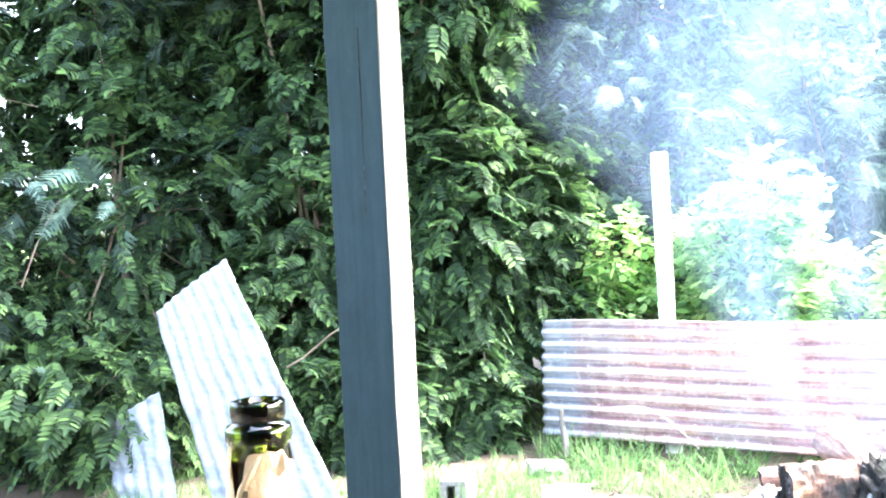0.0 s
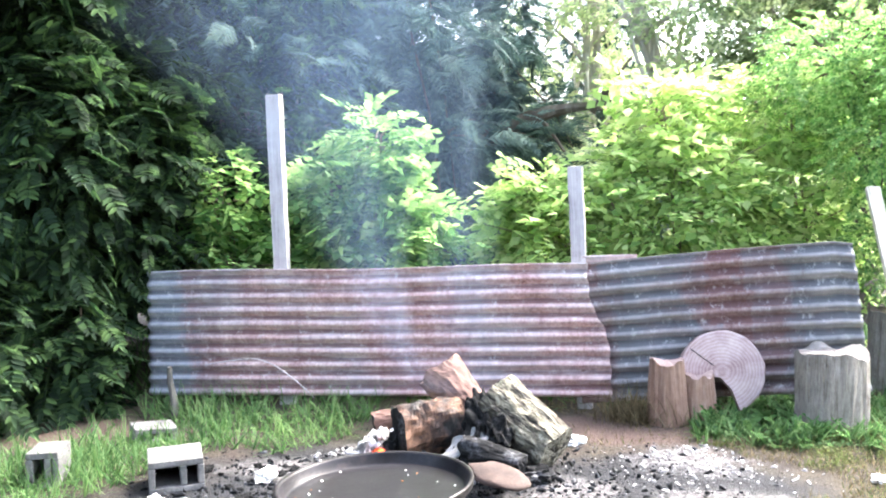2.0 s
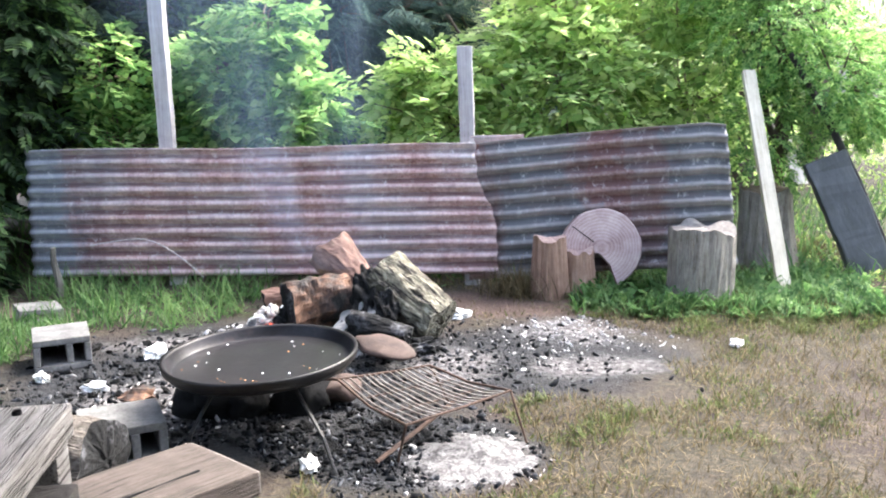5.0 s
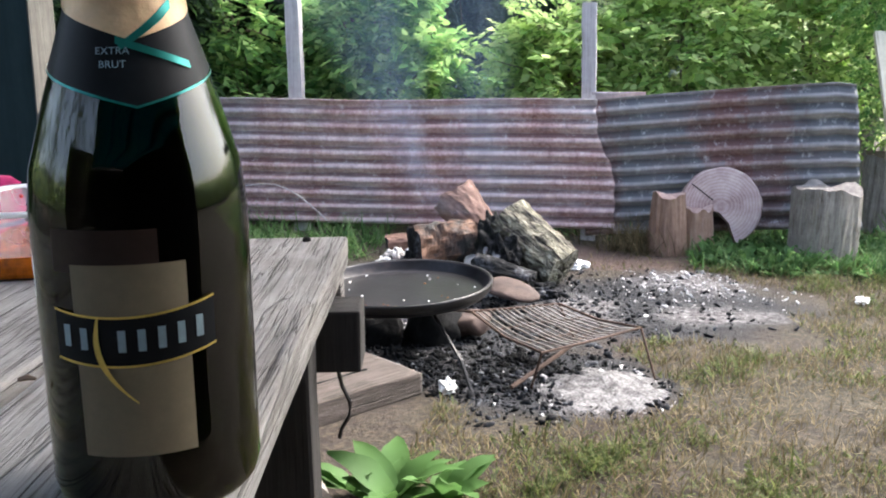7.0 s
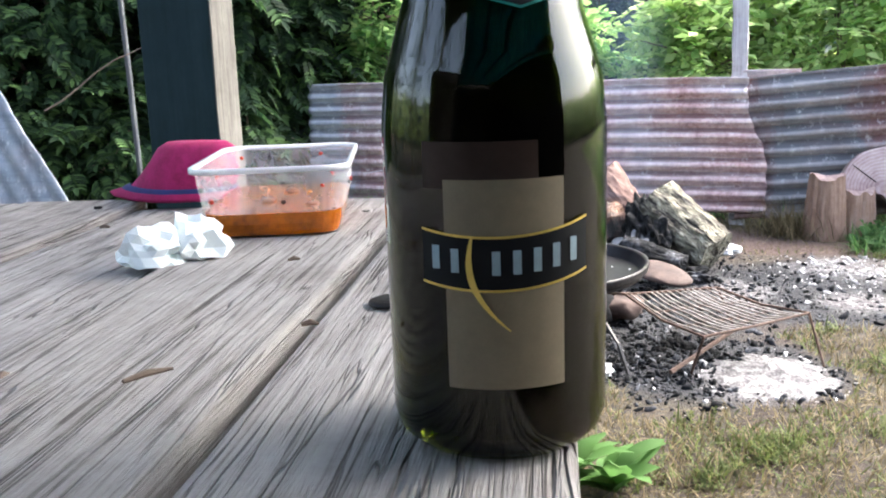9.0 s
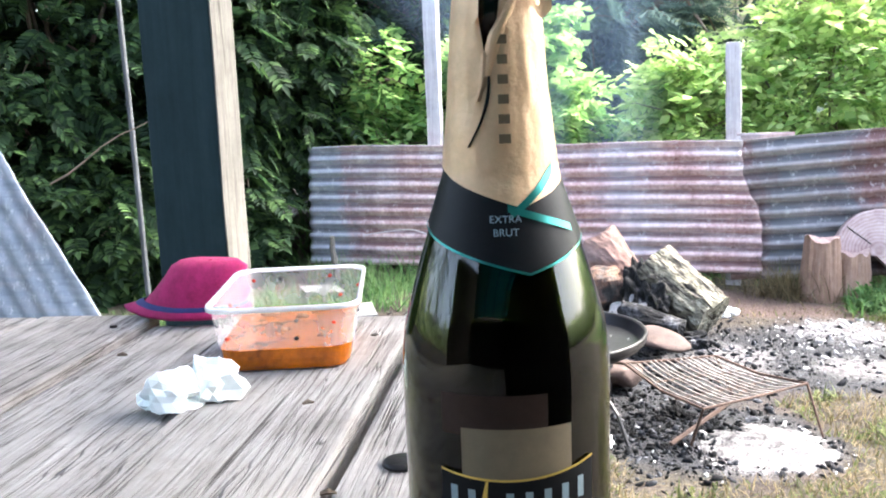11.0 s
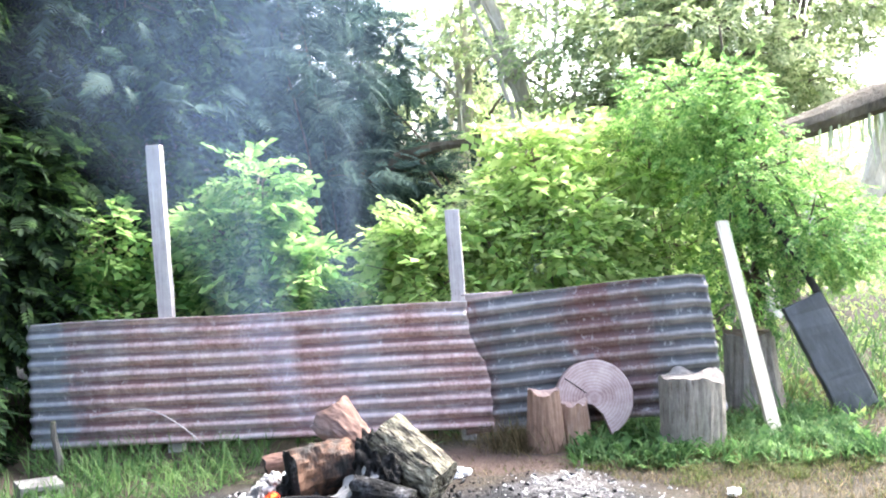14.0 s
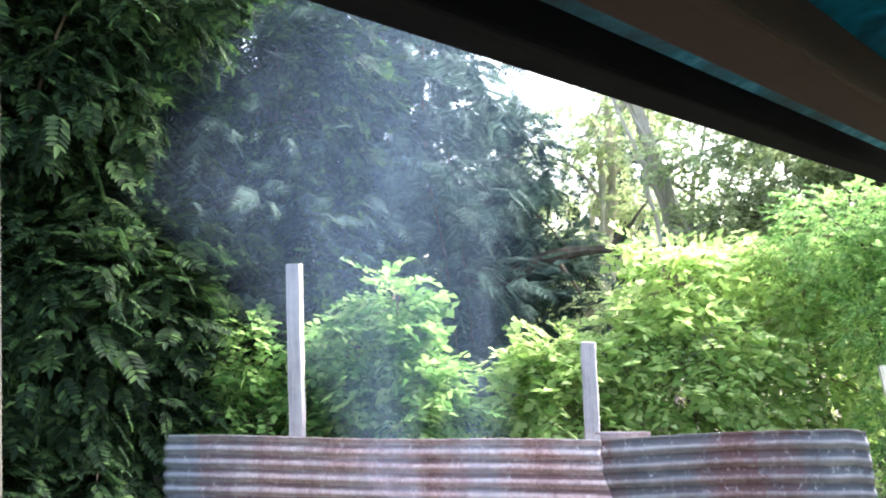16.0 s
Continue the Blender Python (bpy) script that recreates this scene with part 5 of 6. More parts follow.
def table():
    ob = thing("plank_table", "rough outdoor table of grey weathered planks with dark legs", "table", TABLE)
    edges = [0.0, -0.151, -0.305, -0.460, -0.612, -0.765, -0.917]
    for i, (a, b) in enumerate(zip(edges, edges[1:])):
        gap = (0, 0.008, 0.004, 0.003, 0.005, 0.004)[i]
        dz = (0.0, 0.003, -0.004, 0.001, -0.002, 0.002)[i]
        bm = block(b + 0.0035, -1.85 + 0.02 * (i % 3), TZ - 0.03 + dz, a - gap, (0.0, 0.008, 0.006, 0.036, 0.042, 0.062)[i], TZ + dz, 0.004, 26, 0.0016, i * 3.7)
        part("plank", bm, GREY_WOOD, ob)
    part("end_cleat", block(-0.90, -0.045, TZ - 0.078, -0.004, -0.008, TZ - 0.031, 0.003, 8, 0.002, 1.0), GREY_WOOD, ob)
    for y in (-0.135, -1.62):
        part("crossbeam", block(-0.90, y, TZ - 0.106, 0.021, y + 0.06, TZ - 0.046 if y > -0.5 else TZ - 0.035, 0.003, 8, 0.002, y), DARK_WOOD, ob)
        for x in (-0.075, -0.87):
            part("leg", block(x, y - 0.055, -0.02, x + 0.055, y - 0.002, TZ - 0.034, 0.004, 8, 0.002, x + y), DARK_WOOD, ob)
    g = np.random.default_rng(3)
    for i in range(9):
        x, y = -0.04 - 0.15 * (i % 6), (-0.025, -0.075, -1.6)[i % 3]
        nail = part("nail_head", lathe([(0, TZ + 0.004), (0.004, TZ + 0.004), (0.0045, TZ + 0.001), (0.0045, TZ - 0.004)], 10), IRON, ob)
        nail.location = (x, y, 0)
    return ob


table()
wire = [(0.392, 0.742, 0.696), (0.395, 0.746, 0.672), (0.402, 0.749, 0.655), (0.401, 0.748, 0.640), (0.393, 0.746, 0.628), (0.391, 0.745, 0.618)]
tagged(part("dangling_wire", tube(wire, 0.0022, 6), IRON), "thin black wire hanging from the table's crossbeam", "wire")


# ---------------------------------------------------------------- bottle
BX, BY = 0.466, 0.277
FACE = -69.5


def glass_green():
    m, nt, bsdf, vec = start("green_bottle_glass")
    bsdf.inputs["Base Color"].default_value = (0.042, 0.055, 0.004, 1)
    bsdf.inputs["Transmission Weight"].default_value = 1.0
    bsdf.inputs["IOR"].default_value = 1.47
    n = noisy(nt, vec, 30, 3)
    nt.links.new(calc(nt, "ADD", calc(nt, "MULTIPLY", n, 0.06), 0.01), bsdf.inputs["Roughness"])
    return m


def simple(name, colour, rough, metal=0.0, var=0.25, scale=60, bump=0.1):
    lo, hi = tuple(c * (1 - var) for c in colour), tuple(min(1, c * (1 + var)) for c in colour)
    return plain(name, [(0.3, lo), (0.7, hi)], scale, rough, metal, bump, scale * 6, dist=0.0006)


GLASS = glass_green()
FOIL = simple("gold_foil", (0.68, 0.45, 0.26), 0.45, 0.25, 0.2, 50, 0.9)
BLACK_LABEL = simple("black_label", (0.008, 0.009, 0.011), 0.5)
TAN_LABEL = simple("tan_label", (0.19, 0.15, 0.096), 0.65, 0.0, 0.12, 200)
BROWN_LABEL = simple("brown_label", (0.035, 0.022, 0.018), 0.5)
GOLD_INK = simple("gold_ink", (0.75, 0.55, 0.14), 0.35, 0.6)
SILVER_INK = simple("silver_ink", (0.27, 0.37, 0.43), 0.4, 0.2)
for dull in (BLACK_LABEL, BROWN_LABEL, SOOT, TARRED, STAINED, COALS, BURNT, PAN_SKIN):
    dull.node_tree.nodes["Principled BSDF"].inputs["Specular IOR Level"].default_value = 0.15
DULL_GOLD = simple("dull_gold", (0.16, 0.12, 0.07), 0.5, 0.2)
TEAL_FOIL = simple("teal_foil", (0.02, 0.20, 0.17), 0.3, 0.6)


def bottle_radius(z):
    prof = [(0.0, 0.030), (0.004, 0.0335), (0.010, 0.035), (0.105, 0.0352), (0.120, 0.0338), (0.143, 0.0275), (0.158, 0.0228), (0.172, 0.0183), (0.200, 0.0150), (0.222, 0.0136), (0.236, 0.0122), (0.256, 0.0118)]
    for (z0, r0), (z1, r1) in zip(prof, prof[1:]):
        if z <= z1:
            t = (z - z0) / (z1 - z0)
            t = t * t * (3 - 2 * t) if z1 < 0.13 else t
            return r0 + (r1 - r0) * t
    return prof[-1][1]


def wrap(a0, a1, low, high, off, na=28, nz=10, thick=0.0002):
    """A curved patch on the bottle between two angles (degrees from the front) and two heights, given as functions."""
    bm = bmesh.new()
    grid = []
    for i in range(na + 1):
        s = i / na
        a = radians(a0 + (a1 - a0) * s + FACE)
        lo, hi = (low(s) if callable(low) else low), (high(s) if callable(high) else high)
        col = []
        for j in range(nz + 1):
            z = lo + (hi - lo) * j / nz
            r = bottle_radius(z) + off
            col.append(bm.verts.new((r * math.cos(a), r * math.sin(a), z)))
        grid.append(col)
    for p, q in zip(grid, grid[1:]):
        for j in range(nz):
            bm.faces.new((p[j], q[j], q[j + 1], p[j + 1]))
    return bm


def curved_word(word, size, angle, z):
    """A printed word bent round the bottle, centred at an angle from the front."""
    cu = bpy.data.curves.new("word", "FONT")
    cu.body, cu.size, cu.align_x, cu.resolution_u = word, size, "CENTER", 3
    tmp = bpy.data.objects.new("word", cu)
    bpy.context.scene.collection.objects.link(tmp)
    me = bpy.data.meshes.new_from_object(tmp.evaluated_get(bpy.context.evaluated_depsgraph_get()))
    bpy.data.objects.remove(tmp)
    bpy.data.curves.remove(cu)
    bm = bmesh.new()
    bm.from_mesh(me)
    bpy.data.meshes.remove(me)
    for v in bm.verts:
        r = bottle_radius(z + v.co.y) + 0.0017
        a = radians(FACE + angle) + v.co.x / r
        v.co = (r * math.cos(a), r * math.sin(a), z + v.co.y)
    return bm


def bottle():
    ob = thing("wine_bottle", "open green sparkling-wine bottle with torn gold foil on the table", "bottle", pose(BX, BY, TZ + 0.0015) @ Matrix.Diagonal((1.245, 1.245, 1.18, 1.0)))
    zs = [0.0, 0.002, 0.004, 0.007, 0.010, 0.03, 0.06, 0.09, 0.105, 0.112, 0.120, 0.128, 0.136, 0.143, 0.15, 0.158, 0.165, 0.172, 0.185, 0.2, 0.215, 0.228, 0.235]
    outer = [(0.0, 0.012), (0.018, 0.006), (0.026, 0.0)] + [(bottle_radius(z), z) for z in zs]
    outer += [(0.0143, 0.2365), (0.0148, 0.239), (0.0148, 0.2425), (0.0140, 0.2445), (0.0116, 0.2455), (0.0116, 0.2475), (0.0122, 0.2485), (0.0122, 0.2545), (0.0115, 0.256)]
    inner = [(0.0088, 0.256), (0.0086, 0.235)] + [(max(0.0086, bottle_radius(z) - 0.0028), z) for z in reversed(zs) if z > 0.005] + [(0.020, 0.011), (0.0, 0.016)]
    part("glass_body", lathe(outer + inner, 64), GLASS, ob, "dark green glass", True)
    part("label_panel", wrap(-29, 29, 0.0258, 0.0912, 0.00035), TAN_LABEL, ob, "tan paper front label", True)
    part("back_label", wrap(118, 242, 0.020, 0.108, 0.0003), BROWN_LABEL, ob, "dark back label seen through the glass", True)
    part("label_shade", wrap(-40, 16, 0.0885, 0.1025, 0.0002), BROWN_LABEL, ob, "dark brown upper label strip", True)
    arch = lambda base: (lambda s: base + 0.0032 * (2 * s - 1) ** 2 + 0.002 * s)
    band = part("name_band", wrap(-41, 43, arch(0.0565), arch(0.0728), 0.0006), BLACK_LABEL, ob, "black name band", True)
    part("band_edge", wrap(-41, 43, arch(0.0560), arch(0.0568), 0.0008, 28, 2), GOLD_INK, band, "gold edge line", True)
    part("band_edge", wrap(-41, 43, arch(0.0725), arch(0.0733), 0.0008, 28, 2), GOLD_INK, band, "gold edge line", True)
    for i in range(8):
        if i == 2:
            continue
        a = -36 + 9.6 * i
        lift = 0.0032 * (a / 42) ** 2 + 0.002 * (a + 41) / 84
        part("letter_bar", wrap(a + 0.8, a + 4.6, 0.0614 + lift, 0.0688 + lift, 0.0010, 4, 3), SILVER_INK, band, "pale lettering bar", True)
    bm = bmesh.new()
    rows = []
    for i in range(13):
        t = i / 12
        z = 0.0738 - 0.029 * t
        a = radians(FACE - 15.5 + 17 * t ** 2.4 - 3 * math.sin(math.pi * t))
        w = 0.0009 * math.sin(math.pi * (0.08 + 0.87 * t)) + 0.00015
        r = bottle_radius(z) + 0.0013
        rows.append([bm.verts.new((r * math.cos(a + s * w / r), r * math.sin(a + s * w / r), z)) for s in (-1, 1)])
    for p, q in zip(rows, rows[1:]):
        bm.faces.new((p[0], p[1], q[1], q[0]))
    part("swoosh", bm, GOLD_INK, ob, "thin gold curved stroke")
    # foil round the neck, torn open at the top
    def torn(s):
        a = s * 360
        gap = max(0, 1 - abs(a - 166) / 15)
        return 0.2335 - 0.024 * gap + 0.003 * noise.noise(Vector((s * 14, 0, 3))) - 0.006 * max(0, math.sin(a * 0.05))
    vee = lambda s: 0.174 - 0.013 * max(0, 1 - abs(s * 360 - 192) / 95)
    skin = wrap(-180, 180, lambda s: vee(s) + 0.0005, torn, 0.0011, 150, 40)
    for v in skin.verts:
        up = max(0.0, min(1.0, (v.co.z - 0.175) / 0.03))
        k = 1 + (0.008 + 0.022 * up) * noise.noise(Vector((v.co.x * 260, v.co.y * 260, v.co.z * 90))) + 0.02 * up
        v.co.x, v.co.y = v.co.x * k, v.co.y * k
    foil = part("neck_foil", skin, FOIL, ob, "crinkled gold foil torn at the mouth", True)
    # the tear that runs on below the notch, and the folded lip beside it
    for name, mat, label, width, lift, (a0, z0), (a1, z1), bow in (
            ("foil_tear", BURNT, "dark line where the foil is torn", 0.00045, 0.0022, (-16, 0.2110), (-36, 0.1815), 9),
            ("foil_fold", FOIL, "pale folded lip of torn foil", 0.0022, 0.0030, (-17, 0.2040), (26, 0.2325), -8),
            ("foil_fold", FOIL, "pale folded lip of torn foil", 0.0013, 0.0028, (-20, 0.2120), (-27, 0.1960), 3)):
        strip, rows = bmesh.new(), []
        for i in range(17):
            t = i / 16
            z = z0 + (z1 - z0) * t
            a = radians(FACE + a0 + (a1 - a0) * t + bow * math.sin(math.pi * t))
            w = width * (0.25 + math.sin(math.pi * (0.1 + 0.8 * t))) * (1 + 0.35 * noise.noise(Vector((t * 7, width * 900, 1))))
            row = []
            for q, rise in ((-1, 0.0), (0, 1.0), (1, 0.0)):
                r = bottle_radius(z) + 0.0012 + (lift - 0.0012) * rise
                row.append(strip.verts.new((r * math.cos(a + q * w / r), r * math.sin(a + q * w / r), z + 0.35 * q * w)))
            rows.append(row)
        for p, q in zip(rows, rows[1:]):
            strip.faces.new((p[0], p[1], q[1], q[0]))
            strip.faces.new((p[1], p[2], q[2], q[1]))
        part(name, strip, mat, foil, label, True)
    for a0, a1, lo, hi, out, bend in ((34, 60, 0.2245, 0.2305, 0.0020, 0.0038), (-46, -24, 0.2230, 0.2365, 0.0016, 0.0014)):
        flap = wrap(a0, a1, lo, lambda s, h=hi: h + 0.003 * math.sin(s * 9), out, 8, 4)
        for v in flap.verts:
            t = (math.degrees(math.atan2(v.co.y, v.co.x)) - FACE - a0 + 540) % 360 - 180
            k = max(0.0, min(1.0, t / (a1 - a0)))
            v.co.x *= 1 + bend * k * k / 0.014
            v.co.y *= 1 + bend * k * k / 0.014
            v.co.z += 0.002 * math.sin(k * 7)
        part("foil_flap", flap, FOIL, foil, "loose torn foil flap", True)
    collar = part("foil_band", wrap(-180, 180, lambda s: vee(s) - 0.020 + 0.004 * abs(s - 0.53), lambda s: vee(s) + 0.001, 0.0008, 90, 6), BLACK_LABEL, ob, "black pointed shoulder band", True)
    part("foil_edge", wrap(-180, 180, lambda s: vee(s) - 0.0208 + 0.004 * abs(s - 0.53), lambda s: vee(s) - 0.0200 + 0.004 * abs(s - 0.53), 0.0011, 90, 1), TEAL_FOIL, collar, "teal edge line", True)
    part("foil_edge", wrap(2, 52, lambda s: 0.158 + 0.014 * s, lambda s: 0.1605 + 0.015 * s, 0.0014, 12, 2), TEAL_FOIL, collar, "teal metallic ribbon edge", True)
    part("foil_edge", wrap(0, 54, lambda s: 0.1605 - 0.008 * s, lambda s: 0.163 - 0.008 * s, 0.0015, 12, 2), TEAL_FOIL, collar, "teal metallic ribbon edge", True)
    for i in range(6):
        z = 0.1825 + i * 0.0064
        part("letter_bar", wrap(-5, 6, z, z + 0.0030, 0.0022, 5, 2), DULL_GOLD, foil, "dull lettering bar on the foil", True)
    for word, z in (("EXTRA", 0.1572), ("BRUT", 0.1530)):
        part("lettering", curved_word(word, 0.0033, -2.0, z), SILVER_INK, collar, "pale printed word on the band")
    return ob


bottle()


# ---------------------------------------------------------------- tub, napkin, hat, small things
def clear_plastic(name="clear_plastic", open_part=0.60):
    m, nt, bsdf, vec = start(name)
    bsdf.inputs["Base Color"].default_value = (0.86, 0.86, 0.88, 1)
    relief(nt, bsdf, noisy(nt, vec, 60, 3), 0.1, 0.001)
    bsdf.inputs["Roughness"].default_value = 0.25
    clear = nt.nodes.new("ShaderNodeBsdfTransparent")
    mix = nt.nodes.new("ShaderNodeMixShader")
    haze = calc(nt, "ADD", calc(nt, "MULTIPLY", noisy(nt, vec, 35, 5), 0.25), open_part)
    nt.links.new(haze, mix.inputs[0])
    nt.links.new(bsdf.outputs[0], mix.inputs[1])
    nt.links.new(clear.outputs[0], mix.inputs[2])
    nt.links.new(mix.outputs[0], nt.nodes["Material Output"].inputs["Surface"])
    return m


def rounded(w, d, r, n=6):
    out = []
    for cx, cy, a0 in ((w / 2 - r, d / 2 - r, 0), (-w / 2 + r, d / 2 - r, 90), (-w / 2 + r, -d / 2 + r, 180), (w / 2 - r, -d / 2 + r, 270)):
        for i in range(n + 1):
            a = radians(a0 + 90 * i / n)
            out.append((cx + r * math.cos(a), cy + r * math.sin(a)))
    return out


def dense(loop, k=3):
    out = []
    for (x0, y0), (x1, y1) in zip(loop, loop[1:] + loop[:1]):
        steps = max(1, int(math.hypot(x1 - x0, y1 - y0) / 0.0025)) if k else 1
        out += [(x0 + (x1 - x0) * i / steps, y0 + (y1 - y0) * i / steps) for i in range(steps)]
    return out


def shell(rows, cap_bottom=True):
    """Skin through loops of equal length."""
    bm = bmesh.new()
    rings = [[bm.verts.new(p) for p in row] for row in rows]
    n = len(rings[0])
    for a, b in zip(rings, rings[1:]):
        for k in range(n):
            bm.faces.new((a[k], a[(k + 1) % n], b[(k + 1) % n], b[k]))
    if cap_bottom:
        bm.faces.new(rings[0][::-1])
    return bm


def tub():
    ob = thing("plastic_tub", "clear ribbed plastic tub with a little orange sauce", "food tub", pose(0.143, 0.684, TZ + 0.002, 0, 0, 22) @ Matrix.Diagonal((1.05, 1.06, 1.20, 1.0)))
    W, D, H = 0.130, 0.185, 0.052
    ref = dense(rounded(W, D, 0.022))

    def row(s, z, rib):
        out = []
        for i, (x, y) in enumerate(ref):
            k = 1 - rib * (0.5 + 0.5 * math.sin(i * 2.1))
            out.append((x * s * k, y * (1 - (1 - s) * W / D) * k, z))
        return out

    part("tub_base", shell([row(0.80, 0.0015, 0), row(0.83, 0.004, 0), row(0.86, 0.010, 0.004), row(0.880, 0.0195, 0.012)]), CLEAR_LOW, ob, "clear base wetted by the sauce", True)
    part("tub_wall", shell([row(0.880, 0.0195, 0.012), row(0.90, 0.032, 0.012), row(0.925, 0.040, 0), row(0.935, H - 0.003, 0)], False), CLEAR, ob, "clear ribbed wall", True)
    part("tub_rim", shell([row(0.935, H - 0.003, 0), row(0.94, H - 0.001, 0), row(0.99, H, 0), row(1.0, H - 0.001, 0), row(1.0, H - 0.004, 0), row(0.985, H - 0.004, 0)], False), RIM, ob, "rolled whitish rim", True)
    sauce = part("sauce", shell([row(0.79, 0.0025, 0), row(0.82, 0.0055, 0), row(0.845, 0.0110, 0), row(0.860, 0.0185, 0)]), SAUCE, ob, "orange oily sauce")
    surf = bmesh.new()
    surf.faces.new([surf.verts.new((p[0], p[1], 0.0185)) for p in row(0.860, 0.0185, 0)])
    part("sauce_top", surf, SAUCE, sauce)
    g = random.Random(5)
    for i in range(14):
        side, t, z = i % 4, g.uniform(-0.4, 0.4), g.uniform(0.024, 0.045)
        s = 0.875 + 0.06 * (z / H)
        p = ((t * W * s, -D / 2 * 0.93, z), (t * W * s, D / 2 * 0.90, z), (W / 2 * 0.90, t * D * 0.9, z), (-W / 2 * 0.90, t * D * 0.9, z))[side]
        c = part("splash", boulder(0.0022, 0.0012, 0.0018, 0.3, 2, i, 1), SAUCE_BIT if i % 3 else BURNT, ob)
        c.location = p
    for i, (x, y, r) in enumerate(((-0.028, 0.045, 0.010), (0.004, 0.030, 0.006), (0.020, 0.058, 0.008), (-0.010, -0.020, 0.007), (0.030, -0.045, 0.006))):
        c = part("food_bit", boulder(r, r * 0.7, r * 0.4, 0.3, 2.2, i * 3.1, 2), FOOD, sauce, "soft morsel floating in the sauce", True)
        c.location = (x, y, 0.0190)
    return ob


CLEAR = clear_plastic()
CLEAR_LOW = clear_plastic("clear_plastic_wet", 0.90)
RIM = simple("rim_plastic", (0.78, 0.78, 0.80), 0.2, 0.0, 0.1, 80)
SAUCE = simple("orange_sauce", (0.40, 0.098, 0.001), 0.10, 0.0, 0.7, 28)
SAUCE_BIT = simple("red_bits", (0.45, 0.03, 0.01), 0.3)
tub()
PAPER = simple("crumpled_paper", (0.82, 0.88, 0.87), 0.9, 0.0, 0.05, 50, 0.3)


def crumple(sx, sy, sz, seed):
    bm = bmesh.new()
    bmesh.ops.create_icosphere(bm, subdivisions=3, radius=1)
    for v in bm.verts:
        n = v.co.copy()
        cell = noise.cell_vector(n * 1.9 + Vector((seed, seed, seed))) - Vector((0.5, 0.5, 0.5))
        f = 1 + 0.42 * noise.noise(n * 1.7 + Vector((seed, 0, 0))) + 0.62 * abs(noise.noise(n * 3.6 + Vector((0, seed, 0)))) - 0.10 * abs(noise.noise(n * 7 + Vector((seed, seed, 0))))
        v.co = Vector((n.x * sx, n.y * sy, max(-0.35, n.z) * sz)) * f + cell * 0.0012
    zmin = min(v.co.z for v in bm.verts)
    for v in bm.verts:
        v.co.z -= zmin
    return bm


nap = crumple(0.025, 0.018, 0.017, 3.0)
join(nap, crumple(0.020, 0.018, 0.019, 8.0), Matrix.Translation((0.027, 0.016, 0)))
napkin = tagged(part("paper_napkin", nap, PAPER, None), "crumpled white paper napkin on the table planks", "napkin")
napkin.matrix_world = pose(0.126, 0.507, TZ + 0.001, 0, 0, 12) @ Matrix.Scale(1.05, 4)

MAGENTA = plain("magenta_fleece", [(0.3, (0.19, 0.004, 0.050)), (0.7, (0.40, 0.012, 0.115))], 50, 0.95, 0, 0.6, 400, dist=0.001)
NAVY = simple("navy_fabric", (0.012, 0.02, 0.10), 0.9)


def hat():
    ob = thing("woollen_hat", "magenta fabric hat with blue trim at the table's edge", "hat", Matrix.Translation((-0.040, 0.80, TZ + 0.004)) @ Matrix.Diagonal((0.70, 0.9, 1.0, 1.0)))
    n = 48

    def ring(rx, ry, z, dx=0.0, wob=0.08, seed=0.0, beak=0.0):
        return [((rx * math.cos(2 * math.pi * k / n)) * (1 + beak * max(0.0, -math.cos(2 * math.pi * k / n)) ** 6) * (1 + wob * noise.noise(Vector((math.cos(2 * math.pi * k / n) * 1.6, math.sin(2 * math.pi * k / n) * 1.6, seed)))) + dx,
                 (ry * math.sin(2 * math.pi * k / n)) * (1 + wob * noise.noise(Vector((math.cos(2 * math.pi * k / n) * 1.6, math.sin(2 * math.pi * k / n) * 1.6, seed + 5)))), z) for k in range(n)]

    part("brim", shell([ring(0.096, 0.056, 0.0, -0.010, beak=0.38), ring(0.099, 0.058, 0.004, -0.010, beak=0.40), ring(0.086, 0.050, 0.011, -0.004, beak=0.25)]), MAGENTA, ob, "", True)
    part("trim", shell([ring(0.0905, 0.053, 0.0085, -0.006, beak=0.31), ring(0.088, 0.0515, 0.0115, -0.005, beak=0.27), ring(0.084, 0.049, 0.0135, -0.003, beak=0.22)], False), NAVY, ob, "navy trim band", True)
    rows = [ring(0.084, 0.048, 0.012, -0.003, beak=0.2), ring(0.079, 0.046, 0.024, 0.004, 0.12, 2, 0.10), ring(0.072, 0.041, 0.040, 0.012, 0.14, 3, 0.04), ring(0.066, 0.034, 0.054, 0.018, 0.16, 4), ring(0.054, 0.020, 0.0605, 0.022, 0.2, 5), ring(0.004, 0.003, 0.0600, 0.024, 0.0, 6)]
    part("crown", shell(rows, False), MAGENTA, ob, "", True)
    return ob


hat()
cap = lathe([(0, 0.003), (0.011, 0.003), (0.0135, 0.002), (0.0142, 0.0), (0, 0.0)], 28)
cap_ob = tagged(part("bottle_cap_disc", cap, IRON, None, "", True), "small round grey metal disc on the table", "metal disc")
cap_ob.location = (0.350, 0.44, TZ + 0.001)
for i, (x, y, a, ln) in enumerate(((0.286, 0.284, 62, 0.026), (0.325, 0.38, 20, 0.010), (0.215, 0.265, 100, 0.008), (0.235, 0.53, 40, 0.009), (-0.01, 0.62, 10, 0.010))):
    o = tagged(part("twig_bit", tube([(-ln / 2, 0, 0), (0, 0.001, 0.001), (ln / 2, 0, 0)], [0.0012, 0.002, 0.0008], 6), TWIG), "tiny brown twig scrap on the table", "twig", "scraps on the table")
    o.matrix_world = pose(x, y, TZ + 0.0035, 0, 0, a)


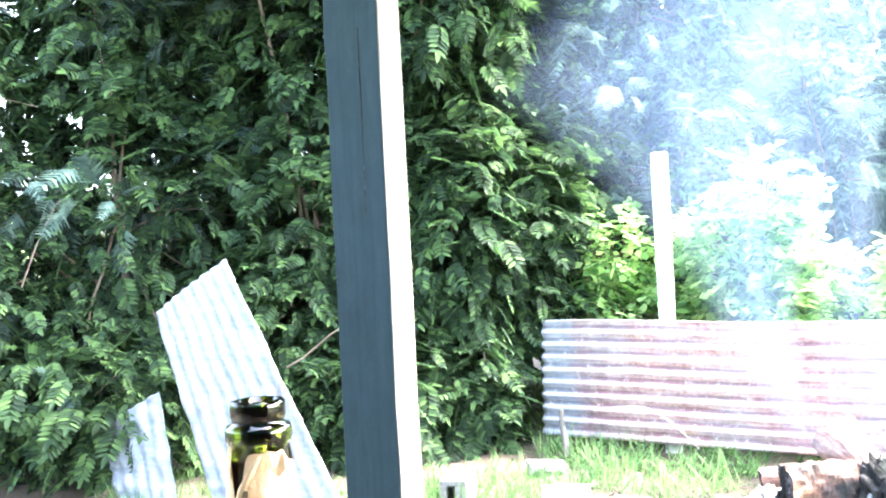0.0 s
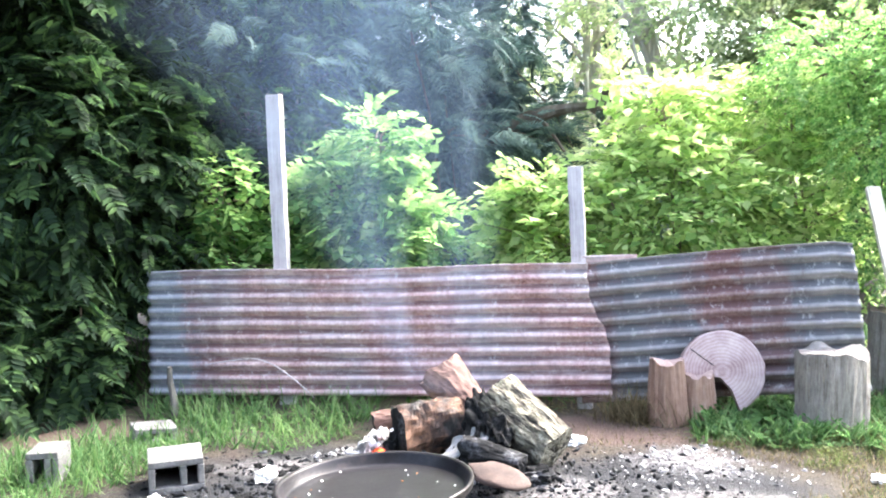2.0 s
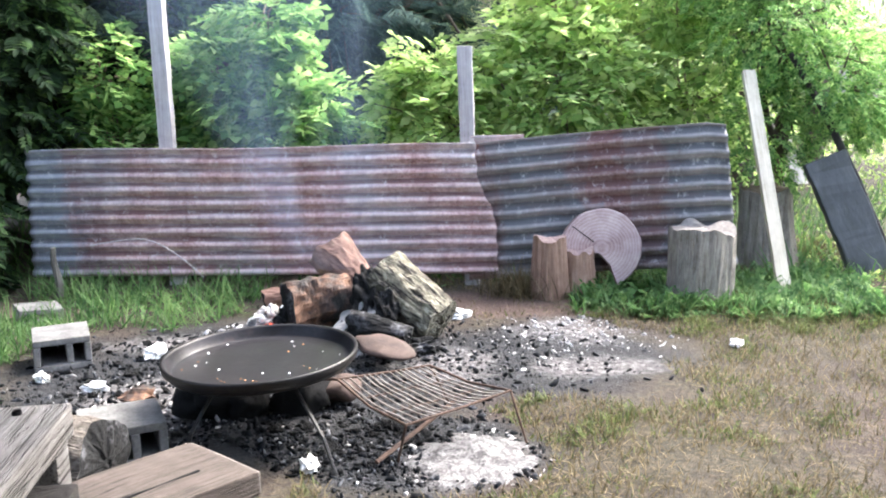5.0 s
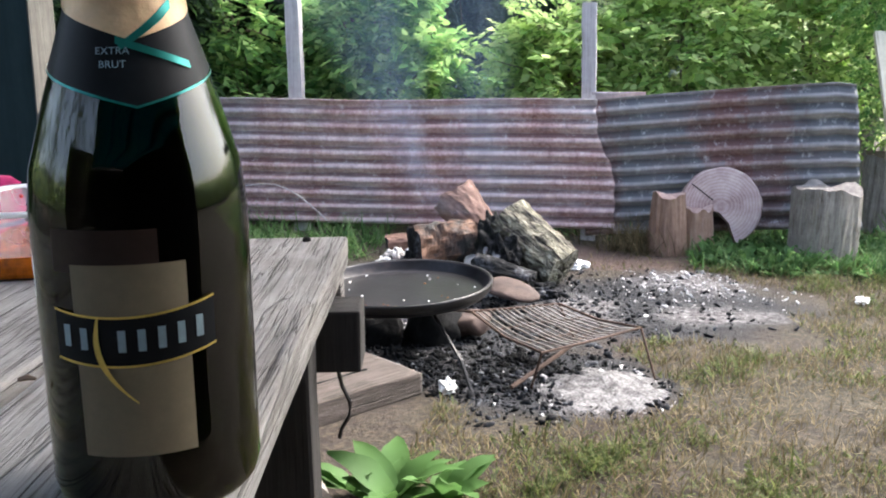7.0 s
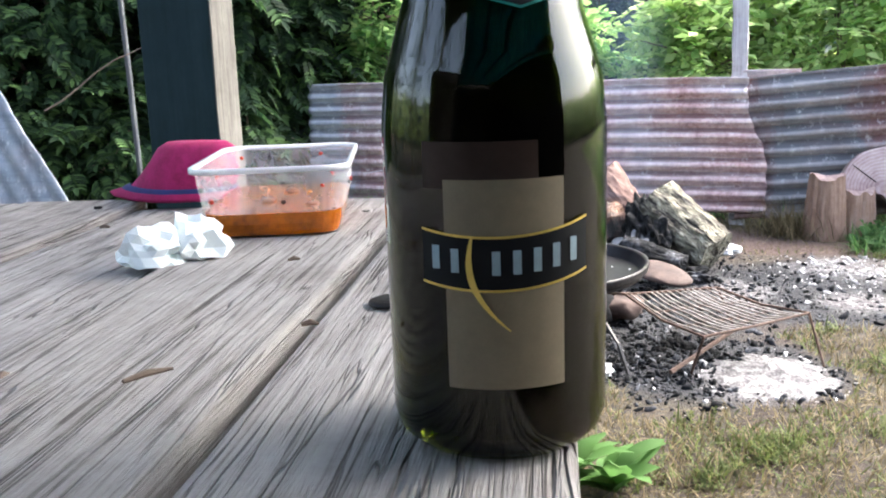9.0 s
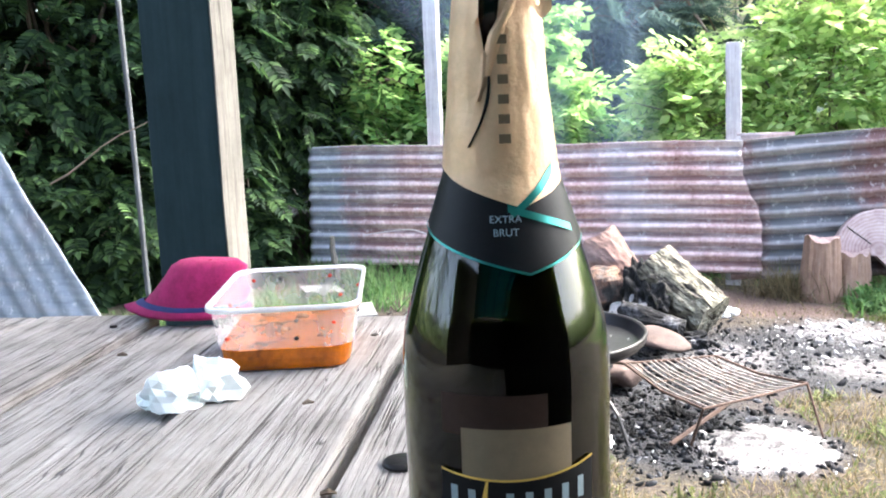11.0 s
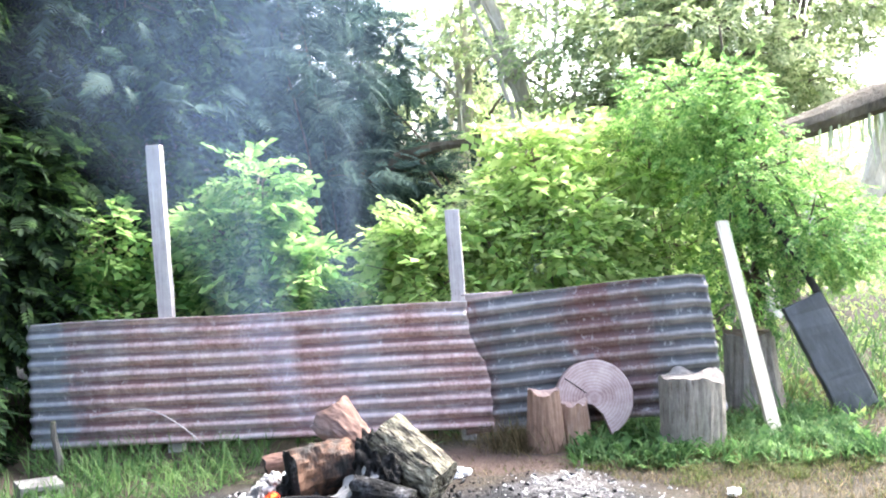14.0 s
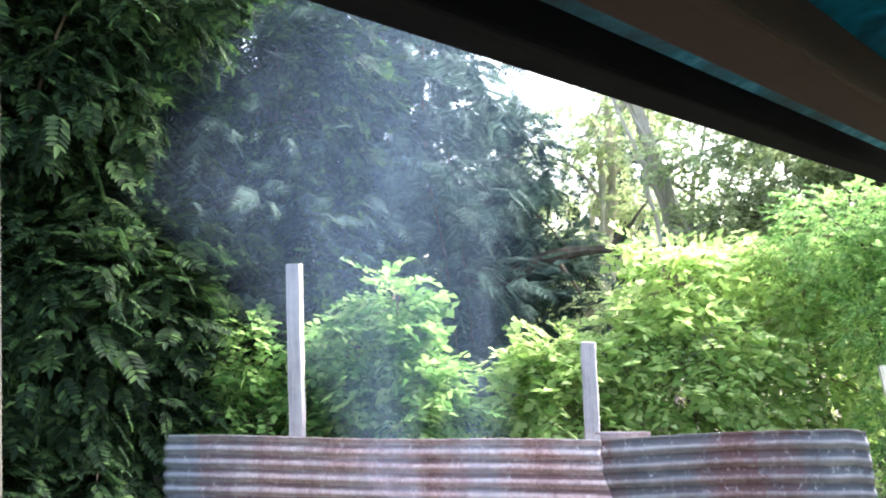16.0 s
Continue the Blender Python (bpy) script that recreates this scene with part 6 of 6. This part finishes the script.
# ---------------------------------------------------------------- shelter post, rod, leaning sheets, roof edge
post = thing("shelter_post", "dark blue-grey stained square timber post of the shelter", "post", pose(-0.602, 1.650, 0, 0, 0, -8.6))
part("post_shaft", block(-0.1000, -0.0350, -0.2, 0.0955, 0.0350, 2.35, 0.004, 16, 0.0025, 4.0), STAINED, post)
part("post_side", block(0.0960, -0.0345, -0.2, 0.1000, 0.0345, 2.35, 0.0015, 16, 0.002, 6.0), POST_SIDE, post, "pale right side")
part("split", block(0.026, -0.0365, 1.30, 0.0285, -0.0337, 1.75, 0.0005, 6, 0.0030, 2.0), BURNT, post, "long drying crack")
tagged(part("thin_rod", tube([(-1.485, 2.6, -0.05), (-1.484, 2.6, 0.40), (-1.490, 2.6, 0.97), (-1.506, 2.6, 1.75), (-1.52, 2.6, 2.3)], 0.0095, 8), SLATE), "thin metal rod standing beside the shelter post", "rod")
tagged(part("dry_twig", limb((-1.70, 2.42, 0.80), (-1.31, 2.50, 1.01), 0.0035, 0.002, 0.02, 7, 3, 6, 0.4), TWIG), "thin dry grey twig caught on the rod", "twig")


def leaning(name, label, foot_l, foot_r, top_l, top_r, waves, mat, seed, nu=50):
    fl, fr, tl, tr = map(Vector, (foot_l, foot_r, top_l, top_r))
    nrm = (fr - fl).cross(tl - fl).normalized()

    def corner(u, v):
        return fl.lerp(tl, u).lerp(fr.lerp(tr, u), v)

    v, f, tone = corrugated(corner, 1.3, waves, 0.006, nu, 10, nrm, 0.008, seed)
    ob = part(name, raw_mesh(name, v, f, mat, True, tone * 0.42), None)
    sol = ob.modifiers.new("thickness", "SOLIDIFY")
    sol.thickness = 0.0014
    return tagged(ob, label, "metal sheet", "leaning sheets")


leaning("corrugated_sheet", "bleached grey corrugated sheet with rust, leaning on the shrubs", (-2.78, 2.95, 0.0), (-1.86, 2.95, 0.0), (-3.36, 3.08, 0.97), (-2.78, 3.08, 1.24), 7.5, ZINC_3, 2.0)
leaning("corrugated_sheet", "small rusty corrugated sheet leaning behind the larger one", (-3.45, 2.86, -0.02), (-2.95, 2.86, -0.02), (-3.72, 2.95, 0.36), (-3.18, 2.95, 0.57), 5.0, ZINC_3, 9.0)
rk = tagged(part("grey_stone", boulder(0.10, 0.08, 0.075, 0.2, 2, 4.0), STONE_GREY, None, "", True), "rounded grey-brown stone at the foot of the leaning sheet", "stone")
rk.matrix_world = pose(-1.95, 3.12, 0.05)
rk = tagged(part("grey_stone", boulder(0.09, 0.07, 0.07, 0.2, 2, 7.0), STONE_GREY, None, "", True), "rounded grey-brown stone behind the table", "stone")
rk.matrix_world = pose(-1.42, 2.62, 0.05)

ROOF = Matrix.Translation((0.70, 0.28, 1.60)) @ pose(0, 0, 0, 0, 0, -25.0)


def teal_sheet():
    m, nt, bsdf, vec = start("teal_plastic")
    tone = noisy(nt, vec, 18, 6, 0.7)
    col = ramp(nt, tone, [(0.35, (0.004, 0.06, 0.07)), (0.55, (0.02, 0.20, 0.23)), (0.72, (0.25, 0.50, 0.52))])
    nt.links.new(col, bsdf.inputs["Base Color"])
    bsdf.inputs["Roughness"].default_value = 0.4
    tr = nt.nodes.new("ShaderNodeBsdfTranslucent")
    nt.links.new(col, tr.inputs["Color"])
    mix = nt.nodes.new("ShaderNodeMixShader")
    mix.inputs[0].default_value = 0.6
    nt.links.new(bsdf.outputs[0], mix.inputs[1])
    nt.links.new(tr.outputs[0], mix.inputs[2])
    nt.links.new(mix.outputs[0], nt.nodes["Material Output"].inputs["Surface"])
    return m


TEAL = teal_sheet()
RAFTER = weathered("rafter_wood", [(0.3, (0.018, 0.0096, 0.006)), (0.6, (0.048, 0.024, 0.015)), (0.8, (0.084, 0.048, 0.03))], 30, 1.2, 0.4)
roof = thing("shelter_roof", "low shelter roof of teal plastic sheets on dark timbers", "roof", ROOF)
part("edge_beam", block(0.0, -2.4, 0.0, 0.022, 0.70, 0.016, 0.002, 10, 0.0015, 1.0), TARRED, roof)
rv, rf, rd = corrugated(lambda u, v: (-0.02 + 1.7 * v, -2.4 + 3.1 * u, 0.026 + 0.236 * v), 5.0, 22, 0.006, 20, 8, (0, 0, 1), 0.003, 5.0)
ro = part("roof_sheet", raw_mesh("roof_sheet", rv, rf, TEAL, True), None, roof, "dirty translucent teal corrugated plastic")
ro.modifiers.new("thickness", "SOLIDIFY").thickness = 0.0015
# walls out of view, added so the bottle reflects dark and skylight is cut
part("back_wall", block(-1.3, -2.5, -1.70, 1.72, -2.44, 0.28, 0.004), DARK_WOOD, roof, "unseen dark board wall added to darken the bottle's reflections")
part("side_wall", block(1.66, -2.43, -1.70, 1.72, 0.70, 0.27, 0.004), DARK_WOOD, roof, "unseen dark board wall added to darken the bottle's reflections")
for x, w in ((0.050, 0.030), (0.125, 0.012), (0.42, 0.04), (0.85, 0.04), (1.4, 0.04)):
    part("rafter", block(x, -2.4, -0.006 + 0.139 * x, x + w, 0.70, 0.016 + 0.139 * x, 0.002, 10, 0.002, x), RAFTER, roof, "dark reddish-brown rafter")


# unseen board roof on the shelter post, added to keep sun off the table
high = thing("shade_roof", "unseen dark board roof added above the post to shade the table", "roof")
for k in range(16):
    y = -1.9 + 0.262 * k
    part("roof_board", block(-1.35, y, 2.47 + 0.02 * (k % 2), 1.9 if y > 0.6 else 0.35, y + 0.285, 2.49 + 0.02 * (k % 2), 0.002), DARK_WOOD, high)
part("roof_beam", block(-1.3, 1.60, 2.36, 1.85, 1.70, 2.468, 0.004), DARK_WOOD, high)


# ---------------------------------------------------------------- shrubs and trees
def plant(name, label, category, base, trunk_h, r0, masses, template, count, size, leaf, bark, seed, droop=0.35, shell_in=0.45, group="", limbs=7, lean=(0, 0), flat=1.0):
    """Trunk, limbs to the leaf masses, and a crown of many small leaves."""
    ob = thing(name, label, category, pose(base[0], base[1], 0), group)
    b = Vector((0, 0, -0.1))
    top = Vector((lean[0], lean[1], trunk_h))
    part("trunk", limb(b, top, r0, r0 * 0.10, 0.0, 12, seed, 10, 0.3), bark, ob)
    g = random.Random(seed)
    cent = [(c[0] - base[0], c[1] - base[1], c[2]) for c, r in masses]
    wood = bmesh.new()
    for i in range(limbs):
        c = Vector(cent[i % len(cent)])
        rr = Vector(masses[i % len(cent)][1])
        t = g.uniform(0.25, 0.95)
        a = b.lerp(top, t)
        e = c + Vector((g.uniform(-0.8, 0.8) * rr.x, g.uniform(-0.8, 0.8) * rr.y, g.uniform(-0.3, 0.6) * rr.z))
        join(wood, limb(a, e, r0 * 0.32 * (1.2 - t), 0.006, 0.12, 7, seed + i * 1.7, 6, 0.4))
    for i in range(limbs * 4):
        c, rr = Vector(cent[i % len(cent)]), Vector(masses[i % len(cent)][1])
        d = Vector((g.uniform(-1, 1), g.uniform(-1, 1), g.uniform(-0.6, 0.8)))
        a = c + Vector((d.x * rr.x, d.y * rr.y, d.z * rr.z)) * 0.25
        e = c + Vector((d.x * rr.x, d.y * rr.y, d.z * rr.z)) * g.uniform(0.7, 1.0)
        join(wood, limb(a, e, 0.008, 0.002, 0.1, 5, seed + i * 0.9, 4, 0.3))
    part("branch_wood", wood, bark, ob)
    part("crown", crown_mesh("crown", template, cent, [r for c, r in masses], count, size, leaf, droop, shell_in, flat, seed), None, ob)
    return ob


for i, (bx, by, masses, n) in enumerate((
        ((-4.4), 3.6, [((-4.4, 3.7, 1.5), (1.0, 0.8, 1.3)), ((-4.2, 3.4, 0.6), (0.8, 0.6, 0.6)), ((-4.6, 3.9, 2.9), (1.0, 0.9, 0.9)), ((-3.95, 3.0, 0.45), (0.6, 0.45, 0.5)), ((-4.8, 2.7, 0.9), (0.7, 0.6, 0.9)), ((-5.2, 2.6, 2.4), (0.9, 0.8, 1.0))], 3700),
        ((-3.5), 4.5, [((-3.5, 4.5, 1.5), (0.9, 0.8, 1.2)), ((-3.3, 4.1, 0.9), (0.5, 0.5, 0.6)), ((-3.4, 4.7, 2.8), (1.0, 0.9, 1.0)), ((-3.2, 4.0, 3.7), (1.3, 1.0, 0.7)), ((-2.3, 4.9, 3.5), (0.9, 0.8, 0.6))], 3900),
        ((-2.8), 5.6, [((-2.7, 5.4, 1.6), (0.8, 0.7, 1.0)), ((-2.4, 5.2, 0.95), (0.45, 0.4, 0.4)), ((-2.9, 5.7, 2.9), (0.9, 0.8, 0.9)), ((-2.25, 5.15, 1.45), (0.4, 0.35, 0.4)), ((-2.75, 4.85, 0.45), (0.5, 0.4, 0.5)), ((-2.5, 4.7, 1.5), (0.45, 0.45, 0.8)), ((-2.6, 4.6, 2.8), (0.7, 0.6, 0.6)), ((-2.42, 4.62, 0.35), (0.33, 0.28, 0.4)), ((-2.85, 4.2, 0.42), (0.5, 0.4, 0.45))], 4700),
        ((-1.9), 6.4, [((-1.9, 6.4, 1.6), (0.8, 0.7, 1.0)), ((-2.0, 6.5, 3.0), (0.9, 0.8, 1.1))], 1700))):
    plant("elder_shrub", "tall dark green shrub with feathered leaves at the yard's edge", "shrub", (bx, by), 2.6, 0.055, masses, PINNATE, int(n * 1.5), 0.19, LEAF_DARK, TWIG, 11 + i, 0.45, 0.35, "feathered shrubs", 9)

for i, (bx, by, masses, n) in enumerate((
        (-1.75, 5.5, [((-1.80, 5.5, 1.18), (0.22, 0.2, 0.32)), ((-1.75, 5.5, 0.75), (0.36, 0.25, 0.28)), ((-2.05, 5.5, 0.62), (0.25, 0.2, 0.2))], 330),
        (-0.85, 5.55, [((-0.95, 5.55, 1.18), (0.40, 0.32, 0.30)), ((-0.82, 5.55, 1.48), (0.22, 0.2, 0.20)), ((-0.70, 5.5, 0.85), (0.42, 0.3, 0.30)), ((-1.2, 5.5, 0.80), (0.25, 0.2, 0.25))], 620),
        (0.25, 5.7, [((0.22, 5.7, 0.80), (0.42, 0.3, 0.36)), ((0.12, 5.7, 1.12), (0.20, 0.2, 0.22))], 420),
        (0.95, 5.8, [((0.92, 5.8, 1.0), (0.52, 0.35, 0.5)), ((0.85, 5.9, 1.55), (0.26, 0.25, 0.30))], 760),
        (1.75, 6.3, [((1.7, 6.3, 1.0), (0.62, 0.4, 0.6)), ((1.55, 6.3, 1.6), (0.36, 0.3, 0.35))], 800))):
    # the three right-hand shrubs take the leaf colour lightened for sun
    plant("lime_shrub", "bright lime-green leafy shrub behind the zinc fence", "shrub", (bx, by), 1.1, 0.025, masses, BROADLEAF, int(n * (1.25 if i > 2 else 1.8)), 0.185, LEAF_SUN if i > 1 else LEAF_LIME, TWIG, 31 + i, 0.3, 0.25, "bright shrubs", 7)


def fir_masses(x, y, h, spread, low=0.6):
    g = random.Random(x * 7 + y)
    out = []
    z = low
    while z < h:
        t = z / h
        r = spread * (1 - 0.7 * t)
        a = g.uniform(0, 6.28)
        for k in range(3):
            aa = a + k * 2.1
            out.append(((x + r * 0.55 * math.cos(aa), y + r * 0.55 * math.sin(aa), z + g.uniform(-0.1, 0.2)), (r * 0.62, r * 0.62, 0.26)))
        z += 0.5
    return out


# the last four stand out of view, added to block skylight from left and behind
for i, (x, y, h, s, n) in enumerate(((-4.6, 7.0, 9.5, 2.2, 2300), (-2.9, 6.9, 9.5, 2.1, 2600), (-1.5, 7.9, 8.5, 1.6, 2300), (-5.2, 4.6, 9.0, 2.2, 1700), (-2.2, 10.2, 9.5, 2.0, 1400), (-0.65, 9.4, 3.4, 1.3, 800), (0.35, 12.6, 4.0, 1.5, 700), (-6.2, 5.6, 7.5, 1.9, 1300), (-1.2, 12.5, 3.6, 1.5, 600), (-6.4, 1.6, 7.5, 2.2, 900), (-6.0, -1.6, 8.0, 2.2, 900), (-3.6, -4.2, 8.0, 2.2, 900), (-0.6, -5.2, 8.0, 2.2, 800))):
    plant("conifer_tree", "tall dark conifer with drooping layered sprays", "tree", (x, y), h, 0.10, fir_masses(x, y, h, s), FIR, int(n * (2.8 if y > 3 else 1.2)), 0.235, LEAF_FIR, BARK, 51 + i, 0.25, 0.2, "dark conifers", 16, flat=0.9)


def layers(x, y, low, high, spread, n, seed):
    """Flat leafy storeys round a trunk, with gaps between them."""
    g = random.Random(seed)
    out = []
    for i in range(n):
        a, r = g.uniform(0, 6.28), spread * math.sqrt(g.random())
        s = g.uniform(0.35, 0.75)
        out.append(((x + r * math.cos(a), y + 0.7 * r * math.sin(a), low + (high - low) * (i + g.random()) / n), (s, s * 0.8, g.uniform(0.10, 0.22))))
    return out


right = [(x, y, h, layers(x + dx, y, lo, hi, sp, n, 5 + k), bark, ln, cnt) for k, (x, y, h, dx, lo, hi, sp, n, bark, ln, cnt) in enumerate((
    (1.65, 9.0, 5.6, -0.2, 1.2, 4.4, 1.2, 16, PALE_BARK, (-2.0, 0), 1150),
    (3.35, 9.6, 6.0, -0.6, 1.3, 5.6, 1.6, 20, PALE_BARK, (-2.5, 0), 1400),
    (3.5, 9.8, 6.0, 0.4, 2.2, 5.8, 1.6, 18, BARK, (0.3, 0), 1300),
    (2.5, 8.2, 3.9, 0.05, 1.3, 3.3, 0.9, 16, BARK, (0.2, 0), 1500),
    (5.6, 11.5, 6.5, 0.2, 2.2, 6.0, 1.8, 16, PALE_BARK, (0.4, 0), 900),
    (0.1, 10.6, 4.6, 0.1, 1.0, 4.2, 0.9, 15, PALE_BARK, (0.2, 0), 900)))]
for i, (x, y, h, masses, bark, ln, cnt) in enumerate(right):
    tree = plant("lichen_tree", "light green broadleaf tree with pale lichen-grown trunk", "tree", (x, y), h, 0.13, masses, TWIGLET, int(cnt * 1.5), 0.22, LEAF_OLIVE if i in (2, 3) else LEAF_RIGHT, bark, 71 + i, 0.15, 0.05, "lichen trees", 18, ln)
    beard, gb = bmesh.new(), random.Random(i)
    for c, r in masses[::2]:
        for j in range(7):
            p = Vector((c[0] - x + gb.uniform(-0.5, 0.5) * r[0], c[1] - y + gb.uniform(-0.4, 0.4) * r[1], c[2]))
            join(beard, tube([p, p + Vector((gb.uniform(-0.02, 0.02), 0, -0.12)), p + Vector((gb.uniform(-0.05, 0.05), 0, -gb.uniform(0.18, 0.42)))], [0.014, 0.010, 0.002], 4))
    tagged(part("lichen_beard", beard, LICHEN, tree), "pale hanging lichen strands", kind="stuff")
plant("small_tree", "small-leaved tree growing from behind the rotten stump", "tree", (2.25, 5.75), 2.3, 0.06,
      [((2.15, 5.6, 1.35), (0.42, 0.35, 0.35)), ((2.45, 5.5, 1.0), (0.35, 0.3, 0.35)), ((2.1, 5.5, 0.75), (0.25, 0.2, 0.3)), ((2.12, 5.8, 1.72), (0.25, 0.4, 0.25)), ((2.75, 5.7, 0.95), (0.25, 0.3, 0.3)), ((1.9, 5.9, 1.8), (0.5, 0.4, 0.35))], TWIGLET, 3000, 0.115, LEAF_LIME, BARK, 91, 0.3, 0.25, "", 12, (-0.15, 0.1))
bigb = thing("fallen_limb", "heavy dark horizontal tree limb hung with lichen", "branch")
part("limb_wood", limb((4.8, 6.8, 2.15), (2.50, 6.6, 1.62), 0.13, 0.085, -0.03, 12, 3, 10, 0.3), BARK, bigb)
hang = bmesh.new()
gl = random.Random(9)
for i in range(90):
    t = gl.random()
    p = Vector((4.8, 6.8, 2.11)).lerp(Vector((2.52, 6.6, 1.59)), t) + Vector((0, gl.uniform(-0.1, 0.1), 0.02))
    join(hang, tube([p, p + Vector((gl.uniform(-0.02, 0.02), 0, -0.12)), p + Vector((gl.uniform(-0.04, 0.04), 0, -gl.uniform(0.2, 0.45)))], [0.012, 0.008, 0.002], 4))
tagged(part("lichen_beard", hang, LICHEN, bigb), "pale hanging lichen strands", kind="stuff")
midl = thing("bare_limb", "dark crooked bare limb reaching out of the conifers", "branch")
part("limb_wood", limb((-0.9, 8.8, 1.62), (1.0, 8.5, 1.92), 0.08, 0.025, 0.10, 12, 8, 8, 0.5), BARK, midl)
part("side_branch", limb((0.35, 8.62, 1.86), (0.72, 8.4, 2.3), 0.03, 0.008, 0.05, 8, 9, 7, 0.4), BARK, midl)
part("side_branch", limb((-0.1, 8.7, 1.80), (0.2, 8.6, 1.35), 0.022, 0.008, 0.05, 8, 4, 7, 0.4), BARK, midl)
tagged(part("dead_trunk", limb((4.75, 12.0, 0.45), (6.4, 12.2, 3.25), 0.17, 0.14, 0.0, 8, 5, 10, 0.2), PALE_BARK), "bare bleached trunk leaning in the meadow", "trunk")
rail = thing("far_fence", "low grey rail fence across the meadow", "fence")
for i in range(9):
    part("post", block(6.3 + i * 0.9, 17.97, 0, 6.42 + i * 0.9, 18.05, 1.25, 0.01), SILVER_WOOD, rail)
for z in (0.45, 0.85, 1.15):
    part("rail", block(6.2, 17.93, z, 13.8, 17.965, z + 0.09, 0.01), SILVER_WOOD, rail)


def far_woods():
    g = np.random.default_rng(77)
    n = 15000
    a = g.uniform(0, 6.283, n)
    r = g.uniform(17, 30, n)
    x, y = r * np.sin(a), 3 + r * np.cos(a)
    h = 2.2 + 1.0 * np.array([noise.noise(Vector((math.cos(q) * 7, math.sin(q) * 7, 0))) for q in a])
    z = h * g.random(n) ** 0.8 * (1 + (r - 17) * 0.05)
    p = np.stack([x, y, z], 1)
    v, f = scatter(*TWIGLET, p, g.uniform(0, 6.28, n), g.normal(0, 0.5, n), g.normal(0, 0.5, n), g.uniform(0.8, 1.7, n))
    tagged(part("far_woods", raw_mesh("far_woods", v, f, LEAF_RIGHT), None), "hazy distant green woods round the yard", "woods", kind="stuff")


far_woods()


# ---------------------------------------------------------------- smoke of the fire
def smoke_material():
    m, nt, bsdf, vec = start("thin_smoke")
    at = nt.nodes.new("ShaderNodeAttribute")
    at.attribute_name = "smoke_amount"
    curl = calc(nt, "MULTIPLY", calc(nt, "SUBTRACT", noisy(nt, vec, 1.1, 4, 0.5, (1, 1, 0.6), 0.8), 0.16), 1.7, True)
    veil = nt.nodes.new("ShaderNodeBsdfTranslucent")
    veil.inputs["Color"].default_value = (0.40, 0.55, 0.82, 1)
    matte = nt.nodes.new("ShaderNodeBsdfDiffuse")
    matte.inputs["Color"].default_value = (0.40, 0.55, 0.82, 1)
    both, clear, mix = nt.nodes.new("ShaderNodeMixShader"), nt.nodes.new("ShaderNodeBsdfTransparent"), nt.nodes.new("ShaderNodeMixShader")
    nt.links.new(veil.outputs[0], both.inputs[1])
    nt.links.new(matte.outputs[0], both.inputs[2])
    nt.links.new(calc(nt, "MULTIPLY", at.outputs["Fac"], curl), mix.inputs[0])
    nt.links.new(clear.outputs[0], mix.inputs[1])
    nt.links.new(both.outputs[0], mix.inputs[2])
    nt.links.new(mix.outputs[0], nt.nodes["Material Output"].inputs["Surface"])
    return m


def smoke_plume():
    """Thin curling veils of smoke that rise from the logs, widen and drift."""
    ob = thing("smoke_plume", "thin bluish smoke rising from the fire", "smoke", kind="stuff")
    mat = smoke_material()
    for k, (depth, drift, wide, dense) in enumerate(((0.0, -0.30, 1.3, 0.075), (0.35, 0.15, 1.5, 0.075), (0.8, -0.9, 3.0, 0.17), (1.1, -1.5, 3.4, 0.17))):
        nu, nv = 40, 60
        v, d = [], []
        for j in range(nv + 1):
            t = j / nv
            half = 0.07 + wide * (0.16 * t + 0.75 * t * t)
            cx = -0.06 + drift * t ** 0.6 + 0.10 * math.sin(5 * t + k * 2.1)
            for i in range(nu + 1):
                u = 2 * i / nu - 1
                bend = 0.25 * t * noise.noise(Vector((u * 1.5, t * 3, k * 7.0)))
                v.append((cx + u * half + 0.1 * t * noise.noise(Vector((u, t * 5, k + 3.0))), 3.92 + depth * t + 0.9 * t + bend - 0.3 * half * u * u, 0.30 + 3.4 * t))
                d.append(dense * (1 - u * u) ** 1.5 * min(1.0, t * 9 + 0.3) * (1 - t) ** 0.4)
        i = np.arange(nv)[:, None] * (nu + 1) + np.arange(nu)[None]
        f = np.stack([i, i + 1, i + nu + 2, i + nu + 1], -1).reshape(-1, 4)
        me = raw_mesh("smoke_veil", v, f, mat, True)
        me.attributes.new("smoke_amount", "FLOAT", "POINT").data.foreach_set("value", np.asarray(d, np.float32))
        part("smoke_veil", me, None, ob)


smoke_plume()
